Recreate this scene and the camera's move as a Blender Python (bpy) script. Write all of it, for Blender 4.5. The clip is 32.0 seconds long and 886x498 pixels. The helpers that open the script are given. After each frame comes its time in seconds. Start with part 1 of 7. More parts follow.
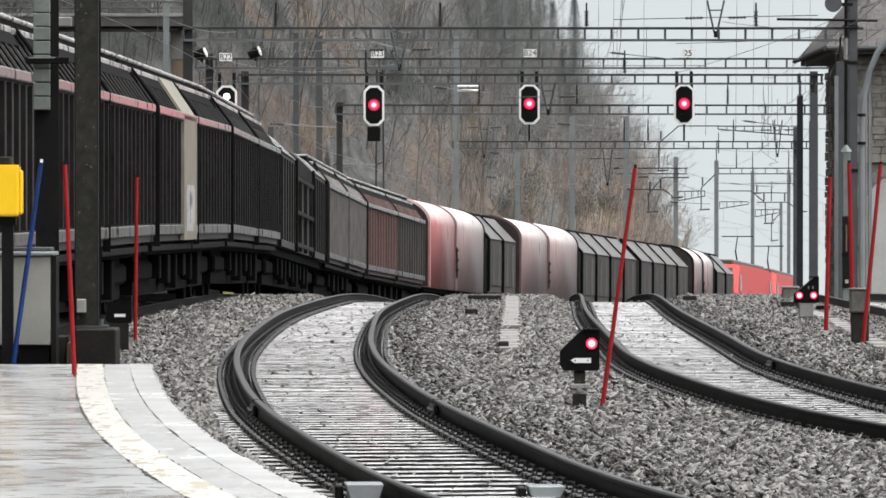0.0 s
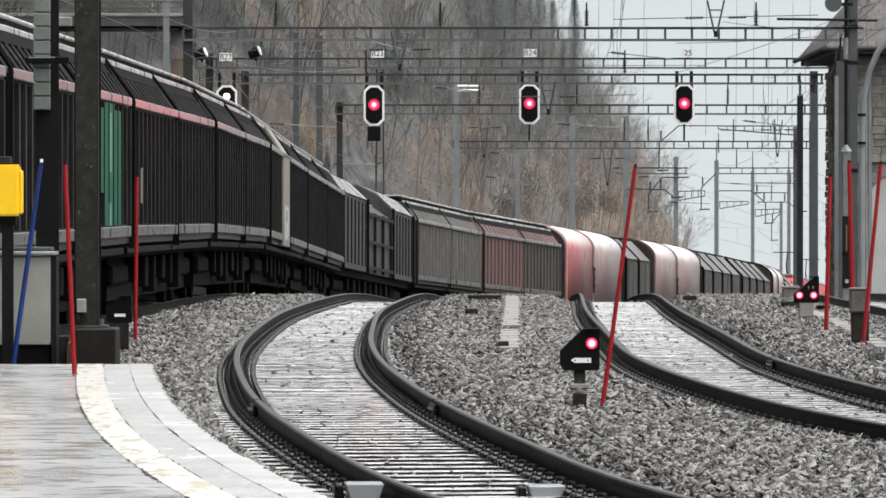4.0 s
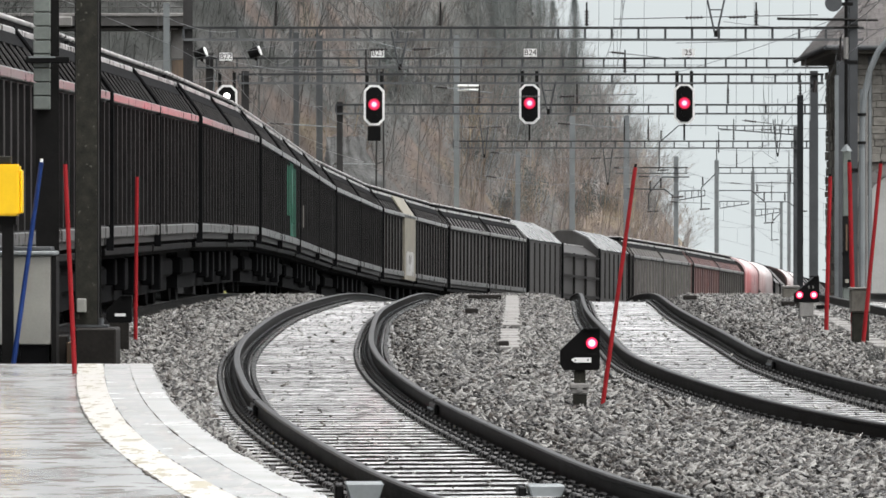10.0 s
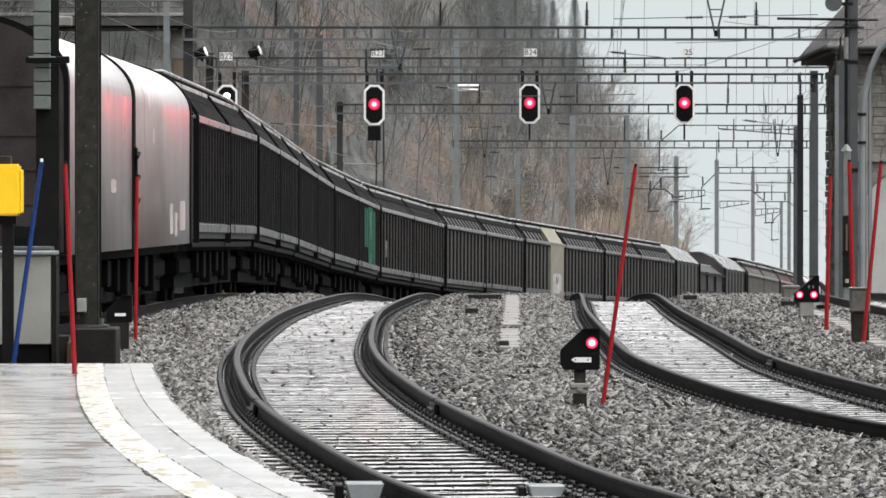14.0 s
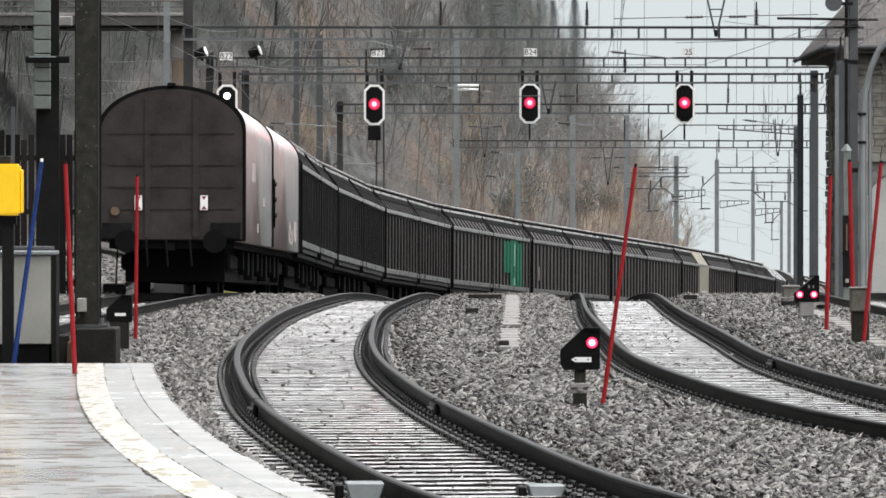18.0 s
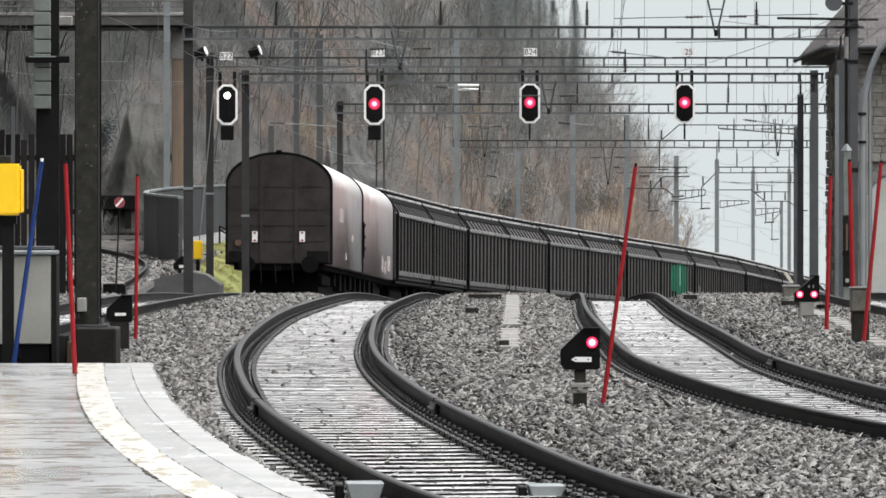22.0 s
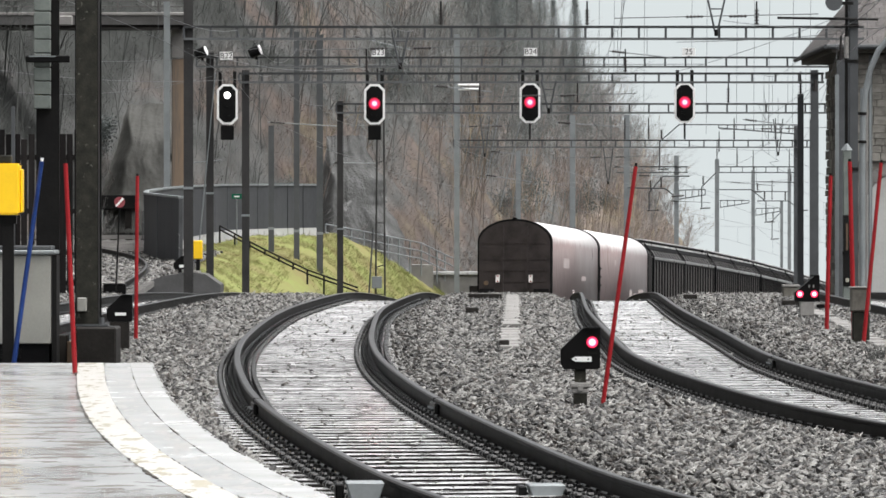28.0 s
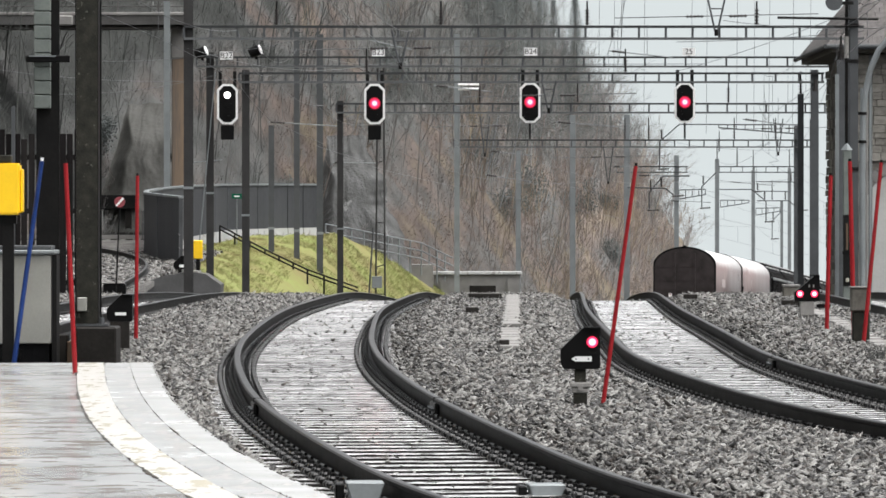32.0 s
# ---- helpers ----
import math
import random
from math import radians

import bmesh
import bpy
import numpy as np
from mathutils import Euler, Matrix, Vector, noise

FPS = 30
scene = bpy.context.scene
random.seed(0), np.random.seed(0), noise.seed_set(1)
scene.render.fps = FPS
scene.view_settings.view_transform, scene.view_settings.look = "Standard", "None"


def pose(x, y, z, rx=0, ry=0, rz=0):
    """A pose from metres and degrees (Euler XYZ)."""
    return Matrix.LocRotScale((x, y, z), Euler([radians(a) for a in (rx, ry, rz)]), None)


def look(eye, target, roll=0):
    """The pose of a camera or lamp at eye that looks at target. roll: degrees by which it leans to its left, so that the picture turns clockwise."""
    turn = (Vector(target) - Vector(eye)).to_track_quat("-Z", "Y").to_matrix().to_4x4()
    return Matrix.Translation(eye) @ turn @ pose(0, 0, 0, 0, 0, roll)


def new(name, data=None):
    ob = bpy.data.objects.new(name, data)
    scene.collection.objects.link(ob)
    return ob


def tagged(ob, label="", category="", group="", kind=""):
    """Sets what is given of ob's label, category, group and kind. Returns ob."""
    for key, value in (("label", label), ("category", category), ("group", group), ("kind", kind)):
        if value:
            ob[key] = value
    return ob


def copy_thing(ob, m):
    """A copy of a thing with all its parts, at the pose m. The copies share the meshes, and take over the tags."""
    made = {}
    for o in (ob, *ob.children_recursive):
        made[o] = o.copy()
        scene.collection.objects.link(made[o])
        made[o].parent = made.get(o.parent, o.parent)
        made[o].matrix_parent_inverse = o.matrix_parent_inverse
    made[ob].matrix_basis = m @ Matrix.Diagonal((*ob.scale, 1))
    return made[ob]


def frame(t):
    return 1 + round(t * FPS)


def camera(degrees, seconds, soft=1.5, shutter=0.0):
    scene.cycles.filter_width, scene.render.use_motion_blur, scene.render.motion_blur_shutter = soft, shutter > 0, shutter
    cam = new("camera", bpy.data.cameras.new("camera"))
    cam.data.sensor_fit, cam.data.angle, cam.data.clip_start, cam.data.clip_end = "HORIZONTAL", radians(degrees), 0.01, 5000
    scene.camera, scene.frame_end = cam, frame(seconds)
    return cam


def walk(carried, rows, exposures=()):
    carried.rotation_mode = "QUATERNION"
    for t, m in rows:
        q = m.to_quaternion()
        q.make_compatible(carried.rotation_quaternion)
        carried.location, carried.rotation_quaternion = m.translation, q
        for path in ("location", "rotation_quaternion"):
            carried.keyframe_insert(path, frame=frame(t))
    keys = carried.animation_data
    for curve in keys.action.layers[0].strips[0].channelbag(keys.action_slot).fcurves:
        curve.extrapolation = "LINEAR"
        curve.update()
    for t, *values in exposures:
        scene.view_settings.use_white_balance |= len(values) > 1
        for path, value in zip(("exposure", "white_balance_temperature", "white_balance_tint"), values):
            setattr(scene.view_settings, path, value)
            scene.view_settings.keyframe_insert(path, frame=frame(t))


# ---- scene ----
from mathutils import geometry

# One long lens on a tripod, sinking by a hair during the shot
cam = camera(8.966, 32.0, soft=1.6)
EYE = (0.0, 0.0, 1.70)
walk(cam, [(0.0, look(EYE, (0.010, 100.0, 1.70 - 0.597))),
           (32.0, look(EYE, (-0.002, 100.0, 1.70 - 0.624)))],
     exposures=[(0.0, 1.03), (32.0, 1.03)])

# ---------------------------------------------------------------- light
world = bpy.data.worlds.new("overcast")
scene.world = world
world.use_nodes = True
wn = world.node_tree.nodes
wl = world.node_tree.links
bg = wn["Background"]
sky = wn.new("ShaderNodeTexSky")
sky.sky_type = "NISHITA"
sky.sun_disc = False
sky.sun_elevation = radians(69)
sky.sun_rotation = radians(116)
sky.air_density = 1.0
sky.dust_density = 6.0
sky.ozone_density = 1.0
grey = wn.new("ShaderNodeHueSaturation")
grey.inputs["Saturation"].default_value = 0.12
wl.new(sky.outputs[0], grey.inputs["Color"])
wl.new(grey.outputs[0], bg.inputs["Color"])
bg.inputs["Strength"].default_value = 0.15
sun = new("sun", bpy.data.lights.new("sun", "SUN"))
sun.data.energy = 1.0
sun.data.angle = radians(80)
sun.data.color = (1.0, 0.97, 0.94)
sun.matrix_world = look((27, 47, 74), (0, 60, 0))
for lamp_x in (-2.08, 2.64, 7.34):     # beams of the three red signals
    beam = new("signal_beam", bpy.data.lights.new("signal_beam", "SPOT"))
    beam.data.energy = 125
    beam.data.color = (1.0, 0.05, 0.10)
    beam.data.shadow_soft_size = 0.09
    beam.data.spot_size, beam.data.spot_blend = radians(6.5), 1.0
    beam.matrix_world = look((lamp_x, 171.40, 5.07), (-4.6, 75, 3.5))


# ---------------------------------------------------------------- materials
def mat(name, c1, c2=None, rough=0.7, metal=0.0, scale=3.0, fine=40.0, bump=0.2, streak=None,
        emit=0.0, rand=0.0, island=0.0, rough_var=0.15, dist=0.01, spec=0.5, spots=None, mid=None):
    """Two-scale noise between two base colours, with fine relief."""
    m = bpy.data.materials.new(name)
    m.use_nodes = True
    n, l = m.node_tree.nodes, m.node_tree.links
    b = n["Principled BSDF"]
    c2 = c2 or tuple(v * 0.7 for v in c1)
    co = n.new("ShaderNodeTexCoord")
    mp = n.new("ShaderNodeMapping")
    place = co.outputs["Object"]
    if rand:
        who = n.new("ShaderNodeObjectInfo")
        shift = n.new("ShaderNodeVectorMath")
        shift.operation = "MULTIPLY_ADD"
        shift.inputs[1].default_value = (37.0, 11.0, 23.0)
        l.new(who.outputs["Random"], shift.inputs[0])
        l.new(place, shift.inputs[2])
        place = shift.outputs[0]
    l.new(place, mp.inputs["Vector"])
    if streak:
        mp.inputs["Scale"].default_value = streak
    n1 = n.new("ShaderNodeTexNoise")
    n1.inputs["Scale"].default_value = scale
    n1.inputs["Detail"].default_value = 5
    n2 = n.new("ShaderNodeTexNoise")
    n2.inputs["Scale"].default_value = fine
    n2.inputs["Detail"].default_value = 3
    l.new(mp.outputs[0], n1.inputs["Vector"])
    l.new(mp.outputs[0], n2.inputs["Vector"])
    add = n.new("ShaderNodeMath")
    add.operation = "MULTIPLY_ADD"
    add.inputs[1].default_value = 0.6
    l.new(n2.outputs[0], add.inputs[0])
    sc = n.new("ShaderNodeMath")
    sc.operation = "MULTIPLY_ADD"
    sc.inputs[1].default_value = 1.6
    sc.inputs[2].default_value = -0.6
    l.new(n1.outputs[0], sc.inputs[0])
    l.new(sc.outputs[0], add.inputs[2])
    last = add.outputs[0]
    if rand or island:
        src = n.new("ShaderNodeObjectInfo") if rand else n.new("ShaderNodeNewGeometry")
        out = src.outputs["Random"] if rand else src.outputs["Random Per Island"]
        r = n.new("ShaderNodeMath")
        r.operation = "MULTIPLY_ADD"
        r.inputs[1].default_value = rand or island
        l.new(out, r.inputs[0])
        off = n.new("ShaderNodeMath")
        off.operation = "ADD"
        off.inputs[1].default_value = -(rand or island) / 2
        l.new(last, off.inputs[0])
        l.new(off.outputs[0], r.inputs[2])
        last = r.outputs[0]
    ramp = n.new("ShaderNodeValToRGB")
    ramp.color_ramp.elements[0].position = 0.15
    ramp.color_ramp.elements[1].position = 0.85
    ramp.color_ramp.elements[0].color = (*c2, 1)
    ramp.color_ramp.elements[1].color = (*c1, 1)
    if mid:
        ramp.color_ramp.elements.new(mid[0]).color = (*mid[1], 1)
    l.new(last, ramp.inputs[0])
    col = ramp.outputs[0]
    if spots:
        # stains with an outline of their own: (noise scale, threshold, colour, stretch)
        m2 = n.new("ShaderNodeMapping")
        m2.inputs["Scale"].default_value = spots[3]
        l.new(place, m2.inputs["Vector"])
        n3 = n.new("ShaderNodeTexNoise")
        n3.inputs["Scale"].default_value = spots[0]
        n3.inputs["Detail"].default_value = 6
        n3.inputs["Roughness"].default_value = 0.65
        l.new(m2.outputs[0], n3.inputs["Vector"])
        edge = n.new("ShaderNodeMapRange")
        edge.inputs["From Min"].default_value = spots[1]
        edge.inputs["From Max"].default_value = spots[1] + 0.025
        l.new(n3.outputs[0], edge.inputs["Value"])
        mx = n.new("ShaderNodeMix")
        mx.data_type = "RGBA"
        mx.inputs["B"].default_value = (*spots[2], 1)
        l.new(edge.outputs[0], mx.inputs["Factor"])
        l.new(col, mx.inputs["A"])
        col = mx.outputs["Result"]
        dull = n.new("ShaderNodeMath")
        dull.operation = "MULTIPLY_ADD"
        dull.inputs[1].default_value = -spec
        dull.inputs[2].default_value = spec
        l.new(edge.outputs[0], dull.inputs[0])
    l.new(col, b.inputs["Base Color"])
    rv = n.new("ShaderNodeMath")
    rv.operation = "MULTIPLY_ADD"
    rv.use_clamp = True
    rv.inputs[1].default_value = rough_var
    rv.inputs[2].default_value = rough - rough_var / 2
    l.new(n1.outputs[0], rv.inputs[0])
    l.new(rv.outputs[0], b.inputs["Roughness"])
    b.inputs["Metallic"].default_value = metal
    b.inputs["Specular IOR Level"].default_value = spec
    if spots:
        l.new(dull.outputs[0], b.inputs["Specular IOR Level"])
    if bump:
        bp = n.new("ShaderNodeBump")
        bp.inputs["Strength"].default_value = bump
        bp.inputs["Distance"].default_value = dist
        l.new(n2.outputs[0], bp.inputs["Height"])
        l.new(bp.outputs[0], b.inputs["Normal"])
    if emit:
        b.inputs["Emission Color"].default_value = (*c1, 1)
        b.inputs["Emission Strength"].default_value = emit
    return m


M = {}
# bed near black: shade between the loose stones put into its colour
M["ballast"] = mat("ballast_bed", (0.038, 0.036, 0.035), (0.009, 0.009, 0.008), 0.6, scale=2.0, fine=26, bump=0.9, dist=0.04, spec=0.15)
M["stone"] = mat("ballast_stone", (0.1926, 0.1897, 0.1782), (0.008669, 0.007706, 0.006742), 0.40, scale=5, fine=60, bump=0.3, island=2.1, rough_var=0.35, spec=0.4, mid=(0.46, (0.056, 0.046, 0.039)))
M["sleeper"] = mat("wet_concrete_sleeper", (0.552, 0.552, 0.552), (0.3036, 0.3036, 0.3036), 0.24, scale=4, fine=50, bump=0.12, rand=0.6, rough_var=0.2, spots=(6.0, 0.555, (0.045, 0.043, 0.041), (1, 1, 1)))
M["rail"] = mat("rail_steel", (0.0076, 0.0068, 0.0064), (0.0032, 0.00288, 0.00272), 0.5, metal=0.0, scale=6, fine=60, bump=0.2, spec=0.08)
M["railhead"] = mat("worn_rail_head", (0.05525, 0.0533, 0.05265), (0.02275, 0.02145, 0.02145), 0.4, metal=0.7, scale=3, fine=80, bump=0.05)
M["clip"] = mat("rail_clip_steel", (0.0055, 0.0052, 0.0052), (0.002, 0.002, 0.002), 0.3, metal=0.0, bump=0.3, spec=0.28, fine=80)
M["platform"] = mat("wet_asphalt_platform", (0.43, 0.445, 0.445), (0.35, 0.36, 0.36), 0.2, scale=0.8, fine=40, bump=0.06, rough_var=0.2, spots=(3.0, 0.54, (0.12, 0.111, 0.102), (0.9, 0.9, 1)))
M["slab"] = mat("pale_edge_slab", (0.48, 0.485, 0.48), (0.40, 0.405, 0.40), 0.25, scale=2.0, fine=50, bump=0.06, spots=(3.4, 0.585, (0.27, 0.266, 0.256), (2.6, 0.6, 1)))
M["yellowline"] = mat("faded_yellow_paint", (0.472, 0.466, 0.448), (0.42, 0.408, 0.375), 0.36, scale=2, fine=30, bump=0.1, rand=0.3, spots=(3.4, 0.55, (0.33, 0.31, 0.255), (2.4, 0.6, 1)))
M["greyslab"] = mat("stained_grey_slab", (0.46, 0.47, 0.47), (0.36, 0.365, 0.365), 0.25, scale=2.0, fine=50, bump=0.06, spots=(3.2, 0.52, (0.27, 0.268, 0.262), (2.6, 0.6, 1)))
M["concrete"] = mat("weathered_concrete", (0.240, 0.234, 0.222), (0.132, 0.126, 0.120), 0.7, scale=1.5, fine=30, bump=0.25)
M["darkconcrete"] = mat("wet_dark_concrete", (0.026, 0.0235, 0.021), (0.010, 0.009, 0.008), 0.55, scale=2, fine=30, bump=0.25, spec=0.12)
M["steel"] = mat("grey_painted_mast", (0.088, 0.093, 0.097), (0.058, 0.061, 0.064), 0.6, scale=1.5, fine=30, bump=0.1, spec=0.12)
M["topchord"] = mat("dark_grey_girder", (0.052, 0.054, 0.056), (0.032, 0.034, 0.035), 0.6, scale=1.5, fine=30, bump=0.1, spec=0.1)
M["footchord"] = mat("mid_grey_girder", (0.125, 0.131, 0.134), (0.085, 0.089, 0.092), 0.5, scale=1.5, fine=30, bump=0.1, spec=0.15)
# pale steel for galvanised parts, and for far masts with haze painted in
M["palesteel"] = mat("galvanised_and_hazed_steel", (0.22, 0.24, 0.245), (0.155, 0.17, 0.175), 0.5, metal=0.2, scale=1.5, fine=30, bump=0.1)
M["darksteel"] = mat("dark_weathered_mast", (0.011, 0.0105, 0.010), (0.005, 0.005, 0.005), 0.55, scale=4, fine=40, bump=0.2, spec=0.12)
M["mossmast"] = mat("lichened_steel_mast", (0.034, 0.033, 0.026), (0.012, 0.012, 0.010), 0.7, scale=9, fine=50, bump=0.3, spec=0.15, spots=(16.0, 0.64, (0.10, 0.10, 0.085), (1, 1, 0.8)))
M["wire"] = mat("oxidised_wire", (0.17, 0.175, 0.18), (0.11, 0.114, 0.118), 0.6, bump=0, spec=0.1)
M["red"] = mat("red_painted_pole", (0.30, 0.014, 0.018), (0.20, 0.009, 0.012), 0.4, scale=5, bump=0.05, spec=0.25)
M["fadedred"] = mat("faded_red_sign", (0.26, 0.045, 0.055), (0.19, 0.03, 0.04), 0.5, scale=8, bump=0.03)
M["blue"] = mat("blue_painted_pole", (0.012, 0.04, 0.17), (0.008, 0.024, 0.10), 0.4, scale=5, bump=0.05, spec=0.25)
M["yellow"] = mat("yellow_enamel", (0.95, 0.60, 0.008), (0.85, 0.52, 0.008), 0.4, scale=4, bump=0.03)
M["cabinet"] = mat("pale_green_grey_cabinet", (0.2964, 0.2964, 0.2691), (0.2262, 0.2262, 0.2067), 0.45, scale=3, bump=0.04)
M["black"] = mat("black_signal_plate", (0.005, 0.005, 0.005), (0.003, 0.003, 0.003), 0.45, bump=0.05, spec=0.12)
M["white"] = mat("white_enamel", (0.88, 0.88, 0.87), (0.74, 0.74, 0.73), 0.4, scale=8, bump=0.03)
M["whitelamp"] = mat("white_signal_glow", (1.0, 0.97, 0.95), (1.0, 0.97, 0.95), 0.4, bump=0, emit=2.6)
M["grass"] = mat("winter_grass", (0.1927, 0.2255, 0.0738), (0.1845, 0.1476, 0.0697), 0.8, scale=0.45, fine=4, bump=0.15, dist=0.08, spec=0.08)
M["blade"] = mat("grass_blades", (0.205, 0.2419, 0.082), (0.1968, 0.164, 0.082), 0.7, scale=0.45, fine=4, bump=0, island=0.2, spec=0.1)
M["rock"] = mat("grey_rock", (0.09984, 0.1014, 0.1006), (0.04836, 0.04914, 0.04758), 0.85, scale=1.5, fine=9, bump=0.7, dist=0.08, spec=0.1, streak=(1.0, 1.0, 0.6), spots=(1.1, 0.62, (0.17, 0.172, 0.17), (1, 1, 0.5)))
# evergreen foliage greyed and paled to carry the distant haze
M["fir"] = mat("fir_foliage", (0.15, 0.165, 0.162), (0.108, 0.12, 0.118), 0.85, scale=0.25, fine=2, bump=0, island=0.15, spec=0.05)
M["barrier"] = mat("dark_grey_noise_barrier", (0.07216, 0.07462, 0.08036), (0.04592, 0.04838, 0.05248), 0.6, scale=0.8, fine=20, bump=0.1, streak=(1, 1, 0.2), spec=0.15)
M["masonry"] = mat("rough_stone_masonry", (0.31, 0.295, 0.265), (0.16, 0.15, 0.135), 0.8, scale=1.5, fine=20, bump=0.4, rand=0.4, dist=0.03, spec=0.15)
M["masonryside"] = mat("rubble_stone_side", (0.27, 0.255, 0.225), (0.10, 0.093, 0.083), 0.8, scale=1.5, fine=14, bump=0.4, island=0.7, dist=0.03, spec=0.12)
M["tile"] = mat("brown_roof_tile", (0.135, 0.125, 0.122), (0.065, 0.06, 0.058), 0.6, scale=2, fine=25, bump=0.2, rand=0.6, spec=0.2)
M["plaster"] = mat("pale_plaster", (0.465, 0.465, 0.450), (0.338, 0.338, 0.323), 0.8, scale=1, fine=20, bump=0.1)
# train
M["wall"] = mat("sooty_grey_wagon_wall", (0.06985, 0.06773, 0.06686), (0.03893, 0.03725, 0.03683), 0.5, scale=1.2, fine=14, bump=0.1, streak=(1, 1, 0.25), spec=0.3, spots=(2.5, 0.70, (0.24, 0.236, 0.23), (1, 1.6, 0.35)))
# ribs darker than the wall imitate haze: near wagons dark, far ones pale
M["rib"] = mat("wagon_rib", (0.02238, 0.0212, 0.02091), (0.009424, 0.008832, 0.008832), 0.55, scale=2, fine=14, bump=0.1, spec=0.12)
M["roof"] = mat("wet_wagon_roof", (0.11, 0.107, 0.103), (0.05, 0.048, 0.046), 0.35, scale=1.5, fine=18, bump=0.1, spec=0.35)
M["band"] = mat("pale_aluminium_band", (0.48, 0.475, 0.47), (0.23, 0.227, 0.224), 0.4, scale=1.5, fine=14, bump=0.1, spots=(2.0, 0.57, (0.11, 0.107, 0.103), (1, 1.5, 1)))
M["eave"] = mat("rain_streaked_eave_band", (0.1901, 0.1872, 0.1843), (0.09216, 0.09045, 0.0887), 0.3, scale=1.5, fine=14, bump=0.1, spots=(2.0, 0.57, (0.085, 0.082, 0.079), (1, 1.5, 1)))
M["sill"] = mat("scuffed_grey_sill_band", (0.0802, 0.0789, 0.07716), (0.03685, 0.03598, 0.03511), 0.35, scale=1.5, fine=14, bump=0.1, spec=0.6, spots=(2.2, 0.56, (0.05, 0.048, 0.046), (1, 1.8, 1)))
# near black: grime and the shade beneath the wagons in one colour
M["under"] = mat("black_grime_and_shade", (0.005339, 0.005554, 0.006189), (0.002776, 0.002861, 0.003204), 0.8, scale=3, fine=30, bump=0.3, spec=0.08)
M["endwall"] = mat("brown_black_wagon_end", (0.04606, 0.03793, 0.03726), (0.02032, 0.01693, 0.01653), 0.6, scale=2, fine=20, bump=0.2, spec=0.14)
M["redrib"] = mat("red_brown_wagon_wall", (0.165, 0.098, 0.094), (0.085, 0.060, 0.058), 0.5, scale=1.2, fine=14, bump=0.1, streak=(1, 1, 0.25), spec=0.2, spots=(1.6, 0.66, (0.30, 0.075, 0.078), (1, 1.2, 0.3)))
M["green"] = mat("green_panel_paint", (0.00372, 0.1116, 0.06324), (0.002232, 0.06696, 0.0372), 0.5, scale=3, fine=20, bump=0.05, spec=0.08)
M["mint"] = mat("pale_green_panel", (0.154, 0.308, 0.252), (0.077, 0.203, 0.154), 0.6, scale=3, fine=20, bump=0.05, spec=0.1)
M["beige"] = mat("beige_replacement_panel", (0.252, 0.231, 0.1806), (0.1428, 0.1302, 0.105), 0.5, scale=3, fine=20, bump=0.05)
M["locored"] = mat("bright_red_locomotive", (0.640, 0.056, 0.056), (0.496, 0.040, 0.040), 0.35, scale=2, fine=20, bump=0.03)
M["glass"] = mat("dark_window_glass", (0.02, 0.022, 0.025), (0.02, 0.02, 0.022), 0.08, bump=0)
M["brown"] = mat("porcelain_brown", (0.040, 0.034, 0.033), (0.022, 0.02, 0.02), 0.3, bump=0, spec=0.3)
# sleeper sides near black: grime plus the painted shade of the gaps
M["sleeperside"] = mat("grimy_shaded_sleeper_side", (0.03, 0.028, 0.027), (0.010, 0.009, 0.009), 0.7, scale=4, fine=30, bump=0.2, spec=0.08)
M["rampgrey"] = mat("wet_grey_ramp_concrete", (0.1054, 0.1054, 0.1054), (0.0612, 0.0612, 0.0612), 0.6, scale=1.5, fine=20, bump=0.2, spec=0.15)
M["gravel"] = mat("terrace_gravel", (0.12, 0.115, 0.11), (0.04, 0.037, 0.035), 0.8, scale=1.5, fine=9, bump=0.8, dist=0.05, spec=0.15)
M["sleeve"] = mat("grey_green_cable_sleeve", (0.17, 0.19, 0.175), (0.11, 0.125, 0.115), 0.6, scale=3, fine=30, bump=0.1, spec=0.2)
M["dirtyconcrete"] = mat("dirty_concrete", (0.17, 0.16, 0.14), (0.08, 0.075, 0.065), 0.7, scale=4, fine=30, bump=0.3, spec=0.2)
# front wagons' walls lightened: mist put into the colour
M["greywall"] = mat("mist_paled_grey_wagon_wall", (0.08925, 0.08425, 0.07925), (0.04284, 0.0407, 0.03856), 0.5, scale=1.2, fine=9, bump=0.1, streak=(1, 1.6, 0.25), spec=0.2)
M["flap2"] = mat("wet_pale_sheet_roof", (0.2016, 0.2016, 0.2016), (0.1296, 0.1296, 0.1296), 0.28, scale=1.2, fine=14, bump=0.05)
M["flap"] = mat("wet_grey_roof_flap", (0.125, 0.115, 0.112), (0.06, 0.055, 0.054), 0.3, scale=1.2, fine=14, bump=0.05)
M["rust"] = mat("rust_stained_concrete", (0.165, 0.110, 0.072), (0.088, 0.066, 0.050), 0.8, scale=1.2, fine=14, bump=0.2, streak=(1, 1, 0.3), spec=0.15)

M["mossrock"] = mat("mossy_rock", (0.08775, 0.08775, 0.08284), (0.04914, 0.04914, 0.04493), 0.9, scale=0.9, fine=6, bump=0.5, dist=0.05, spec=0.1, streak=(1.0, 1.0, 0.6))
M["ochre"] = mat("rust_streaked_pier", (0.246, 0.1763, 0.1189), (0.123, 0.1025, 0.0861), 0.8, scale=1.1, fine=10, bump=0.2, streak=(2.2, 2.2, 0.16), spec=0.1)
M["gallery"] = mat("sooty_gallery_concrete", (0.1107, 0.1091, 0.1066), (0.0615, 0.05986, 0.0574), 0.8, scale=0.8, fine=12, bump=0.2, spec=0.1)
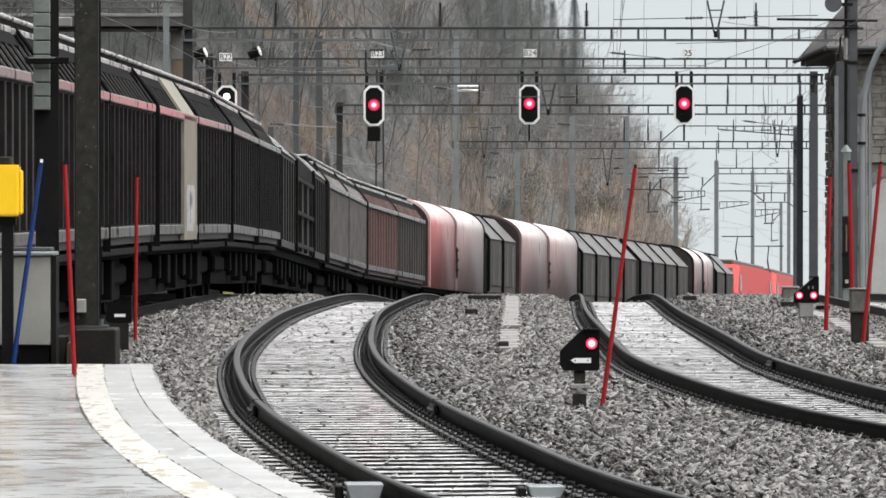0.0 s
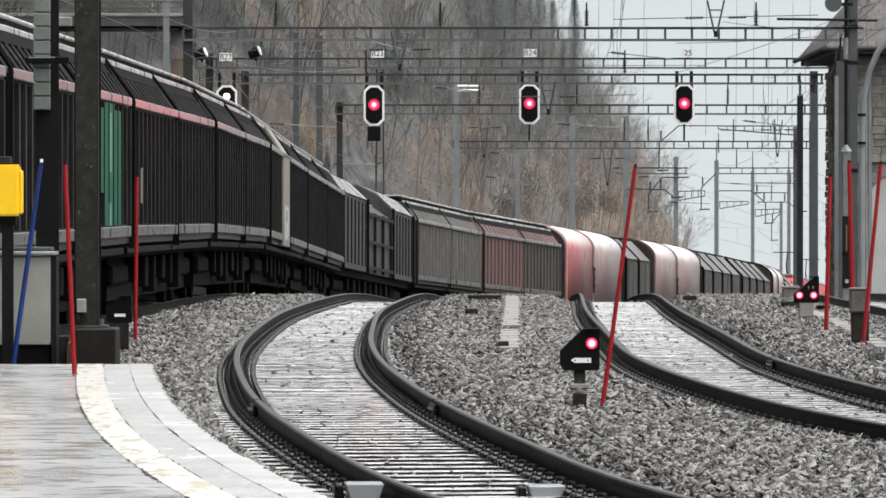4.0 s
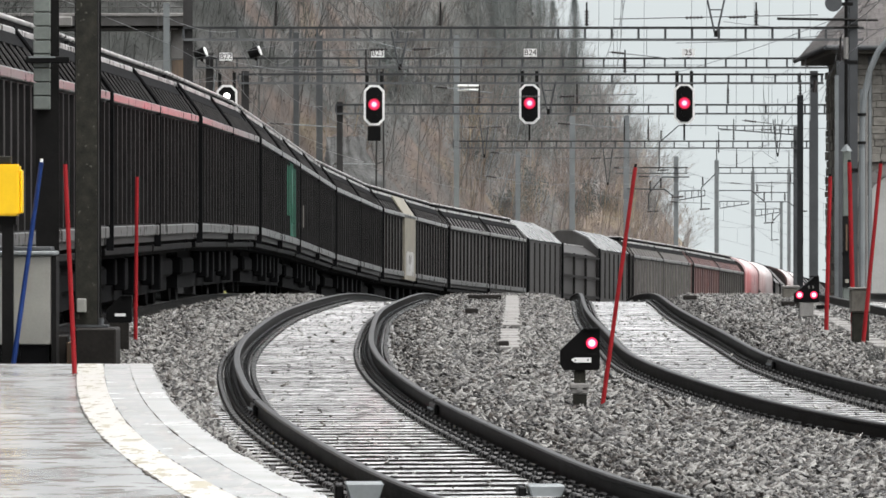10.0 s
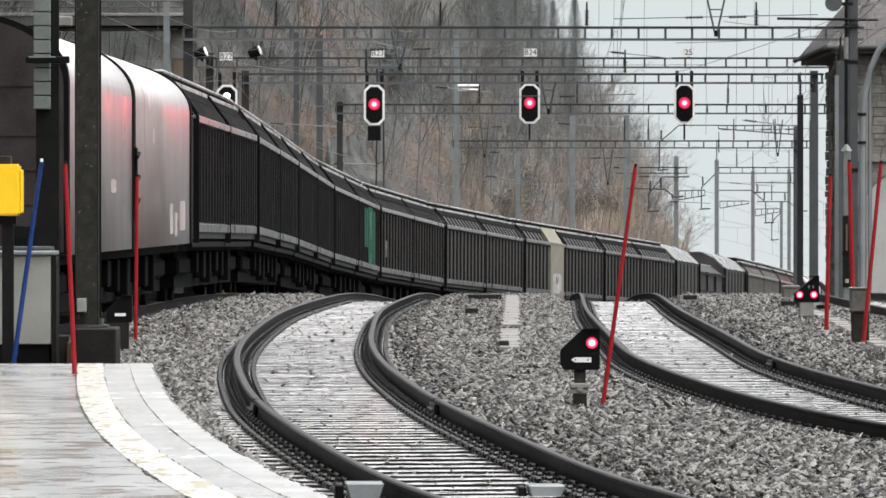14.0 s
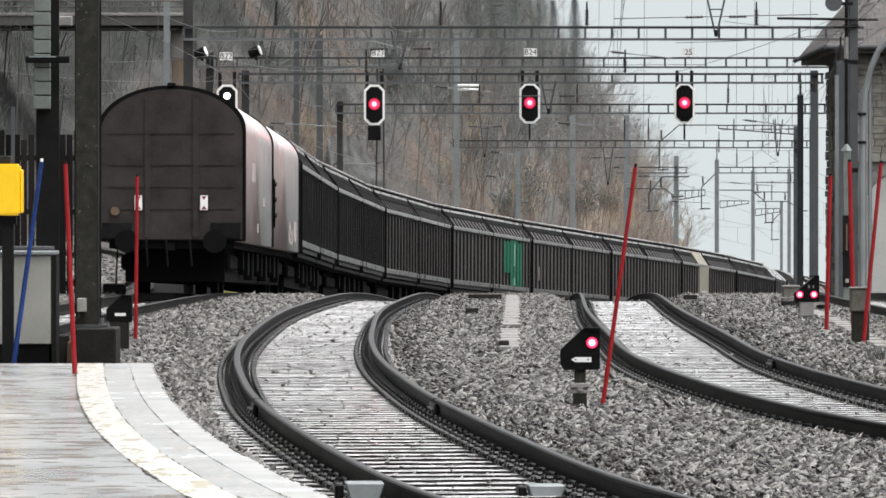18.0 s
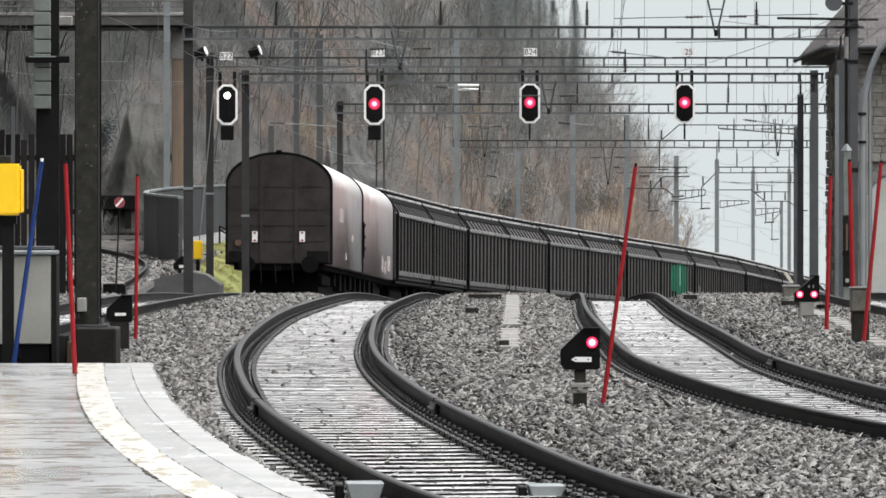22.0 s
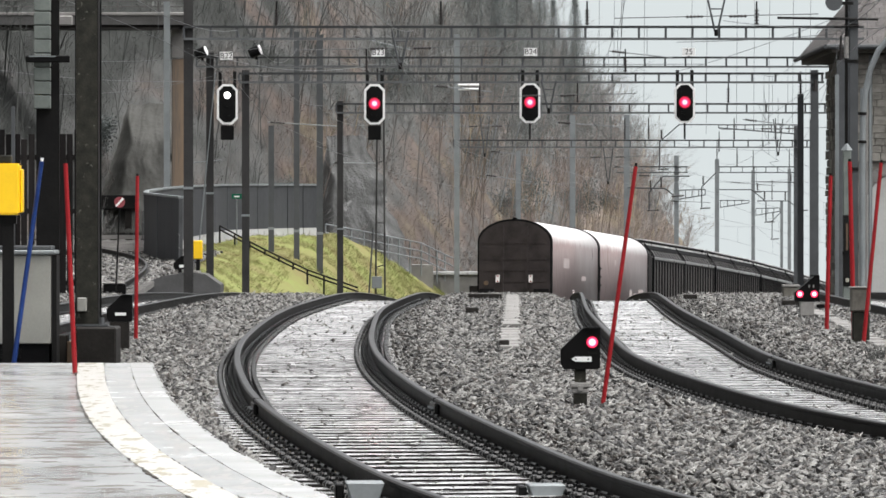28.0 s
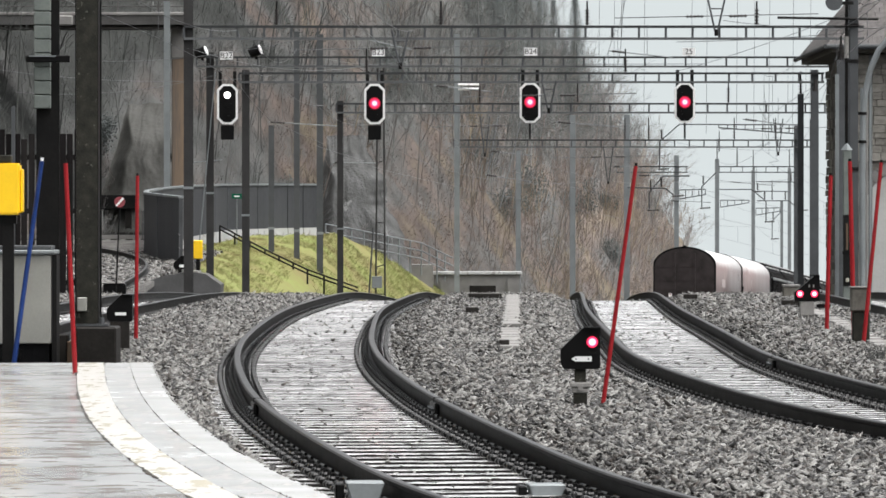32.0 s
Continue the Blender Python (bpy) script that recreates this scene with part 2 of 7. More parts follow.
M["darkgrey"] = mat("dark_grey_wagon_wall", (0.06376, 0.06209, 0.06098), (0.03437, 0.03326, 0.03216), 0.5, scale=1.2, fine=14, bump=0.1, streak=(1, 1, 0.25), spec=0.2)
# their ribs too are paled to imitate the mist
M["greyrib"] = mat("mist_paled_wagon_rib", (0.2016, 0.1915, 0.1806), (0.126, 0.1193, 0.1134), 0.5, scale=2, fine=14, bump=0.1, spec=0.2)
M["plank"] = mat("tarred_dark_planks", (0.020, 0.018, 0.017), (0.008, 0.007, 0.007), 0.7, scale=2, fine=20, bump=0.3, streak=(4, 4, 0.3), rand=0.6, spec=0.1)
M["darkmast"] = mat("dark_brown_mast_paint", (0.046, 0.045, 0.044), (0.026, 0.025, 0.025), 0.6, scale=1.5, fine=25, bump=0.15, spec=0.15)
M["jointdirt"] = mat("brown_joint_dirt", (0.10, 0.088, 0.072), (0.03, 0.027, 0.024), 0.6, scale=6, fine=40, bump=0.3, spec=0.15)
M["solebar"] = mat("grimy_sole_bar", (0.0112, 0.0112, 0.01176), (0.00392, 0.00392, 0.00392), 0.6, scale=1.5, fine=12, bump=0.1, spec=0.1)


def slope_mat(name, gain, island=0.0, bump=0.0):
    """Winter slope: broad drifts of grey scrub, brown leaf and ochre grass, mottled at a smaller scale; haze painted in
    with distance.
    """
    m = bpy.data.materials.new(name)
    m.use_nodes = True
    n, l = m.node_tree.nodes, m.node_tree.links
    b = n["Principled BSDF"]
    co = n.new("ShaderNodeTexCoord")

    def tex(scale, stretch, detail):
        mp = n.new("ShaderNodeMapping")
        mp.inputs["Scale"].default_value = stretch
        l.new(co.outputs["Object"], mp.inputs["Vector"])
        t = n.new("ShaderNodeTexNoise")
        t.inputs["Scale"].default_value = scale
        t.inputs["Detail"].default_value = detail
        l.new(mp.outputs[0], t.inputs["Vector"])
        return t.outputs[0]

    def calc(op, a, c, d=None):
        q = n.new("ShaderNodeMath")
        q.operation = op
        for k, v in enumerate((a, c, d)):
            if v is None:
                continue
            if isinstance(v, (int, float)):
                q.inputs[k].default_value = v
            else:
                l.new(v, q.inputs[k])
        return q.outputs[0]

    def span(v, a, c, lo, hi):
        q = n.new("ShaderNodeMapRange")
        q.inputs["From Min"].default_value, q.inputs["From Max"].default_value = a, c
        q.inputs["To Min"].default_value, q.inputs["To Max"].default_value = lo, hi
        l.new(v, q.inputs["Value"])
        return q.outputs[0]

    sep = n.new("ShaderNodeSeparateXYZ")
    l.new(co.outputs["Object"], sep.inputs[0])
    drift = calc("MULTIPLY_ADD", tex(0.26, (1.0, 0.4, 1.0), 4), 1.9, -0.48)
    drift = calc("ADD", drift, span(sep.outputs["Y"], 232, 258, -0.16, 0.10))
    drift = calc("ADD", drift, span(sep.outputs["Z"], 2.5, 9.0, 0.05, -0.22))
    ramp = n.new("ShaderNodeValToRGB")
    stops = ((0.15, (0.078, 0.082, 0.078)), (0.36, (0.138, 0.140, 0.136)), (0.52, (0.142, 0.132, 0.124)), (0.66, (0.164, 0.134, 0.119)), (0.86, (0.200, 0.170, 0.125)))
    while len(ramp.color_ramp.elements) < len(stops):
        ramp.color_ramp.elements.new(0.5)
    for e, (p, c) in zip(ramp.color_ramp.elements, stops):
        e.position, e.color = p, (*c, 1)
    l.new(drift, ramp.inputs[0])
    # aerial haze put into the colour: paler the farther away
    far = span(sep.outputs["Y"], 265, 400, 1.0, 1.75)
    tone = calc("MULTIPLY_ADD", tex(0.9, (1.0, 0.5, 0.6), 5), 1.5, 0.28)
    if island:
        g = n.new("ShaderNodeNewGeometry")
        tone = calc("MULTIPLY", tone, calc("MULTIPLY_ADD", g.outputs["Random Per Island"], island, 1.0 - island / 2))
    mul = n.new("ShaderNodeVectorMath")
    mul.operation = "SCALE"
    l.new(ramp.outputs[0], mul.inputs[0])
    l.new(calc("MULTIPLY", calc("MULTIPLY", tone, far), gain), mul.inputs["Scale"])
    l.new(mul.outputs[0], b.inputs["Base Color"])
    b.inputs["Roughness"].default_value = 0.9
    b.inputs["Specular IOR Level"].default_value = 0.05
    if bump:
        bp = n.new("ShaderNodeBump")
        bp.inputs["Strength"].default_value = bump
        bp.inputs["Distance"].default_value = 0.3
        l.new(tex(1.6, (1, 1, 1), 4), bp.inputs["Height"])
        l.new(bp.outputs[0], b.inputs["Normal"])
    return m


M["ivy"] = mat("glossy_ivy_leaves", (0.10, 0.145, 0.07), (0.055, 0.085, 0.045), 0.5, scale=1, fine=6, bump=0, island=0.3, spec=0.3)
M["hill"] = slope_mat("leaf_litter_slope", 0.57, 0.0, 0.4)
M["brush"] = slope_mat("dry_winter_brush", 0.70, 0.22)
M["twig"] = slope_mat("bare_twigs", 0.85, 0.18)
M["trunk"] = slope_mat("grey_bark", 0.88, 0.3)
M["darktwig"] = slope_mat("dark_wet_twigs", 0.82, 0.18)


def hood_material(name, low, side, band, crown):
    """Hood sheet: crown whitened by painted sky light, a paler band with run-down edges, grimy streaked side."""
    m = bpy.data.materials.new(name)
    m.use_nodes = True
    n, l = m.node_tree.nodes, m.node_tree.links
    b = n["Principled BSDF"]
    co = n.new("ShaderNodeTexCoord")
    sep = n.new("ShaderNodeSeparateXYZ")
    l.new(co.outputs["Object"], sep.inputs[0])
    runs = []
    for scale, stretch in ((1.0, (0.3, 5.0, 0.35)), (1.0, (1.0, 1.2, 0.5)), (1.0, (4.0, 9.0, 1.6))):
        mp = n.new("ShaderNodeMapping")
        mp.inputs["Scale"].default_value = stretch
        l.new(co.outputs["Object"], mp.inputs["Vector"])
        t = n.new("ShaderNodeTexNoise")
        t.inputs["Scale"].default_value = scale
        t.inputs["Detail"].default_value = 5
        l.new(mp.outputs[0], t.inputs["Vector"])
        runs.append(t.outputs[0])

    def fma(a, k, c):
        q = n.new("ShaderNodeMath")
        q.operation = "MULTIPLY_ADD"
        q.inputs[1].default_value = k
        l.new(a, q.inputs[0])
        if isinstance(c, float):
            q.inputs[2].default_value = c
        else:
            l.new(c, q.inputs[2])
        return q.outputs[0]

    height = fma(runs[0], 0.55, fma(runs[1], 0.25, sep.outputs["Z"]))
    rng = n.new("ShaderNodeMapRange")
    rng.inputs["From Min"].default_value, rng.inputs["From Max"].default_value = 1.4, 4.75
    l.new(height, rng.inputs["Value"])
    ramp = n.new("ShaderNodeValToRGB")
    crown_fade = tuple((a + b) / 2 for a, b in zip(side, crown))
    # the upper stops carry the sky's gleam on the wet top
    stops = ((0.0, low), (0.3, side), (0.55, side), (0.60, tuple((a + b) / 2 for a, b in zip(side, band))), (0.65, band), (0.70, crown_fade), (0.80, crown), (1.0, crown))
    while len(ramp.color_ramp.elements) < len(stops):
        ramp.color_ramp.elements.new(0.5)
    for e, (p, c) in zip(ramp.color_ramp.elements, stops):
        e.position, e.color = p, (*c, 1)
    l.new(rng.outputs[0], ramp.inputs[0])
    mul = n.new("ShaderNodeVectorMath")
    mul.operation = "SCALE"
    l.new(ramp.outputs[0], mul.inputs[0])
    l.new(fma(runs[2], 0.7, 0.65), mul.inputs["Scale"])
    l.new(mul.outputs[0], b.inputs["Base Color"])
    l.new(fma(runs[1], 0.2, 0.21), b.inputs["Roughness"])
    b.inputs["Specular IOR Level"].default_value = 0.45
    return m


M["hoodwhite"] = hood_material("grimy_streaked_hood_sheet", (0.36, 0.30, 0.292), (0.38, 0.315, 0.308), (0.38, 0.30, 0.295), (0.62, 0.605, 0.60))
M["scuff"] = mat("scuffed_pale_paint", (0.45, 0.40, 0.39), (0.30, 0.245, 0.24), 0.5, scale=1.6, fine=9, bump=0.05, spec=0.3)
M["hoodpale"] = hood_material("pale_crowned_hood_sheet", (0.34, 0.255, 0.25), (0.38, 0.285, 0.28), (0.42, 0.335, 0.33), (0.58, 0.54, 0.535))
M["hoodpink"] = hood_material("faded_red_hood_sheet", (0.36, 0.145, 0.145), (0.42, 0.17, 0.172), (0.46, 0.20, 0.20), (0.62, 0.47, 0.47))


def lens_material(name, stops, strength):
    """A lit lens: brightest in its middle, darker towards the rim."""
    m = bpy.data.materials.new(name)
    m.use_nodes = True
    n, l = m.node_tree.nodes, m.node_tree.links
    co = n.new("ShaderNodeTexCoord")
    sub = n.new("ShaderNodeVectorMath")
    sub.operation = "SUBTRACT"
    sub.inputs[1].default_value = (0.5, 0.5, 0.5)
    l.new(co.outputs["Generated"], sub.inputs[0])
    mul = n.new("ShaderNodeVectorMath")
    mul.operation = "MULTIPLY"
    mul.inputs[1].default_value = (1, 0, 1)
    l.new(sub.outputs[0], mul.inputs[0])
    ln = n.new("ShaderNodeVectorMath")
    ln.operation = "LENGTH"
    l.new(mul.outputs[0], ln.inputs[0])
    r = n.new("ShaderNodeValToRGB")
    while len(r.color_ramp.elements) < len(stops):
        r.color_ramp.elements.new(0.5)
    for e, (p, c) in zip(r.color_ramp.elements, stops):
        e.position = p
        e.color = (*c, 1)
    l.new(ln.outputs["Value"], r.inputs[0])
    b = n["Principled BSDF"]
    b.inputs["Base Color"].default_value = (0.05, 0.005, 0.008, 1)
    b.inputs["Roughness"].default_value = 0.3
    l.new(r.outputs[0], b.inputs["Emission Color"])
    b.inputs["Emission Strength"].default_value = strength
    return m


M["redlens"] = lens_material("lit_red_lens", [(0.0, (1.0, 0.62, 0.68)), (0.13, (1.0, 0.30, 0.38)), (0.26, (0.75, 0.02, 0.08)), (0.38, (0.30, 0.004, 0.025)), (0.5, (0.05, 0.001, 0.004))], 1.6)

M["groundlens"] = lens_material("lit_ground_signal_lens", [(0.0, (1.0, 0.80, 0.84)), (0.18, (1.0, 0.55, 0.62)), (0.32, (1.0, 0.06, 0.14)), (0.42, (0.5, 0.006, 0.04)), (0.5, (0.15, 0.002, 0.012))], 1.7)


# ---------------------------------------------------------------- mesh tools
def obj(name, bm, material, parent=None, label="", smooth=False):
    me = bpy.data.meshes.new(name)
    bm.to_mesh(me)
    bm.free()
    me.materials.append(M[material])
    if smooth:
        for p in me.polygons:
            p.use_smooth = True
    ob = new(name, me)
    if parent:
        ob.parent = parent
    if label:
        ob["label"] = label
    return ob


part = obj


def empty(name, at=(0, 0, 0), rz=0.0):
    ob = new(name)
    ob.matrix_basis = pose(at[0], at[1], at[2], 0, 0, rz)
    return ob


def box(bm, x0, x1, y0, y1, z0, z1, bev=0.0):
    v = [bm.verts.new((x, y, z)) for z in (z0, z1) for x, y in ((x0, y0), (x1, y0), (x1, y1), (x0, y1))]
    fs = [bm.faces.new([v[i] for i in q]) for q in ((3, 2, 1, 0), (4, 5, 6, 7), (0, 1, 5, 4), (1, 2, 6, 5), (2, 3, 7, 6), (3, 0, 4, 7))]
    if bev:
        es = {e for f in fs for e in f.edges}
        bmesh.ops.bevel(bm, geom=list(es), offset=bev, segments=1, affect="EDGES")


def boxed(x0, x1, y0, y1, z0, z1, bev=0.0):
    bm = bmesh.new()
    box(bm, x0, x1, y0, y1, z0, z1, bev)
    return bm


def rod(bm, a, b, r0, r1=None, n=8):
    """A tapered round bar from a to b."""
    a, b = Vector(a), Vector(b)
    r1 = r0 if r1 is None else r1
    q = (b - a).to_track_quat("Z", "Y")
    rings = []
    for p, r in ((a, r0), (b, r1)):
        rings.append([bm.verts.new(p + q @ Vector((r * math.cos(k * math.tau / n), r * math.sin(k * math.tau / n), 0))) for k in range(n)])
    for k in range(n):
        bm.faces.new((rings[0][k], rings[0][(k + 1) % n], rings[1][(k + 1) % n], rings[1][k]))
    bm.faces.new(rings[0][::-1])
    bm.faces.new(rings[1])


def rodded(*args, **kw):
    bm = bmesh.new()
    rod(bm, *args, **kw)
    return bm


def extrude_x(bm, poly, x0, x1):
    """Extrude a (y, z) outline along x."""
    a = [bm.verts.new((x0, y, z)) for y, z in poly]
    b = [bm.verts.new((x1, y, z)) for y, z in poly]
    n = len(poly)
    for i in range(n):
        bm.faces.new((a[i], a[(i + 1) % n], b[(i + 1) % n], b[i]))
    bm.faces.new(a[::-1])
    bm.faces.new(b)
    bmesh.ops.recalc_face_normals(bm, faces=bm.faces[:])


def extrude_y(bm, poly, y0, y1):
    """Extrude an (x, z) outline along y."""
    a = [bm.verts.new((x, y0, z)) for x, z in poly]
    b = [bm.verts.new((x, y1, z)) for x, z in poly]
    n = len(poly)
    for i in range(n):
        bm.faces.new((a[i], a[(i + 1) % n], b[(i + 1) % n], b[i]))
    bm.faces.new(a[::-1])
    bm.faces.new(b)
    bmesh.ops.recalc_face_normals(bm, faces=bm.faces[:])


def polymesh(name, verts, faces, material, parent=None, smooth=False):
    me = bpy.data.meshes.new(name)
    me.from_pydata([tuple(v) for v in verts], [], faces)
    me.materials.append(M[material])
    me.update()
    if smooth:
        me.shade_smooth()
    ob = new(name, me)
    if parent:
        ob.parent = parent
    return ob


def share(name, src, m, parent=None):
    """Another object on the mesh of src."""
    ob = new(name, src.data)
    if parent:
        ob.parent = parent
    ob.matrix_basis = m
    return ob


# ---------------------------------------------------------------- plan
def spline(pts):
    """A natural cubic through (y, value) pairs."""
    xc = np.array([p[0] for p in pts], float)
    yc = np.array([p[1] for p in pts], float)
    n = len(xc)
    h = np.diff(xc)
    a, b = np.eye(n), np.zeros(n)
    for i in range(1, n - 1):
        a[i, i - 1:i + 2] = h[i - 1], 2 * (h[i - 1] + h[i]), h[i]
        b[i] = 6 * ((yc[i + 1] - yc[i]) / h[i] - (yc[i] - yc[i - 1]) / h[i - 1])
    mm = np.linalg.solve(a, b)

    def f(x):
        i = np.clip(np.searchsorted(xc, x) - 1, 0, n - 2)
        d, e, hh = x - xc[i], xc[i + 1] - x, h[i]
        return (mm[i] * e ** 3 + mm[i + 1] * d ** 3) / (6 * hh) + (yc[i] / hh - mm[i] * hh / 6) * e + (yc[i + 1] / hh - mm[i + 1] * hh / 6) * d
    return f


# rail level along the line: level in the station, then down at 2.7 to 3 per cent
LEVEL = spline([(-150, 0), (0, 0), (40, 0.04), (66, 0.13), (100, 0.17), (112, 0.12), (122, 0.01), (140, -0.33), (158, -0.78), (188, -1.66), (221, -2.63), (242, -3.26), (264, -3.93), (300, -5.08), (340, -6.28), (420, -8.48), (620, -12.88)])
HUMP = spline([(-150, -0.06), (0, -0.06), (20, -0.04), (36, -0.02), (45, 0.02), (60, 0.11), (67, 0.16), (80, 0.19), (91, 0.18), (104, 0.16), (113, 0.12), (122, 0.01), (140, -0.33), (158, -0.78), (188, -1.66), (221, -2.63), (264, -3.93), (300, -5.08), (340, -6.28), (420, -8.48), (620, -12.88)])
HUMP_A = spline([(-150, -0.06), (0, -0.06), (20, -0.06), (30, -0.04), (36, -0.02), (38.4, 0.01), (41, 0.075), (44, 0.13), (48, 0.165), (54, 0.18), (60, 0.20), (66, 0.225), (74, 0.24), (84, 0.222), (95, 0.19), (104, 0.165), (113, 0.12), (122, 0.01), (140, -0.33), (158, -0.78), (188, -1.66), (221, -2.63), (264, -3.93), (300, -5.08), (340, -6.28), (420, -8.48), (620, -12.88)])
TRAIN = spline([(-120, -10.2), (0, -7.7), (40, -6.87), (72, -6.22), (88, -5.95), (100, -5.68), (112, -5.43), (122, -5.23), (158, -4.4), (188, -2.25), (221, 2.75),
                (242, 6.75), (264, 10.95), (300, 16.7), (340, 21.8), (420, 31), (620, 52)])
TRACK_A = spline([(0, 8.6), (20, 3.7), (30, 1.58), (36.4, 0.46), (38.4, 0.18), (41, -0.18), (44, -0.52), (48, -0.85), (53, -1.13), (58, -1.36), (65.5, -1.58), (74, -1.67), (91, -1.70), (112, -1.28), (140, -0.75), (158, -0.2),
                  (188, 1.95), (221, 6.95), (242, 10.95), (264, 15.1), (300, 20.9), (340, 26)])
TRACK_B = spline([(0, 17), (20, 10.6), (30, 7.75), (40, 5.42), (45.6, 4.30), (48.4, 3.89), (55, 3.29), (60, 3.0), (64, 2.87), (69, 2.86), (92.6, 3.1), (112, 3.5), (140, 3.95), (158, 4.4),
                  (188, 6.5), (221, 11.4), (242, 15.4), (264, 19.5), (300, 25.4), (340, 30.5)])
TRACK_C = spline([(40, 9.6), (70, 8.2), (90, 8.0), (110, 8.2), (130, 8.6), (158, 9.1), (188, 11.2), (221, 16), (264, 24), (300, 30)])
TRACK_D = spline([(60, 15.4), (90, 13.6), (110, 13.2), (130, 13.1), (158, 13.7), (188, 15.8), (221, 20.5), (264, 28.5)])


def nearest_track(x, y):
    """Sideways distance to the nearest track's middle."""
    ls = (TRACK_A, TRACK_B, TRACK_C, TRAIN) if y > 42 else (TRACK_A, TRACK_B, TRAIN)
    return min(abs(x - float(f(y))) for f in ls)


def lift(x, y):
    """How far the bed of the first track stands above its neighbours."""
    a = float(TRACK_A(y))
    w = min(1.0, max(0.0, (x - a + 2.4) / 1.2)) * min(1.0, max(0.0, (a + 2.2 - x) / 1.2))
    return (float(HUMP_A(y)) - float(HUMP(y))) * w


def ground_z(x, y):
    """Height of the ballast bed: heaped between the tracks, hollow inside them."""
    w = min(1.0, max(0.0, (x + 4.2) / 1.6))
    z = float(LEVEL(y)) * (1 - w) + float(HUMP(y)) * w
    if 20 < y < 120:
        z += lift(x, y)
    if 20 < y < 140 and -9 < x < 13:
        bare = max(0.08, 0.16 * min(1.0, max(0.0, (60 - y) / 10)) * (x < float(TRACK_A(y))))
        f = min(1.0, max(0.0, (nearest_track(x, y) - 0.85 - bare) / 0.55))
        f = f * f * (3 - 2 * f)
        z += -0.212 + f * 0.16
    else:
        z -= 0.19
    if y > 620:
        z = -13.2 - (y - 620) * 0.01
    return z


# ---------------------------------------------------------------- ground
def build_ground():
    xs = [-2000, -600, -200, -80, -40, -25, -18, -14, -11] + [-9.5 + 0.22 * i for i in range(105)] + [15, 18, 22, 30, 40, 60, 100, 250, 700, 2000]
    ys = [-400, -150, -60, 0, 12] + [20 + 1.1 * i for i in range(110)] + [145, 150, 156, 162, 170, 180, 190, 200, 210, 230, 260, 300, 350, 420, 500, 620, 900, 1500, 3000]
    verts, faces = [], []
    for y in ys:
        for x in xs:
            z = ground_z(x, y)
            if y > 620:
                z = -13.2 - (y - 620) * 0.026
            verts.append((x, y, z - 0.03 + 0.05 * noise.noise((x * 0.6, y * 0.35, 0)) * (20 < y < 210)))
    n = len(xs)
    for j in range(len(ys) - 1):
        for i in range(n - 1):
            a = j * n + i
            faces.append((a, a + 1, a + 1 + n, a + n))
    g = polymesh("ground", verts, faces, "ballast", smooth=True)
    tagged(g, "near-black crushed-stone ballast bed falling away behind a crest", "ground", kind="structure")
    v = [(-900, 2600, -400), (900, 2600, -400), (900, 2600, 500), (-900, 2600, 500)]
    b = polymesh("backdrop_mist", v, [(0, 1, 2, 3)], "mist")
    tagged(b, "pale grey rain mist filling the valley", "sky", kind="structure")


M["mist"] = bpy.data.materials.new("pale_mist")
M["mist"].use_nodes = True
mb = M["mist"].node_tree.nodes["Principled BSDF"]
mb.inputs["Base Color"].default_value = (0, 0, 0, 1)
mb.inputs["Roughness"].default_value = 1.0
mb.inputs["Specular IOR Level"].default_value = 0.0
mb.inputs["Emission Color"].default_value = (0.69, 0.745, 0.755, 1)
mb.inputs["Emission Strength"].default_value = 0.505
build_ground()


# ---------------------------------------------------------------- tracks
RAILPROFILE = [(-0.075, -0.172), (0.075, -0.172), (0.075, -0.160), (0.010, -0.140), (0.010, -0.045), (0.036, -0.032), (0.036, -0.010),
               (0.024, 0.0), (-0.024, 0.0), (-0.036, -0.010), (-0.036, -0.032), (-0.010, -0.045), (-0.010, -0.140), (-0.075, -0.160)]


def frame_at(line, level, y):
    """Place, heading (radians clockwise from +y) and rail level of a track."""
    s = (float(line(y + 0.5)) - float(line(y - 0.5)))
    return float(line(y)), math.atan(s), float(level(y))


def sweep_rail(parent, line, level, side, y0, y1, step, name="rail"):
    verts, faces = [], []
    ys = np.arange(y0, y1 + 0.01, step)
    k = len(RAILPROFILE)
    for y in ys:
        x, a, z = frame_at(line, level, y)
        for px, pz in RAILPROFILE:
            o = px + side * 0.7535
            verts.append((x + o * math.cos(a), y - o * math.sin(a), z + pz))
    for j in range(len(ys) - 1):
        for i in range(k):
            a, b = j * k + i, j * k + (i + 1) % k
            faces.append((a, b, b + k, a + k))
    ob = polymesh(name, verts, faces, "rail", parent)
    ob.data.materials.append(M["railhead"])
    for p in ob.data.polygons:
        if p.index % k in (6, 7, 8):
            p.material_index = 1
        p.use_smooth = False
    return ob


def sleeper_mesh():
    bm = bmesh.new()
    prof = [(-0.14, -0.40), (0.14, -0.40), (0.132, -0.1865), (0.130, -0.185), (-0.130, -0.185), (-0.132, -0.1865)]
    extrude_x(bm, prof, -1.2, 1.2)
    ob = obj("sleeper", bm, "sleeper")
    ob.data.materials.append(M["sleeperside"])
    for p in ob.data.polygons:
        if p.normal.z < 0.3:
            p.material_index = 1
    return ob


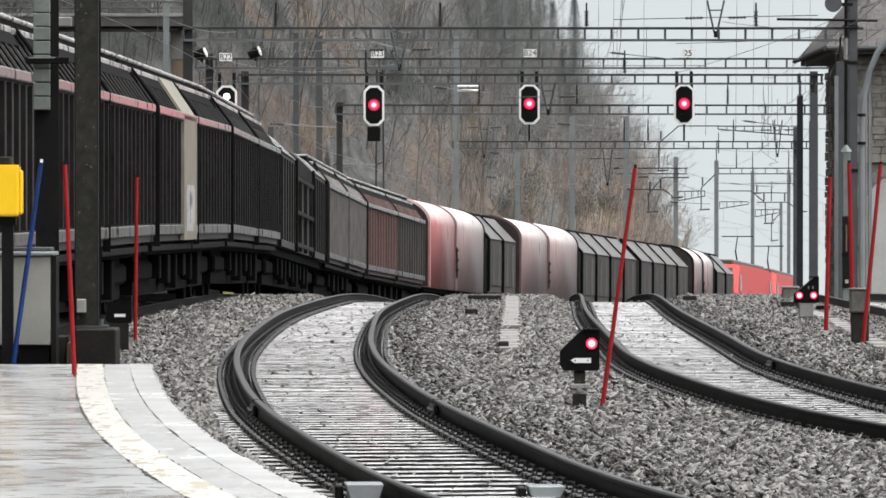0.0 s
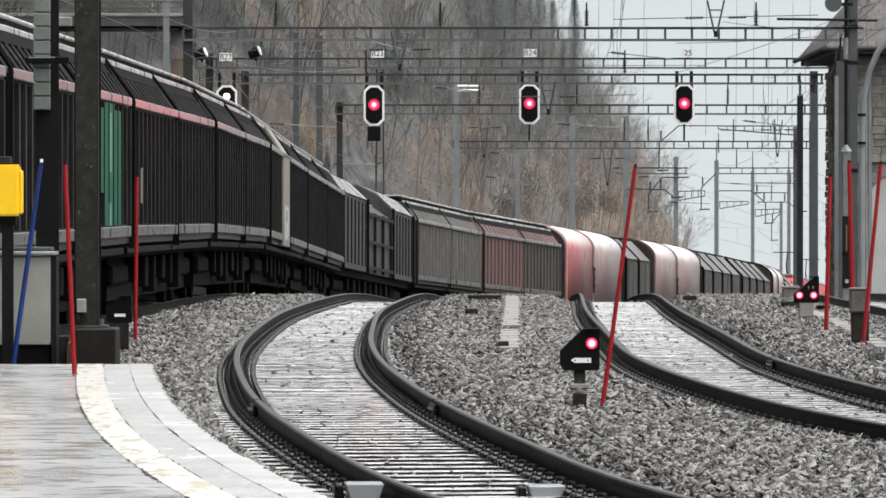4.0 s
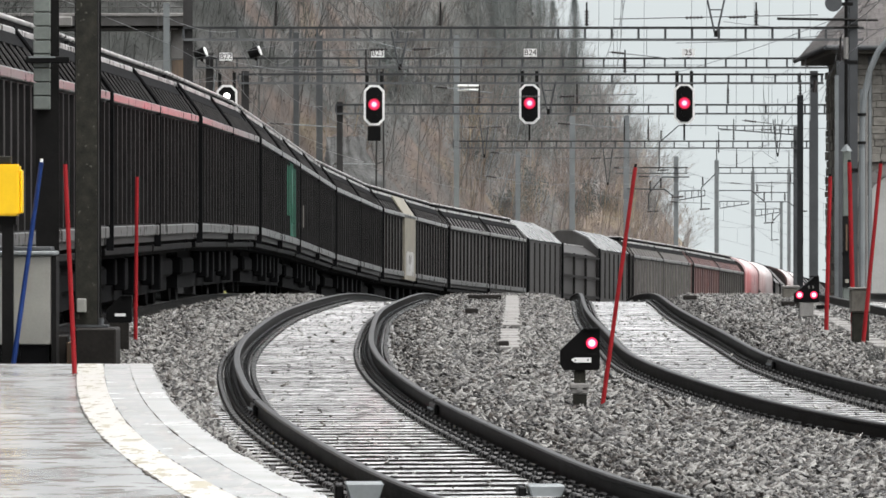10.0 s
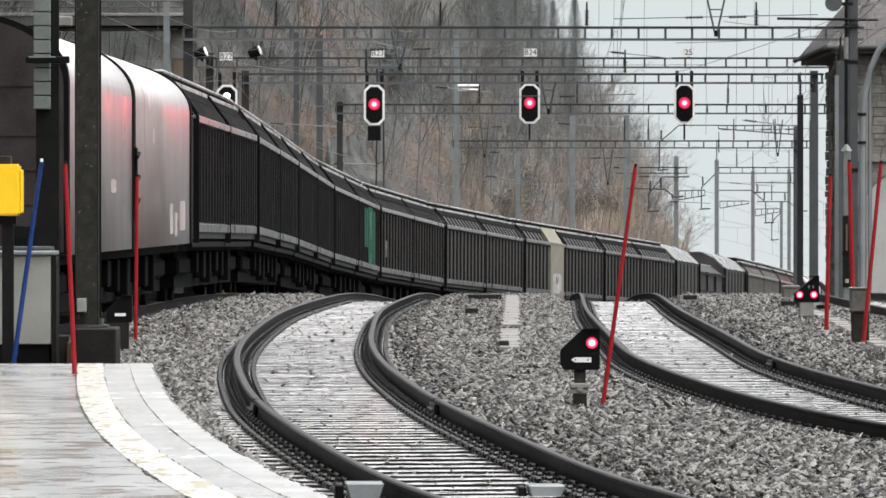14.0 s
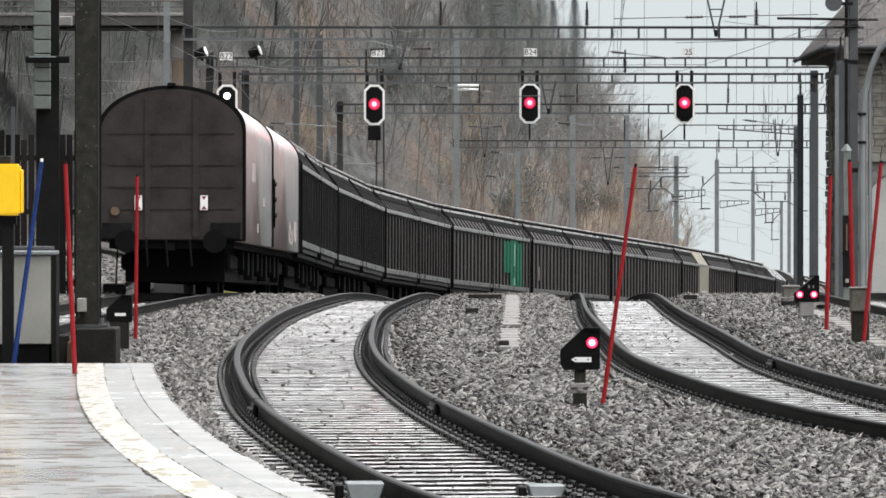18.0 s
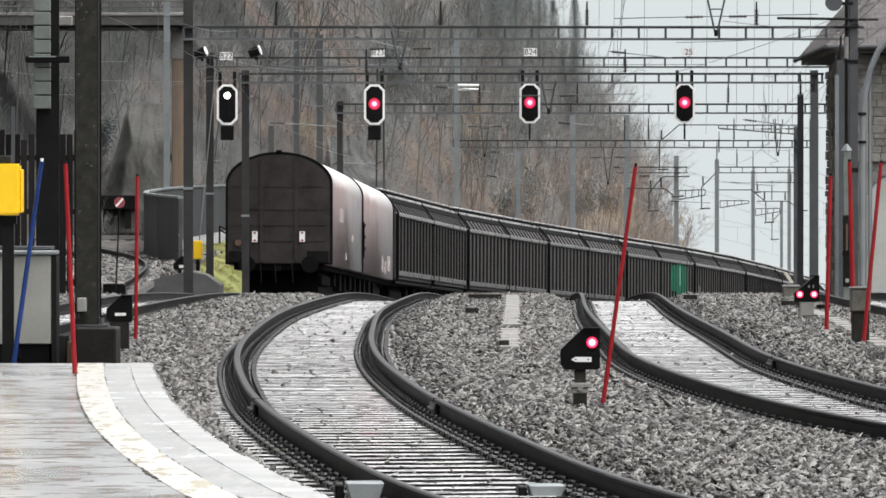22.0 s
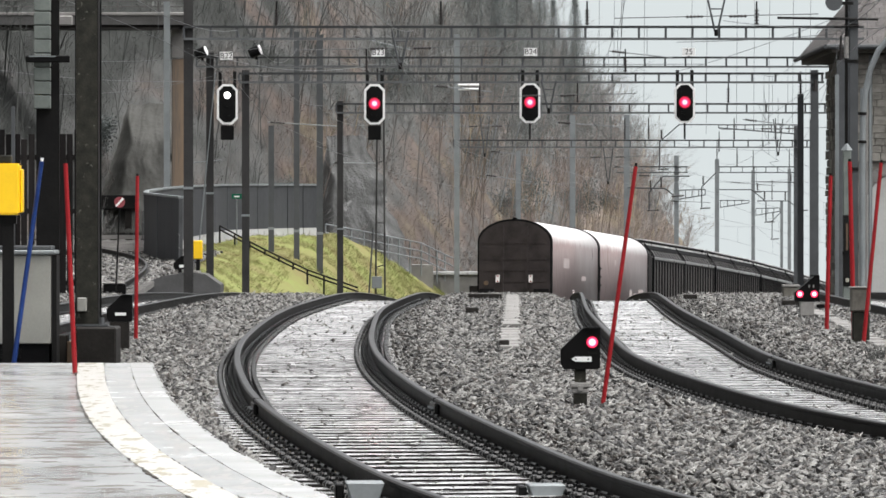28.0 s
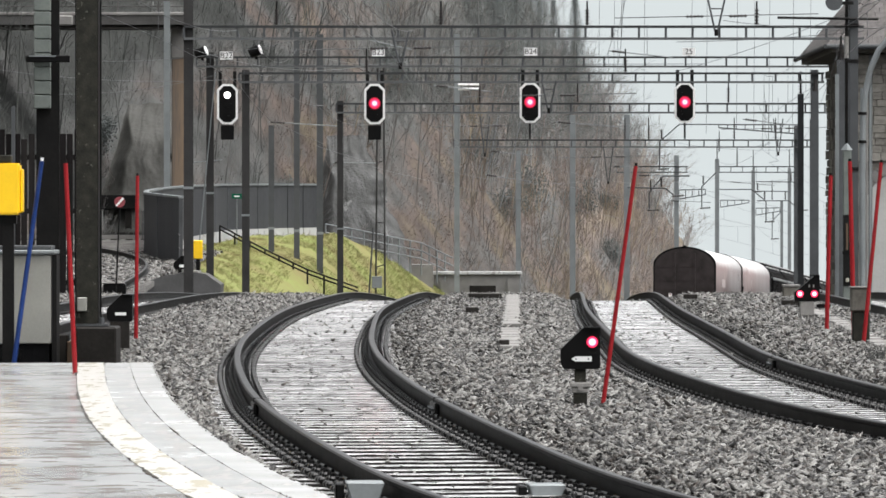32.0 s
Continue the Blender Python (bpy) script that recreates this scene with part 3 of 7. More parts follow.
def clip_mesh():
    """Sole plate with clips and two rows of screws on either side of the rail."""
    bm = bmesh.new()
    for s in (-1, 1):
        for k, hw in ((0.095, 0.034), (0.175, 0.030)):
            for q in (-0.075, 0.075):
                box(bm, s * k - hw, s * k + hw, q - 0.05, q + 0.05, -0.186, -0.142 + 0.004 * (k < 0.1), 0.014)
        for q in (-0.075, 0.075):
            rod(bm, (s * 0.10, q, -0.14), (s * 0.10, q, -0.115), 0.020, n=6)
        rod(bm, (s * 0.055, -0.11, -0.125), (s * 0.055, 0.11, -0.125), 0.014, n=5)
    box(bm, -0.12, 0.12, -0.07, 0.07, -0.186, -0.174)
    return obj("rail_fastening", bm, "clip")


sl0, cl0 = sleeper_mesh(), clip_mesh()


def build_track(name, line, level, y0, y1, yend, label, ycut):
    rng = random.Random(int(y0))
    t = empty(name)
    tagged(t, label, "railway track", group="railway tracks", kind="structure")
    for side in (-1, 1):
        sweep_rail(t, line, level, side, y0, yend, 1.0)
    y, count = y0, 0
    while y < y1:
        x, a, z = frame_at(line, level, y)
        rnd = rng.uniform(-0.012, 0.012)
        m = Matrix.Translation((x, y, z + rnd * 0.10 - 0.004)) @ Matrix.Rotation(-a + rnd * 0.6, 4, "Z") @ Matrix.Rotation(rng.uniform(-0.0008, 0.0008), 4, "Y")
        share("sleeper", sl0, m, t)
        if y < ycut:
            for s in (-1, 1):
                share("rail_fastening", cl0, Matrix.Translation((x + s * 0.7535 * math.cos(a), y - s * 0.7535 * math.sin(a), z)) @ Matrix.Rotation(-a, 4, "Z"), t)
        y += rng.uniform(0.41, 0.47) * math.cos(a)
        count += 1
    return t


build_track("track", TRACK_A, HUMP_A, 28, 120, 330, "curved railway track of dark rails on wet pale concrete sleepers", 113)
build_track("track", TRACK_B, HUMP, 36, 120, 330, "curved railway track of dark rails on wet pale sleepers", 113)


def fishplate(line, level, y, side):
    """Insulated rail joint: two bolted plates clamped on the rail."""
    x, a, z = frame_at(line, level, y)
    j = empty("rail_joint")
    j.matrix_basis = Matrix.Translation((x + side * 0.7535 * math.cos(a), y - side * 0.7535 * math.sin(a), z)) @ Matrix.Rotation(-a, 4, "Z")
    tagged(j, "dark bolted rail joint clamped on the rail", "rail joint", group="rail joints")
    for s in (-1, 1):
        p = part("fishplate", boxed(min(s * 0.013, s * 0.05), max(s * 0.013, s * 0.05), -0.3, 0.3, -0.13, -0.034, 0.008), "clip", j)
        for k in (-0.2, -0.07, 0.07, 0.2):
            part("bolt", rodded((s * 0.05, k, -0.085), (s * 0.075, k, -0.085), 0.018, n=6), "steel", p)
    part("end_post", boxed(-0.039, 0.039, -0.006, 0.006, -0.16, 0.003), "black", j)


for side in (-1, 1):
    fishplate(TRACK_A, HUMP_A, 47.2, side)
fishplate(TRACK_B, HUMP, 62.4, 1)
build_track("track", TRAIN, LEVEL, 62, 132, 560, "railway track under the goods train", 66)
build_track("track", TRACK_C, HUMP, 84, 130, 290, "outer station track leading to the stone building", 86)
for tmpl in (sl0, cl0):
    bpy.data.objects.remove(tmpl)


# ---------------------------------------------------------------- platform
EDGE = spline([(10, 2.6), (20, 0.55), (26.9, -0.53), (32, -1.15), (42, -2.03), (51.2, -2.63)])


def strip(name, a, b, z0, z1, material, parent=None, y0=12.0, y1=51.2, n=60):
    """A slab that follows the platform edge, from offset a to offset b left of it."""
    verts, faces = [], []
    for j in range(n + 1):
        y = y0 + (y1 - y0) * j / n
        e = float(EDGE(y))
        xl = (e - b) if b < 90 else -4.2
        for x, z in ((e - a, z0), (e - a, z1), (xl, z1), (xl, z0)):
            verts.append((x, y, z))
    for j in range(n):
        for i in range(4):
            p, q = j * 4 + i, j * 4 + (i + 1) % 4
            faces.append((p, p + 4, q + 4, q))
    faces += [(0, 1, 2, 3), tuple(4 * n + k for k in (3, 2, 1, 0))]
    return polymesh(name, verts, faces, material, parent)


plat = empty("platform")
tagged(plat, "rain-wet asphalt platform end with pale worn edge slabs", "platform", kind="structure")
strip("platform_surface", 0.68, 99, -0.2, 0.350, "platform", plat)
for k in range(20):
    ya = 12.0 + 1.96 * k
    strip("yellow_line", 0.443, 0.678, -0.2, 0.352, "yellowline", plat, ya, ya + 1.955, 4)
    strip("inner_slab", 0.2105, 0.4425, -0.2, 0.349, "greyslab", plat, ya + 0.5, ya + 2.457 if k < 19 else 51.2, 4)
for k in range(39):
    ya = 12.0 + 1.005 * k
    strip("edge_slab", 0.0, 0.21, 0.10, 0.352, "slab", plat, ya, min(ya + 1.003, 51.2), 3)


def dirt_line(off, seed, width, gap):
    """Earth and moss lying in a joint along the platform, ragged and broken."""
    verts, faces = [], []
    y = 22.0
    while y < 51.1:
        e = float(EDGE(y)) - off
        body = noise.noise((y * 0.7, seed, 0)) + gap
        w = width * max(0.0, body + 0.9 * noise.noise((y * 7.0, seed, 5)) + 0.6 * noise.noise((y * 19.0, seed, 2)))
        j = 0.5 * width * noise.noise((y * 5.0, seed, 9))
        for x, z in ((e + j - w, 0.34), (e + j - w * 0.8, 0.3572), (e + j + w * 0.8, 0.3572), (e + j + w, 0.34)):
            verts.append((x, y, z))
        y += 0.035
    for k in range(len(verts) // 4 - 1):
        if min(abs(verts[4 * q][0] - verts[4 * q + 3][0]) for q in (k, k + 1)) < 0.003:
            continue
        for i in range(3):
            p = 4 * k + i
            faces.append((p, p + 4, p + 5, p + 1))
    polymesh("joint_dirt", verts, faces, "jointdirt", plat)


dirt_line(0.685, 1.0, 0.026, 0.0)
dirt_line(0.442, 4.0, 0.014, -0.05)
dirt_line(0.21, 7.0, 0.009, 0.05)
dirt_line(0.012, 3.0, 0.012, 0.1)
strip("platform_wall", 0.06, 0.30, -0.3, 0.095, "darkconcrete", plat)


# ---------------------------------------------------------------- overhead line
def gantry(name, y, x0, x1, z_top, height, pitch, mast_l, mast_r, label, material="steel", w=0.24, mast_top=0.6, band=None):
    g = empty(name, (x0, y, 0))
    tagged(g, label, "gantry", group="overhead line gantries")
    # upper chord darker than the lower one
    for zz, mm in ((z_top, "topchord"), (z_top - height, "footchord")):
        part("chord", boxed(0, x1 - x0, -0.06, 0.06, zz - 0.028, zz + 0.028), mm, g)
    n = int((x1 - x0) / pitch)
    for i in range(n + 1):
        px = i * pitch
        part("web_post", boxed(px - 0.026, px + 0.026, -0.05, 0.05, z_top - height + 0.029, z_top - 0.029), material, g)
    for xm, zb in ((mast_l, 1), (mast_r, 1)):
        if xm is None:
            continue
        zb = ground_z(xm, y) - 0.3
        hw = w / 2
        mm = "darkmast" if xm < 0 else material
        m = part("mast", boxed(xm - x0 - hw, xm - x0 + hw, 0.07, 0.095, zb, z_top + mast_top), mm, g)
        part("back_flange", boxed(xm - x0 - hw, xm - x0 + hw, 0.285, 0.31, zb, z_top + mast_top), mm, m)
        part("web", boxed(xm - x0 - 0.012, xm - x0 + 0.012, 0.096, 0.284, zb, z_top + mast_top), mm, m)
        if band and xm < 0:
            part("clamp_band", boxed(xm - x0 - hw - 0.01, xm - x0 + hw + 0.01, 0.055, 0.069, band, band + 0.06), "palesteel", m, "pale clamp band")
    return g


gantry("gantry", 133, -6.1, 9.9, 6.10, 0.28, 0.63, -6.0, 9.6, "grey lattice gantry carrying the overhead line across the tracks", w=0.22, mast_top=1.5, band=2.28)
gantry("signal_gantry", 172, -7.5, 11.9, 6.46, 0.28, 0.62, -7.1, 12.15, "grey lattice gantry with four hanging light signals", w=0.22, mast_top=0.15, band=2.30)
gantry("gantry", 155, -5.6, 10.45, 5.55, 0.24, 0.64, -5.42, 10.2, "slim grey lattice gantry over the running lines", w=0.2, mast_top=0.1, band=1.63)
gantry("gantry", 185, -3.5, 12.6, 5.30, 0.29, 0.64, -3.37, 12.17, "grey lattice gantry beyond the signals", w=0.2, mast_top=0.1, band=1.18)
gantry("gantry", 238, 0.45, 15.6, 4.80, 0.29, 0.62, None, 14.9, "far grey lattice gantry in the mist", w=0.22)
# the farthest gantries get posts and masts in the hazed pale steel
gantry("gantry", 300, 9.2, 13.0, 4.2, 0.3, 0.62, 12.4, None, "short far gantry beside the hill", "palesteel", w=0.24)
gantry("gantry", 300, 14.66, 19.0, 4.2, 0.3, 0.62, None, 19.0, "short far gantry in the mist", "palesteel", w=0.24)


# ---------------------------------------------------------------- hill
FOOT = spline([(100, -20), (150, -17), (200, -14), (230, -8.5), (250, -1.2), (300, 7.6), (350, 14.4), (400, 19.8), (500, 27.5), (640, 40)])


def hill_z(x, y):
    d = float(FOOT(y)) - x
    base = float(LEVEL(min(y, 600)))
    if d <= 0:
        return base - 0.6 + d * 0.3
    n = noise.fractal((x * 0.06, y * 0.04, 3.0), 1.0, 2.0, 4)
    return base - 0.6 + min(d, 3) * 0.9 + max(0, d - 3) * 1.55 + n * min(d * 0.35, 5.0)


def build_hill():
    verts, faces = [], []
    ds = [-1.5, 0, 1, 2, 3, 4, 5, 6.5, 8, 10, 12, 14, 17, 20, 24, 28, 33, 40, 50, 65, 85]
    ys = list(np.arange(140, 560, 3.0))
    for y in ys:
        for d in ds:
            x = float(FOOT(y)) - d
            verts.append((x, y, hill_z(x, y)))
    n = len(ds)
    for j in range(len(ys) - 1):
        for i in range(n - 1):
            a = j * n + i
            faces.append((a, a + n, a + n + 1, a + 1))
    h = polymesh("hillside", verts, faces, "hill", smooth=True)
    tagged(h, "steep brown wooded hillside above the railway", "hillside", kind="structure")


build_hill()

# unseen slopes behind and beside the standpoint, added to block low skylight
for nm, vs in (("valley_side_behind", [(-260, -160, -2), (260, -160, -2), (260, -330, 48), (-260, -330, 48)]),
               ("valley_side_east", [(75, -160, -3), (75, 330, -8), (190, 330, 50), (190, -160, 50)]),
               ("valley_side_west", [(-30, -160, -2), (-120, -160, 60), (-120, 140, 60), (-30, 140, -2)])):
    tagged(polymesh(nm, vs, [(0, 1, 2, 3)], "hill"), "unseen slope added to block low skylight", "hillside", kind="structure")


def twig_arrays(segs):
    """Three-sided tapered bars from rows of (x, y, z, x, y, z, r0, r1)."""
    s = np.asarray(segs, dtype=float)
    a, b = s[:, 0:3], s[:, 3:6]
    d = b - a
    d /= np.linalg.norm(d, axis=1)[:, None] + 1e-9
    ref = np.where(np.abs(d[:, 2:3]) > 0.9, np.array([[1.0, 0, 0]]), np.array([[0, 0, 1.0]]))
    u = np.cross(d, ref)
    u /= np.linalg.norm(u, axis=1)[:, None]
    v = np.cross(d, u)
    n = len(s)
    vs = np.zeros((n, 6, 3))
    for k in range(3):
        an = k * math.tau / 3
        o = u * math.cos(an) + v * math.sin(an)
        vs[:, k] = a + o * s[:, 6:7]
        vs[:, 3 + k] = b + o * s[:, 7:8]
    f = np.array([[0, 1, 4, 3], [1, 2, 5, 4], [2, 0, 3, 5]])
    fs = (f[None] + 6 * np.arange(n)[:, None, None]).reshape(-1, 4)
    return vs.reshape(-1, 3), fs


def fast_mesh(name, v, f, material, parent=None):
    me = bpy.data.meshes.new(name)
    k = f.shape[1]
    me.vertices.add(len(v))
    me.vertices.foreach_set("co", v.astype(np.float32).ravel())
    me.loops.add(f.size)
    me.loops.foreach_set("vertex_index", f.astype(np.int32).ravel())
    me.polygons.add(len(f))
    me.polygons.foreach_set("loop_start", np.arange(0, f.size, k, dtype=np.int32))
    me.update(calc_edges=True)
    me.materials.append(M[material])
    ob = new(name, me)
    if parent:
        ob.parent = parent
    return ob


def build_woods():
    rng = random.Random(5)
    segs = {"trunk": [], "twig": []}

    def branch(p, d, length, r, depth):
        q = p + d * length
        segs["trunk" if depth > 1 else "twig"].append((*p, *q, r, max(r * 0.55, 0.004)))
        if depth == 0:
            return
        for _ in range(3 if depth > 1 else 6):
            t = rng.uniform(0.35, 1.0)
            nd = (d + Vector((rng.gauss(0, 0.45), rng.gauss(0, 0.45), rng.gauss(0.1, 0.35)))).normalized()
            branch(p + d * length * t, nd, length * rng.uniform(0.4, 0.65), max(r * 0.45, 0.006), depth - 1)

    def grow(count, y0, y1, d1, slim, top):
        for _ in range(count):
            y = rng.uniform(y0, y1)
            dd = rng.uniform(0.5, d1)
            x = float(FOOT(y)) - dd
            z = hill_z(x, y)
            if z > top:
                continue
            h = rng.uniform(3, 9) * (0.6 if dd < 5 else 1)
            branch(Vector((x, y, z - 0.3)), Vector((rng.gauss(0.1, 0.12), rng.gauss(0, 0.1), 1)).normalized(), h * 0.6, 0.012 + h * slim, 3)

    def scatter(count, y0, y1, d1, tall, top):
        for _ in range(count):
            y = rng.uniform(y0, y1)
            x = float(FOOT(y)) - rng.uniform(0, d1)
            z = hill_z(x, y)
            if z > top:
                continue
            d = Vector((rng.gauss(0.12, 0.5), rng.gauss(0, 0.5), 1)).normalized() * rng.uniform(0.4, tall)
            segs["twig"].append((x, y, z - 0.1, x + d.x, y + d.y, z + d.z, 0.009, 0.004))

    w = empty("far_woods")
    tagged(w, "bare winter trees and brown brushwood covering the slope", "woods", kind="stuff")
    grow(700, 190, 480, 26, 0.0036, 26)
    grow(650, 290, 480, 13, 0.0042, 26)
    scatter(30000, 180, 500, 24, 1.8, 24)
    for name in ("trunk", "twig"):
        v, f = twig_arrays(segs[name])
        fast_mesh(name + "s", v, f, name, w)
        segs[name].clear()
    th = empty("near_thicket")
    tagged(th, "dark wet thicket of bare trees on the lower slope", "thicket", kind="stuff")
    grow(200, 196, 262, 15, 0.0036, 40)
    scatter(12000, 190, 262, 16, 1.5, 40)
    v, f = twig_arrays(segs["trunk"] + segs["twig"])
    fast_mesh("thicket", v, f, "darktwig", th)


build_woods()


def build_brush():
    """Dead leaves, bramble and shrub clumps as small loose blades over the whole slope."""
    rs = np.random.RandomState(31)
    pts = []
    for _ in range(56000):
        y = 170 + 310 * rs.random() ** 0.8
        x = float(FOOT(y)) - rs.uniform(0, 24)
        z = hill_z(x, y)
        if z < 24 and noise.noise((x * 0.25, y * 0.12, 2.0)) > -0.3:
            pts.append((x, y, z))
    t = empty("brushwood")
    tagged(t, "brown leafy brush and grey shrubs on the steep slope", "brushwood", kind="stuff")
    c = np.repeat(np.array(pts), 6, axis=0)
    m = len(c)
    c = c + np.stack([rs.normal(0, 0.4, m), rs.normal(0, 0.4, m), rs.uniform(0.0, 1.1, m) ** 1.5], 1)
    size = rs.uniform(0.035, 0.085, (m, 1))
    u = rs.normal(0, 1, (m, 3)) * (1, 1, 0.35)
    u /= np.linalg.norm(u, axis=1)[:, None]
    w = np.cross(u, rs.normal(0, 0.35, (m, 3)) + (0.4, -0.5, 1))
    w /= np.linalg.norm(w, axis=1)[:, None]
    v = np.stack([c - u * size, c + w * size * 0.7, c + u * size], 1).reshape(-1, 3)
    fast_mesh("leaves", v, np.arange(len(v)).reshape(-1, 3), "brush", t)


build_brush()


def evergreen(x, y, r, count, material, label, seed):
    """A rounded, ragged evergreen bush of loose leaves."""
    rs = np.random.RandomState(seed)
    z = hill_z(x, y)
    lobes = rs.normal(0, 0.5, (7, 3)) * (r, r, r * 0.8) + (0, 0, r * 0.6)
    c = lobes[rs.randint(0, 7, count)] + rs.normal(0, 0.28 * r, (count, 3)) + (x, y, z)
    u = rs.normal(0, 1, (count, 3))
    u /= np.linalg.norm(u, axis=1)[:, None]
    w = np.cross(u, rs.normal(0, 1, (count, 3)))
    w /= np.linalg.norm(w, axis=1)[:, None]
    size = rs.uniform(0.04, 0.08, (count, 1))
    v = np.stack([c - u * size, c + w * size * 0.7, c + u * size], 1).reshape(-1, 3)
    b = empty("bush", (x, y, z))
    tagged(b, label, "bush", group="evergreen bushes on the slope")
    leaves = fast_mesh("leaves", v - (x, y, z), np.arange(len(v)).reshape(-1, 3), material, b)
    stems = [(0, 0, -0.3, *(q - (0, 0, 0.1)), 0.03, 0.01) for q in lobes]
    v, f = twig_arrays(stems)
    fast_mesh("stems", v, f, "trunk", b)


bush_rng = random.Random(77)
evergreen(-6.55, 231, 0.75, 2600, "ivy", "bright green evergreen bush behind the noise barrier", 1)
for k in range(18):
    by0 = bush_rng.uniform(215, 400)
    evergreen(float(FOOT(by0)) - bush_rng.uniform(1.5, 13), by0, bush_rng.uniform(0.7, 1.5), 5600, "fir", "dark ivy-grown evergreen bush among bare trees", 10 + k)


# ---------------------------------------------------------------- left bank: terrace, grass slope, noise barrier
def terrace_z(y):
    return -0.42 + (y - 118) / 105 * 1.0


def build_left_bank():
    ys = [112 + 4 * i for i in range(36)]
    verts, faces = [], []
    xs = [-60, -30, -20, -16, -14, -12, -11, -10, -9.2, -8.5, -7.9, -7.75]
    for y in ys:
        for i, x in enumerate(xs):
            sh = max(0.0, (y - 165) * 0.02)
            z = terrace_z(y) + 0.04 * noise.noise((x * 0.9, y * 0.4, 7))
            if i == len(xs) - 1:
                z = ground_z(-7.7, y) - 0.3
            verts.append((x - sh * (1 if x > -30 else 0), y, z))
    n = len(xs)
    for j in range(len(ys) - 1):
        for i in range(n - 1):
            a = j * n + i
            faces.append((a, a + 1, a + 1 + n, a + n))
    t = polymesh("terrace", verts, faces, "gravel", smooth=True)
    tagged(t, "gravelled terrace beside the line", "terrace", kind="structure")
    # siding that leaves the main line and climbs on the terrace
    sid = empty("siding_track")
    tagged(sid, "rusty siding curving away on the terrace", "railway track", group="railway tracks", kind="structure")
    line = spline([(112, -8.5), (140, -8.7), (155, -9.0), (168, -9.6), (180, -10.6), (195, -12.6), (215, -16.2), (240, -21)])
    lev = spline([(112, -0.22), (130, -0.1), (150, 0.1), (180, 0.38), (215, 0.72), (240, 0.95)])
    for s in (-1, 1):
        sweep_rail(sid, line, lev, s, 132, 238, 2.0)
    bm = bmesh.new()
    for k in range(170):
        y = 132 + 0.62 * k
        x, a, z = frame_at(line, lev, y)
        c = bmesh.ops.create_cube(bm, size=1)
        bmesh.ops.transform(bm, matrix=Matrix.Translation((x, y, z - 0.25)) @ Matrix.Rotation(-a, 4, "Z") @ Matrix.Diagonal((2.4, 0.24, 0.14, 1)), verts=c["verts"])
    tagged(part("sleepers", bm, "concrete", sid), kind="stuff")


build_left_bank()

# raised back track with its gravel bank and a low dark shed behind it
bk = empty("back_track")
tagged(bk, "pair of pale rails on a gravel bank crossing behind the terrace", "railway track", group="railway tracks", kind="structure")
bm = bmesh.new()
extrude_x(bm, [(198, 0.0), (205, 0.74), (210, 0.76), (216, 0.0)], -40, -10.6)
part("bank", bm, "gravel", bk)
for y in (206.3, 207.9):
    part("rail", boxed(-40, -10.7, y - 0.035, y + 0.035, 0.78, 0.93), "concrete" if y < 207 else "rail", bk)
for k in range(26):
    part("sleeper", boxed(-25.0 + k * 0.56, -24.75 + k * 0.56, 205.7, 208.5, 0.70, 0.785), "darkconcrete", bk)
sh = empty("low_shed", (-16.5, 226, 0.6))
tagged(sh, "low dark shed with a black roof edge on posts", "shed")
part("roof", boxed(0.0, 4.2, 0.0, 5.0, 1.28, 1.86, 0.03), "darksteel", sh)
part("back_wall", boxed(0.1, 4.1, 3.8, 4.0, -0.5, 1.275), "darkconcrete", sh)
for x in (0.5, 1.9, 2.75, 3.9):
    part("post", boxed(x - 0.13, x + 0.13, 0.2, 0.45, -0.5, 1.275), "plaster" if x == 2.75 else "darkconcrete", sh)
part("plinth", boxed(0.0, 4.2, 0.1, 0.6, -0.5, 0.35), "darkconcrete", sh)

UPPER = [(-8.6, 203, 0.55), (-7.2, 212, 0.88), (-4.8, 216, 0.95), (-4.0, 221, 0.85), (-2.6, 226, 0.15), (-1.5, 232, -0.7), (-0.3, 239, -1.3)]
LOWER = [(-7.3, 166, -1.9), (-6.2, 178, -2.2), (-5.0, 188, -2.5), (-3.4, 198, -2.8), (-1.9, 208, -3.1), (-0.2, 219, -3.4), (1.4, 229, -3.7)]


def on_slope(u, v):
    k = min(int(u * 6), 5)
    f = u * 6 - k
    a = Vector(LOWER[k]).lerp(Vector(LOWER[k + 1]), f)
    b = Vector(UPPER[k]).lerp(Vector(UPPER[k + 1]), f)
    p = a.lerp(b, v)
    p.z += 0.35 * math.sin(math.pi * v) + 0.12 * noise.noise((p.x * 0.7, p.y * 0.5, 0))
    return p


def build_grass():
    verts, faces = [], []
    for i in range(49):
        for j in range(17):
            verts.append(on_slope(i / 48, j / 16))
    for i in range(48):
        for j in range(16):
            a = i * 17 + j
            faces.append((a, a + 17, a + 18, a + 1))
    g = polymesh("grass_slope", verts, faces, "grass", smooth=True)
    tagged(g, "bright green winter grass embankment below the noise barrier", "embankment", kind="structure")
    rng = random.Random(9)
    rows = []
    for _ in range(42000):
        p = on_slope(rng.random(), rng.random())
        if noise.noise((p.x * 0.5, p.y * 0.3, 4)) < -0.35:
            continue
        h = rng.uniform(0.03, 0.09)
        rows.append((p.x, p.y, p.z - 0.02, p.x + rng.gauss(0, 0.08), p.y + rng.gauss(0, 0.08), p.z + h, 0.009, 0.003))
    v, f = twig_arrays(rows)
    b = fast_mesh("grass", v, f, "blade")
    tagged(b, "short tufted green grass on the embankment", "grass", kind="stuff")


build_grass()


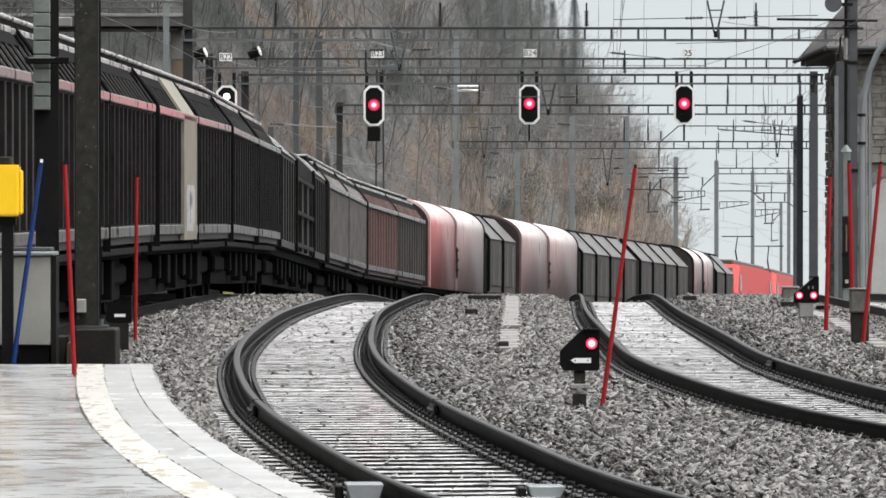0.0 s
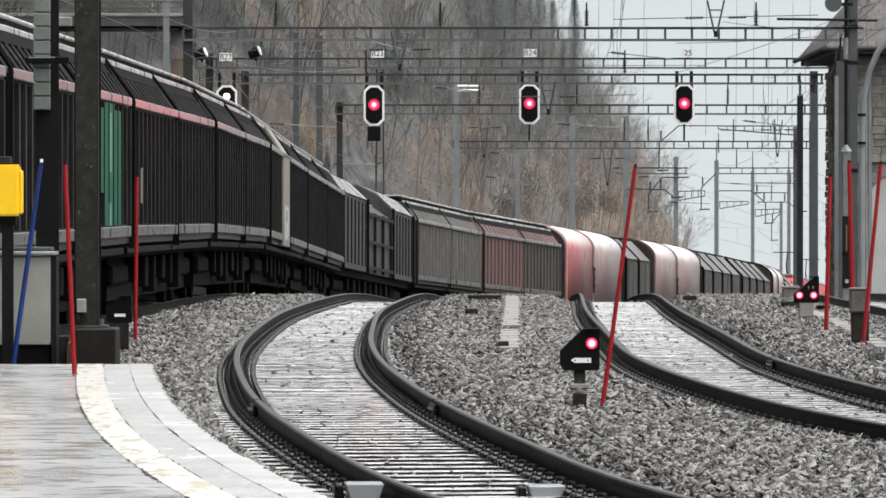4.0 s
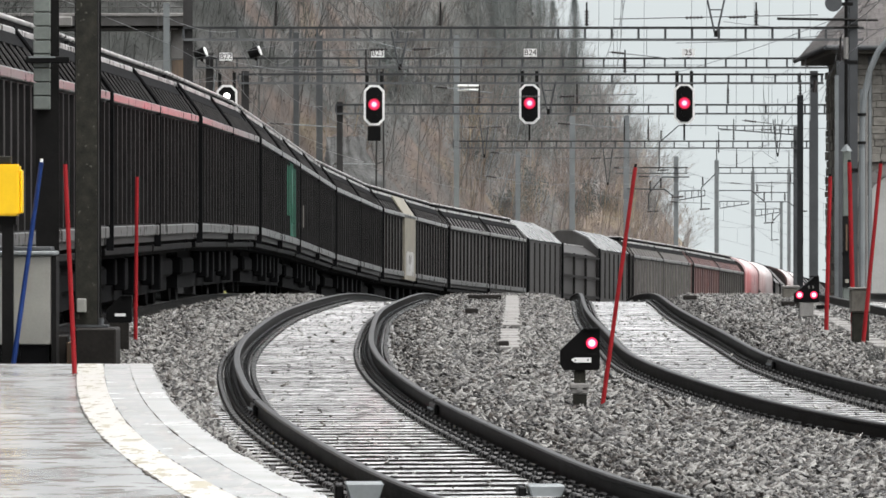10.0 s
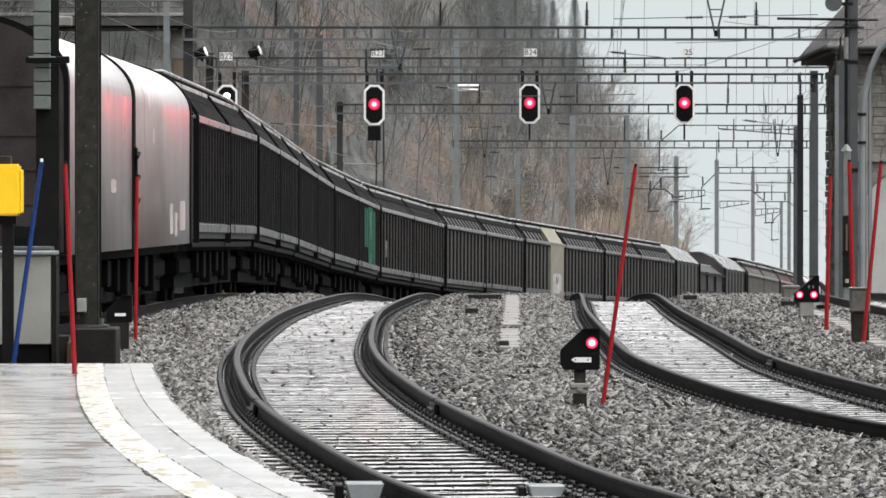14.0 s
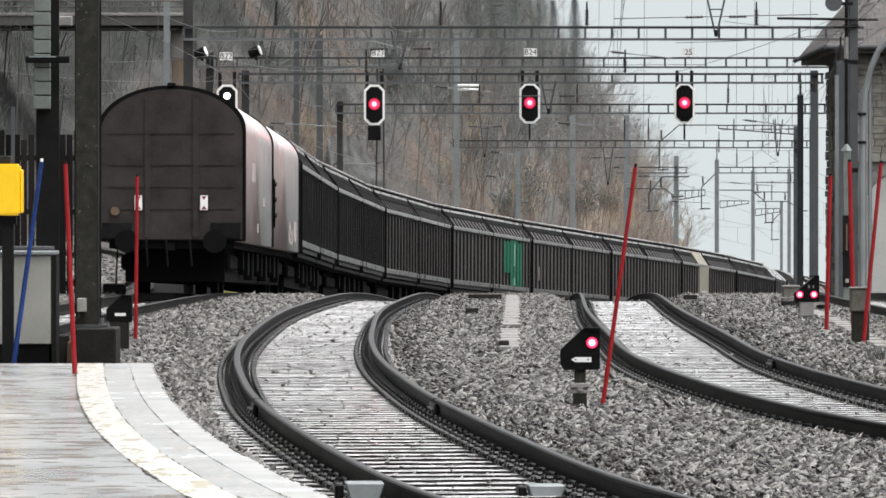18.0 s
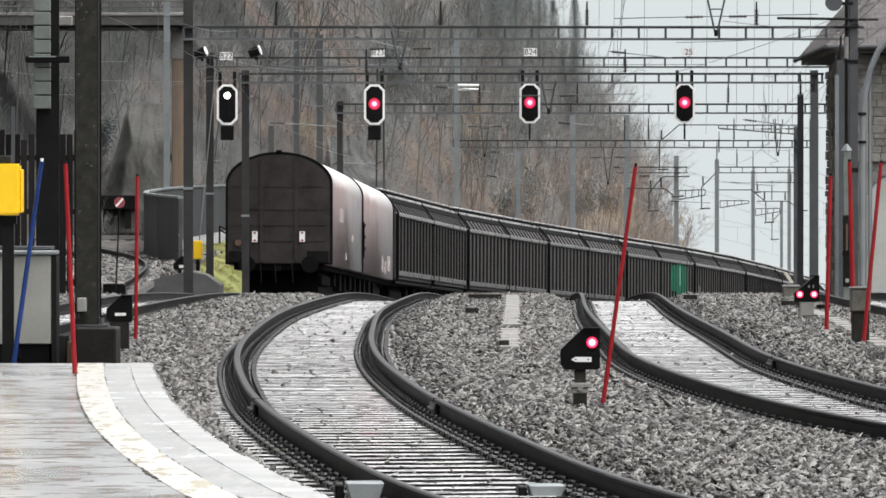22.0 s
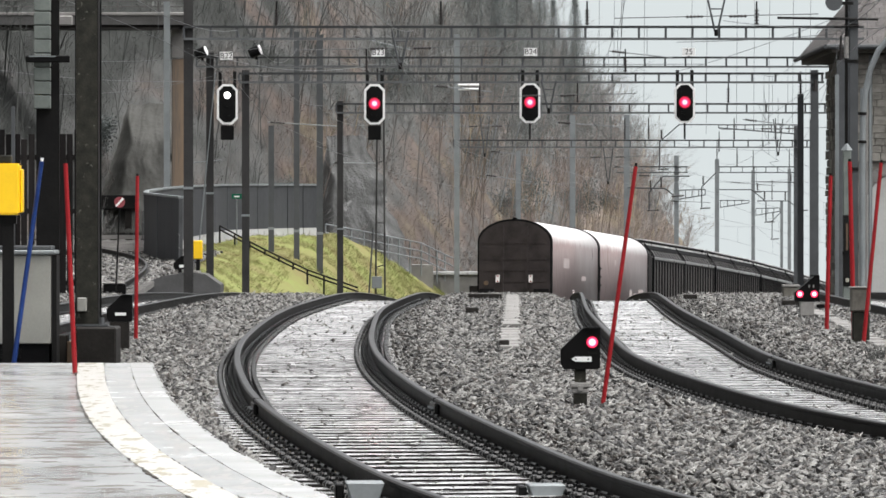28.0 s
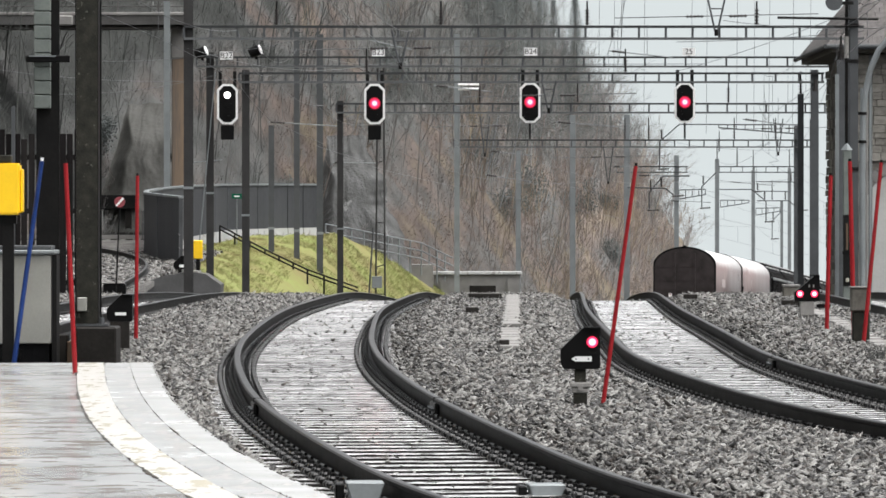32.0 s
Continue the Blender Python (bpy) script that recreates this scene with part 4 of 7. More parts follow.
def build_barrier():
    pts = [(-8.35, 180), (-9.3, 185), (-10.05, 191), (-10.3, 197), (-10.15, 203), (-9.4, 208), (-8.1, 211.5), (-6.5, 213.8), (-4.77, 215)]
    tops = [2.19, 2.28, 2.36, 2.45, 2.56, 2.68, 2.75, 2.77, 2.77]
    bots = [-0.3, -0.2, -0.1, 0.1, 0.45, 0.84, 1.10, 1.15, 1.18]
    w = empty("noise_barrier", (-9.0, 200, 0))
    tagged(w, "curved dark grey panelled noise barrier with a pale top rail", "noise barrier")
    o = Vector((9.0, -200, 0))
    for k in range(len(pts) - 1):
        for h in range(3):
            f0, f1 = h / 3, (h + 1) / 3
            a = Vector((*pts[k], 0)).lerp(Vector((*pts[k + 1], 0)), f0) + o
            b = Vector((*pts[k], 0)).lerp(Vector((*pts[k + 1], 0)), f1) + o
            ta = tops[k] + (tops[k + 1] - tops[k]) * f0
            tb = tops[k] + (tops[k + 1] - tops[k]) * f1
            ba = bots[k] + (bots[k + 1] - bots[k]) * f0
            bb = bots[k] + (bots[k + 1] - bots[k]) * f1
            d = (b - a).normalized()
            nn = Vector((d.y, -d.x, 0)) * 0.05
            a2, b2 = a + d * 0.015, b - d * 0.015
            for nm, mt, z0a, z0b, z1a, z1b, th in (("panel", "barrier", ba, bb, ta, tb, 1.0), ("top_rail", "palesteel", ta + 0.003, tb + 0.003, ta + 0.075, tb + 0.075, 1.8), ("plinth", "slab", ba - 2.5, bb - 2.5, ba - 0.003, bb - 0.003, 1.6)):
                vs = [(*(p + s * nn * th).xy, z) for p, z0, z1 in ((a2, z0a, z1a), (b2, z0b, z1b)) for s in (-1, 1) for z in (z0, z1)]
                polymesh(nm, vs, [(0, 1, 3, 2), (4, 6, 7, 5), (0, 4, 5, 1), (2, 3, 7, 6), (1, 5, 7, 3), (0, 2, 6, 4)], mt, w)
            if h == 0:
                part("post", boxed(a.x - 0.06, a.x + 0.06, a.y - 0.08, a.y + 0.02, ba, ta - 0.02), "steel", w)


build_barrier()


def fence_line(name, pts, heights, posts, label, material="palesteel", r=0.03):
    """Rails between points, on upright posts."""
    f = empty(name, pts[0])
    tagged(f, label, "railing")
    o = Vector(pts[0])
    for h in heights:
        bm = bmesh.new()
        for a, b in zip(pts[:-1], pts[1:]):
            rod(bm, Vector(a) - o + Vector((0, 0, h)), Vector(b) - o + Vector((0, 0, h)), r, n=6)
        part("rail", bm, material, f)
    for a, b in zip(pts[:-1], pts[1:]):
        for k in range(posts):
            p = Vector(a).lerp(Vector(b), k / posts) - o
            part("post", rodded(p + Vector((0, 0, -0.4)), p + Vector((0, 0, max(heights))), r * 1.1, n=6), material, f)
    return f


fence_line("steel_railing", [(-4.6, 221, 0.35), (-2.7, 228, -0.05), (-0.9, 233, -0.45), (0.4, 237, -1.1)], (0.3, 0.62, 0.95), 4, "grey steel railing beside the path down the bank")
fence_line("cable_run", [(-8.1, 205, 0.95), (-6.4, 203, 0.1), (-4.8, 200, -0.6), (-3.0, 198, -1.2)], (0.18, 0.32), 3, "dark twin cable rail crossing the grass bank", "darksteel", 0.03)
fence_line("terrace_railing", [(-10.9, 205, 0.9), (-9.0, 190, 0.3), (-8.2, 176, 0.1)], (0.5, 0.9), 5, "thin railing along the terrace", "steel", 0.02)

# culvert wall at the foot of the hill
cw = empty("culvert_wall", (-0.4, 236, -3.6))
tagged(cw, "pale concrete culvert wall with a dark slab as opening", "wall")
part("wall", boxed(0.0, 3.6, 0.0, 0.4, 0.0, 2.75), "concrete", cw)
part("coping", boxed(-0.1, 3.7, -0.12, 0.5, 2.755, 2.90, 0.02), "slab", cw)
part("wing", boxed(-0.9, -0.01, -3.0, 0.3, 0.0, 3.2), "concrete", cw)
# no recess behind the opening: its inner dark is a dark slab
part("opening", boxed(1.5, 2.6, -0.04, -0.004, 1.0, 2.3), "darkconcrete", cw)
part("buttress", boxed(0.3, 0.55, -0.2, -0.004, 0.0, 2.5), "concrete", cw)
part("buttress", boxed(3.1, 3.3, -0.2, -0.004, 0.0, 2.6), "concrete", cw)

# tarred plank fence behind the cabinet
pf = empty("plank_fence", (-10.6, 126, -0.5))
tagged(pf, "dark tarred vertical plank fence behind the masts", "fence")
frng = random.Random(12)
for k in range(15):
    h = 3.98 + frng.choice((0.0, 0.0, -0.12, 0.1))
    part("plank", boxed(k * 0.17, k * 0.17 + 0.13 + frng.uniform(0, 0.025), 0, 0.03, -0.3, h), "plank", pf)
for z in (0.6, 2.2, 3.4):
    part("rail", boxed(-0.1, 2.6, 0.034, 0.1, z, z + 0.12), "plank", pf)
part("post", boxed(0.98, 1.06, -0.1, -0.03, -0.3, 4.6), "steel", pf)

# dark ramp block by the siding
rp = empty("ramp_block", (-7.86, 150, -0.6))
tagged(rp, "low dark concrete ramp block beside the line", "ramp")
bm = bmesh.new()
prof = [(-0.55, -0.4), (-0.55, 0.22), (-0.1, 0.46), (0.45, 0.66), (1.1, 0.76), (1.55, 0.70), (1.95, 0.42), (1.95, -0.4)]
extrude_y(bm, prof, 0, 2.2)
part("block", bm, "rampgrey", rp)
part("cap", boxed(0.95, 1.35, 0.02, 2.1, 0.72, 0.775), "concrete", rp)


# ---------------------------------------------------------------- road bridge on the slope
br = empty("road_bridge", (-11, 224, 9.2))
tagged(br, "concrete road gallery high on the slope with a steel parapet", "bridge")
part("deck", boxed(-30, 1.0, -1.5, 2.5, -0.15, 0.35), "darkconcrete", br)
part("fascia", boxed(-30, 1.05, -1.75, -1.51, -0.06, 0.30), "gallery", br)
part("coping", boxed(-30, 1.08, -1.80, -1.50, 0.303, 0.43, 0.02), "concrete", br, "pale coping")
part("soffit_beam", boxed(-30, 0.6, -1.7, -1.4, -0.22, -0.155), "darkconcrete", br)
for z in (0.66, 0.9):
    part("parapet_rail", rodded((-30, -1.6, z), (0.9, -1.6, z), 0.03, n=6), "gallery", br)
for k in range(14):
    part("parapet_post", boxed(-0.2 - k * 1.6 - 0.04, -0.2 - k * 1.6 + 0.04, -1.64, -1.56, 0.433, 0.93), "gallery", br)
# pale box at the gallery edge, its kind unknown
part("pale_box", boxed(-4.12, -3.55, -1.95, -1.81, -0.10, 0.30, 0.05), "concrete", br, "pale box of unknown kind")
part("pier", boxed(0.28, 0.84, -0.6, 0.2, -9.5, -1.35, 0.03), "ochre", br, "rust-streaked concrete pier")
part("pier_head", boxed(0.25, 0.88, -0.65, 0.2, -1.345, -0.16, 0.03), "concrete", br)


# ---------------------------------------------------------------- rocks on the slope
def rock_face(foot, head, seed, label, material="rock"):
    """A bare rock slab leaning on the slope: foot and head are (x left, x right, y, z)."""
    n, m = 70, 60
    verts, faces = [], []
    for j in range(m):
        v = j / (m - 1)
        xl, xr, y, z = (a + (b - a) * v for a, b in zip(foot, head))
        xr += 0.5 * noise.fractal((v * 6, seed, 8.0), 0.9, 2.0, 3)
        for i in range(n):
            u = i / (n - 1)
            rough = noise.fractal((u * 4 + seed, v * 4 + u * 2, 1.3), 0.85, 2.1, 5)
            ledge = abs(noise.noise((u * 3 - v * 5, seed, v * 2)))
            rim = min(1.0, 4 * u, 4 * (1 - u), 6 * v + 0.2, 3.5 * (1 - v))
            rim = rim * rim * (3 - 2 * rim)
            x = xl + (xr - xl) * u + 0.35 * noise.noise((v * 5, seed, 3.0)) * (u - 0.5)
            verts.append((x, y + 1.2 - 1.5 * rim - 0.10 * rough - 0.08 * ledge, z + 0.05 * rough))
    for j in range(m - 1):
        for i in range(n - 1):
            a = j * n + i
            faces.append((a, a + 1, a + 1 + n, a + n))
    tagged(polymesh("rock_face", verts, faces, material, smooth=True), label, "rock", kind="structure")


rock_face((-6.2, -0.6, 247, -2.6), (-5.2, -3.5, 252, 5.2), 2.0, "grey rain-wet rock face at the foot of the hillside")
rock_face((-14.5, -9.6, 226, 0.2), (-12.8, -10.6, 230, 6.2), 5.0, "mossy grey rock slabs on the wooded slope", "mossrock")


# ---------------------------------------------------------------- signals
def octagon(w, h, c):
    return [(-w + c, -h), (w - c, -h), (w, -h + c), (w, h - c), (w - c, h), (-w + c, h), (-w, h - c), (-w, -h + c)]


def light_signal(x, y, z, lit, label, box_below):
    """A hanging light signal: black board with white border, z is its middle."""
    s = empty("light_signal", (x, y, z))
    tagged(s, label, "railway signal", group="signals on the gantry")
    bm = bmesh.new()
    extrude_y(bm, octagon(0.315, 0.61, 0.17), 0.0, 0.05)
    part("border", bm, "white", s, "white octagonal border")
    bm = bmesh.new()
    extrude_y(bm, octagon(0.25, 0.545, 0.14), -0.012, -0.002)
    part("board", bm, "black", s)
    for z in (0.28, 0.0, -0.28):
        part("lens_hood", rodded((0, -0.013, z), (0, -0.06, z), 0.095, n=16), "black", s)
    if lit == "red":
        # disc wider than the hood: its dim rim paints the lamp's halo
        part("lit_lens", rodded((0, -0.061, 0.02), (0, -0.075, 0.02), 0.185, n=28), "redlens", s, "glowing red lens with a painted halo")
    else:
        part("lit_lens", rodded((0, -0.061, 0.27), (0, -0.075, 0.27), 0.10, n=20), "whitelamp", s, "glowing white lens")
    for dx in (-0.22, 0.22):
        part("hanger", boxed(dx - 0.05, dx + 0.05, 0.06, 0.14, 0.35, 1.0), "darksteel", s)
    if box_below:
        part("lower_board", boxed(-0.2, 0.2, 0.0, 0.1, -1.08, -0.64, 0.02), "black", s)
    else:
        part("stem", rodded((0, 0.05, -0.61), (0, 0.05, -1.1), 0.03, n=8), "darksteel", s)
    return s


light_signal(-6.55, 171.6, 5.03, "white", "black signal board with white border showing one white light", True)
light_signal(-2.08, 171.6, 5.03, "red", "black signal board with white border showing a red light", True)
light_signal(2.64, 171.6, 5.07, "red", "black signal board with white border showing a red light", False)
light_signal(7.34, 171.6, 5.07, "red", "black signal board with white border showing a red light", False)


def text_part(name, body, size, material, parent, m, extrude=0.003):
    cu = bpy.data.curves.new(name, "FONT")
    cu.body, cu.size, cu.extrude = body, size, extrude
    cu.align_x, cu.align_y = "CENTER", "CENTER"
    tmp = new(name, cu)
    dg = bpy.context.evaluated_depsgraph_get()
    me = bpy.data.meshes.new_from_object(tmp.evaluated_get(dg))
    bpy.data.objects.remove(tmp)
    me.materials.clear()
    me.materials.append(M[material])
    ob = new(name, me)
    ob.parent = parent
    ob.matrix_basis = m
    return ob


for x, z, word in ((-6.58, 6.50, "B22"), (-1.97, 6.60, "B23"), (2.66, 6.62, "B24"), (7.46, 6.62, "25")):
    p = empty("signal_plate", (x, 171.55, z))
    tagged(p, "small white plate with black signal number on the gantry", "sign", group="signal number plates")
    part("plate", boxed(-0.195, 0.195, 0.0, 0.02, -0.12, 0.12), "white", p)
    part("bracket", boxed(-0.03, 0.03, 0.021, 0.06, -0.16, 0.1), "darksteel", p)
    text_part("lettering", word, 0.245, "black", p, pose(0, -0.002, 0, 90, 0, 0))

for x, z, s in ((-7.30, 6.58, 1), (-5.66, 6.62, 1)):
    q = empty("floodlight", (x, 171.4, z))
    tagged(q, "small round black floodlight on the signal gantry", "floodlight", group="floodlights on the gantry")
    part("housing", rodded((-0.2, 0, -0.06), (0.1, -0.05, 0.06), 0.15, 0.17, n=14), "black", q)
    part("glass", rodded((0.101, -0.05, 0.06), (0.13, -0.055, 0.07), 0.15, n=14), "white", q)
    part("bracket", boxed(-0.04, 0.04, 0.0, 0.3, -0.24, -0.1), "darksteel", q)


def dwarf_signal(x, y, z, lamps, label, arrow=False, mark=False, foot=-0.6):
    """Ground signal: black sloping plate, z is its lower edge."""
    s = empty("dwarf_signal", (x, y, z))
    tagged(s, label, "dwarf signal", group="dwarf signals in the ballast")
    bm = bmesh.new()
    prof = [(-0.145, 0.0), (0.16, 0.0), (0.175, 0.02), (0.175, 0.37), (0.03, 0.37), (-0.175, 0.175), (-0.175, 0.05)]
    if mark:
        prof = [(-0.175, 0.0), (0.175, 0.0), (0.175, 0.355), (0.10, 0.355), (-0.175, 0.12)]
    extrude_y(bm, prof, 0.0, 0.14)
    part("housing", bm, "black", s)
    part("visor", boxed(0.03, 0.17, -0.05, -0.002, 0.355, 0.372), "black", s)
    for lx, lz in lamps:
        part("lamp", rodded((lx, -0.004, lz), (lx, -0.02, lz), 0.052, n=24), "groundlens", s, "glowing red lamp")
    if arrow:
        bm = bmesh.new()
        a = [(-0.08, 0.09), (-0.045, 0.112), (0.10, 0.112), (0.10, 0.068), (-0.045, 0.068)]
        extrude_y(bm, a, -0.012, -0.003)
        part("arrow", bm, "white", s, "white arrow plate")
        part("screw", rodded((-0.04, -0.013, 0.09), (-0.04, -0.017, 0.09), 0.008, n=8), "steel", s)
        part("screw", rodded((0.07, -0.013, 0.09), (0.07, -0.017, 0.09), 0.008, n=8), "steel", s)
        part("maker_plate", boxed(0.06, 0.15, -0.006, -0.002, 0.135, 0.15), "darksteel", s)
    return s


d = dwarf_signal(1.215, 50.0, 0.325, [(0.105, 0.24)], "black ground signal with a red light and white arrow", arrow=True)
part("post", boxed(-0.05, 0.05, 0.03, 0.13, -0.115, -0.002), "mossmast", d)
part("clamp", boxed(-0.09, 0.09, 0.0, 0.16, -0.165, -0.118, 0.01), "concrete", d)
part("clamp", boxed(-0.075, 0.075, 0.01, 0.15, -0.215, -0.168, 0.01), "concrete", d)
part("clamp_bolt", rodded((0, -0.03, -0.165), (0, 0.0, -0.165), 0.025, n=8), "concrete", d)
part("footing", boxed(-0.06, 0.06, 0.02, 0.14, -0.5, -0.218), "mossmast", d)
d = dwarf_signal(5.09, 79.0, 0.475, [(-0.10, 0.105), (0.10, 0.105)], "black ground signal with two bright red lights", mark=True)
part("plinth", boxed(-0.10, 0.10, 0.0, 0.14, -0.20, -0.002, 0.01), "concrete", d)
for lx in (-0.085, 0.0, 0.085):
    part("leg", boxed(lx - 0.014, lx + 0.014, 0.04, 0.08, -0.6, -0.202), "concrete", d)
for lx in (0.03, 0.09):
    part("number_bar", boxed(lx - 0.010, lx + 0.010, -0.006, -0.002, 0.195, 0.235), "concrete", d)
part("arm", boxed(0.14, 0.33, 0.05, 0.10, -0.09, -0.04), "black", d)
d = dwarf_signal(-3.78, 66.0, 0.44, [], "unlit black ground signal with a white bar")
d.scale = (0.86, 0.86, 0.86)
part("bar", boxed(-0.06, 0.09, -0.01, -0.003, 0.085, 0.125), "white", d)
part("footing", boxed(-0.13, 0.13, 0.0, 0.14, -0.7, -0.002), "darkconcrete", d)
d = dwarf_signal(-7.36, 158.0, 0.15, [], "small unlit ground signal near the ramp")
part("bar", boxed(-0.02, 0.14, -0.01, -0.003, 0.05, 0.13), "white", d)
part("footing", boxed(-0.05, 0.05, 0.0, 0.14, -0.7, -0.002), "darksteel", d)


# ---------------------------------------------------------------- marker poles
def marker_pole(base, top, r, material, label, tip=None):
    p = empty("marker_pole", base)
    tagged(p, label, "marker pole", group="snow marker poles")
    b, t = Vector((0, 0, 0)), Vector(top) - Vector(base)
    part("pole", rodded(b - t * 0.1, t, r, r * 0.85, n=10), material, p)
    part("tip", rodded(t, t + t.normalized() * 0.03, r * 0.6, n=8), "darksteel" if not tip else tip, p)
    return p


RED = "slim leaning red snow marker pole"
marker_pole((1.42, 50, 0.05), (1.705, 50, 2.12), 0.021, "red", RED)
marker_pole((5.09, 75, 0.10), (5.145, 75, 2.21), 0.031, "red", RED)
marker_pole((5.05, 69.4, 0.08), (4.995, 69.4, 2.345), 0.031, "red", RED)
marker_pole((5.13, 69.0, 0.06), (5.35, 69.0, 2.326), 0.027, "red", RED)
marker_pole((-3.12, 47.9, 0.35), (-3.20, 47.9, 2.128), 0.022, "red", RED)
marker_pole((-3.86, 71, 0.13), (-3.84, 71, 2.177), 0.026, "red", RED)
marker_pole((-3.91, 51.4, 0.30), (-3.65, 51.4, 2.18), 0.024, "blue", "slim leaning blue marker pole", tip="white")
marker_pole((-6.95, 119.9, -0.1), (-6.86, 119.9, 1.9), 0.02, "darksteel", "thin dark rod carrying a round sign")
sg = empty("round_sign", (-6.86, 119.85, 1.95))
tagged(sg, "small round red sign with a white diagonal bar", "sign")
part("disc", rodded((0, 0, 0), (0, 0.02, 0), 0.115, n=20), "fadedred", sg)
bm = bmesh.new()
extrude_y(bm, [(-0.09, -0.07), (-0.06, -0.1), (0.09, 0.06), (0.06, 0.1)], -0.01, -0.002)
part("bar", bm, "white", sg)

# square post between the right-hand markers
ps = empty("cable_post", (5.116, 69.3, 0.0))
tagged(ps, "squat weathered concrete cable post with a wider cap", "post")
part("foot", boxed(-0.096, 0.11, -0.1, 0.1, -0.25, 0.50, 0.012), "mossmast", ps)
part("cap", boxed(-0.12, 0.12, -0.13, 0.13, 0.503, 0.785, 0.02), "dirtyconcrete", ps)
part("lid", boxed(-0.135, 0.135, -0.14, 0.14, 0.788, 0.81, 0.006), "concrete", ps)
bxo = empty("cable_box", (4.83, 69.2, 0.09))
tagged(bxo, "small black cable box lying in the ballast", "cable box")
part("body", boxed(0, 0.17, 0, 0.15, -0.1, 0.07, 0.01), "black", bxo)


# ---------------------------------------------------------------- left group at the platform end
cb = empty("relay_cabinet", (-4.12, 52.2, 0.0))
tagged(cb, "pale grey-green metal relay cabinet on a dark plinth", "cabinet")
part("body", boxed(-0.7, 0.50, 0.0, 0.5, 0.50, 1.32, 0.008), "cabinet", cb)
part("lid", boxed(-0.72, 0.54, -0.04, 0.54, 1.325, 1.365, 0.01), "palesteel", cb)
part("lid_top", boxed(-0.7, 0.50, 0.0, 0.5, 1.37, 1.405, 0.006), "steel", cb)
part("plinth", boxed(-0.7, 0.48, 0.03, 0.5, -0.3, 0.495), "under", cb)
part("side_frame", boxed(0.505, 0.55, 0.0, 0.4, -0.2, 1.32), "darksteel", cb)
part("door_gap", boxed(0.0, 0.008, -0.004, -0.001, 0.52, 1.3), "darksteel", cb)
for k in range(5):
    part("plinth_slot", boxed(-0.05 + k * 0.06, -0.02 + k * 0.06, 0.02, 0.029, 0.36, 0.46), "black", cb)

yb = empty("yellow_post_box", (-3.96, 51.5, 0.35))
tagged(yb, "yellow ticket validator box on a dark steel post", "validator")
bm = bmesh.new()
extrude_x(bm, [(-0.13, 1.34), (0.12, 1.34), (0.12, 1.81), (-0.13, 1.81)], -0.22, 0.11)
bmesh.ops.bevel(bm, geom=bm.edges[:], offset=0.018, segments=2, affect="EDGES")
part("housing", bm, "yellow", yb)
part("bulge", boxed(0.111, 0.135, -0.1, 0.1, 1.36, 1.76, 0.011), "yellow", yb)
part("top", boxed(-0.18, 0.03, -0.09, 0.09, 1.813, 1.885, 0.01), "mossmast", yb)
part("post", boxed(-0.055, 0.05, -0.03, 0.03, 0.0, 1.30), "darksteel", yb)
part("neck", boxed(-0.08, 0.075, -0.05, 0.05, 1.26, 1.335), "black", yb)


def h_mast(x, y, z0, z1, w, d, material, label, name="mast"):
    """Steel H-section mast."""
    m = empty(name, (x, y, z0))
    tagged(m, label, "mast", group="overhead line masts")
    h = z1 - z0
    part("front_flange", boxed(-w / 2, w / 2, -d / 2, -d / 2 + 0.02, 0, h), material, m)
    part("back_flange", boxed(-w / 2, w / 2, d / 2 - 0.02, d / 2, 0, h), material, m)
    part("web", boxed(-0.012, 0.012, -d / 2 + 0.021, d / 2 - 0.021, 0, h), material, m)
    return m


m1 = h_mast(-3.365, 53.5, 0.66, 6.5, 0.20, 0.2, "mossmast", "lichen-speckled dark steel mast on a concrete block")
part("edge_strip", boxed(-0.112, -0.101, -0.1, 0.1, 0, 5.8), "darksteel", m1)
part("edge_strip", boxed(0.101, 0.108, -0.1, 0.1, 0, 5.8), "darksteel", m1)
part("base_plate", boxed(-0.16, 0.2, -0.14, 0.14, -0.02, -0.002), "steel", m1)
part("switch_box", boxed(-0.085, 0.0, -0.24, -0.11, 0.12, 0.25, 0.008), "cabinet", m1)
part("bolt", rodded((0.14, -0.1, 0.0), (0.14, -0.1, 0.06), 0.025, n=8), "steel", m1)
part("earth_cable", rodded((0.125, -0.03, 0.03), (0.125, -0.03, 5.0), 0.009, n=6), "black", m1)
fb = empty("mast_footing", (-3.26, 53.5, -0.3))
tagged(fb, "dark rain-wet concrete mast footing block", "footing")
part("block", boxed(-0.19, 0.19, -0.45, 0.3, 0, 0.935, 0.015), "darkconcrete", fb)
part("step", boxed(-0.28, -0.195, -0.3, 0.1, 0, 0.8, 0.01), "rust", fb)
# dark infill added to close the bright gap towards the cabinet
part("dark_infill", boxed(-0.42, -0.285, -0.2, 0.15, 0, 0.86, 0.01), "darkconcrete", fb)

m2 = h_mast(-3.985, 57, -0.3, 6.6, 0.22, 0.22, "darksteel", "dark steel mast with a grey cable sleeve and cross bracket")
for k in range(10):
    part("sleeve", boxed(-0.125, 0.04, -0.24, -0.115, 3.06 + k * 0.14, 3.19 + k * 0.14, 0.006), "sleeve", m2, "grey-green jointed sleeve")
part("bracket", boxed(-0.2, 0.24, -0.30, -0.25, 3.52, 3.59, 0.008), "black", m2)
part("bracket_strip", boxed(-0.17, 0.1, -0.31, -0.302, 3.575, 3.588), "palesteel", m2)
part("back_plate", boxed(-0.1, 0.115, -0.114, -0.111, 0.5, 6.8), "darksteel", m2)


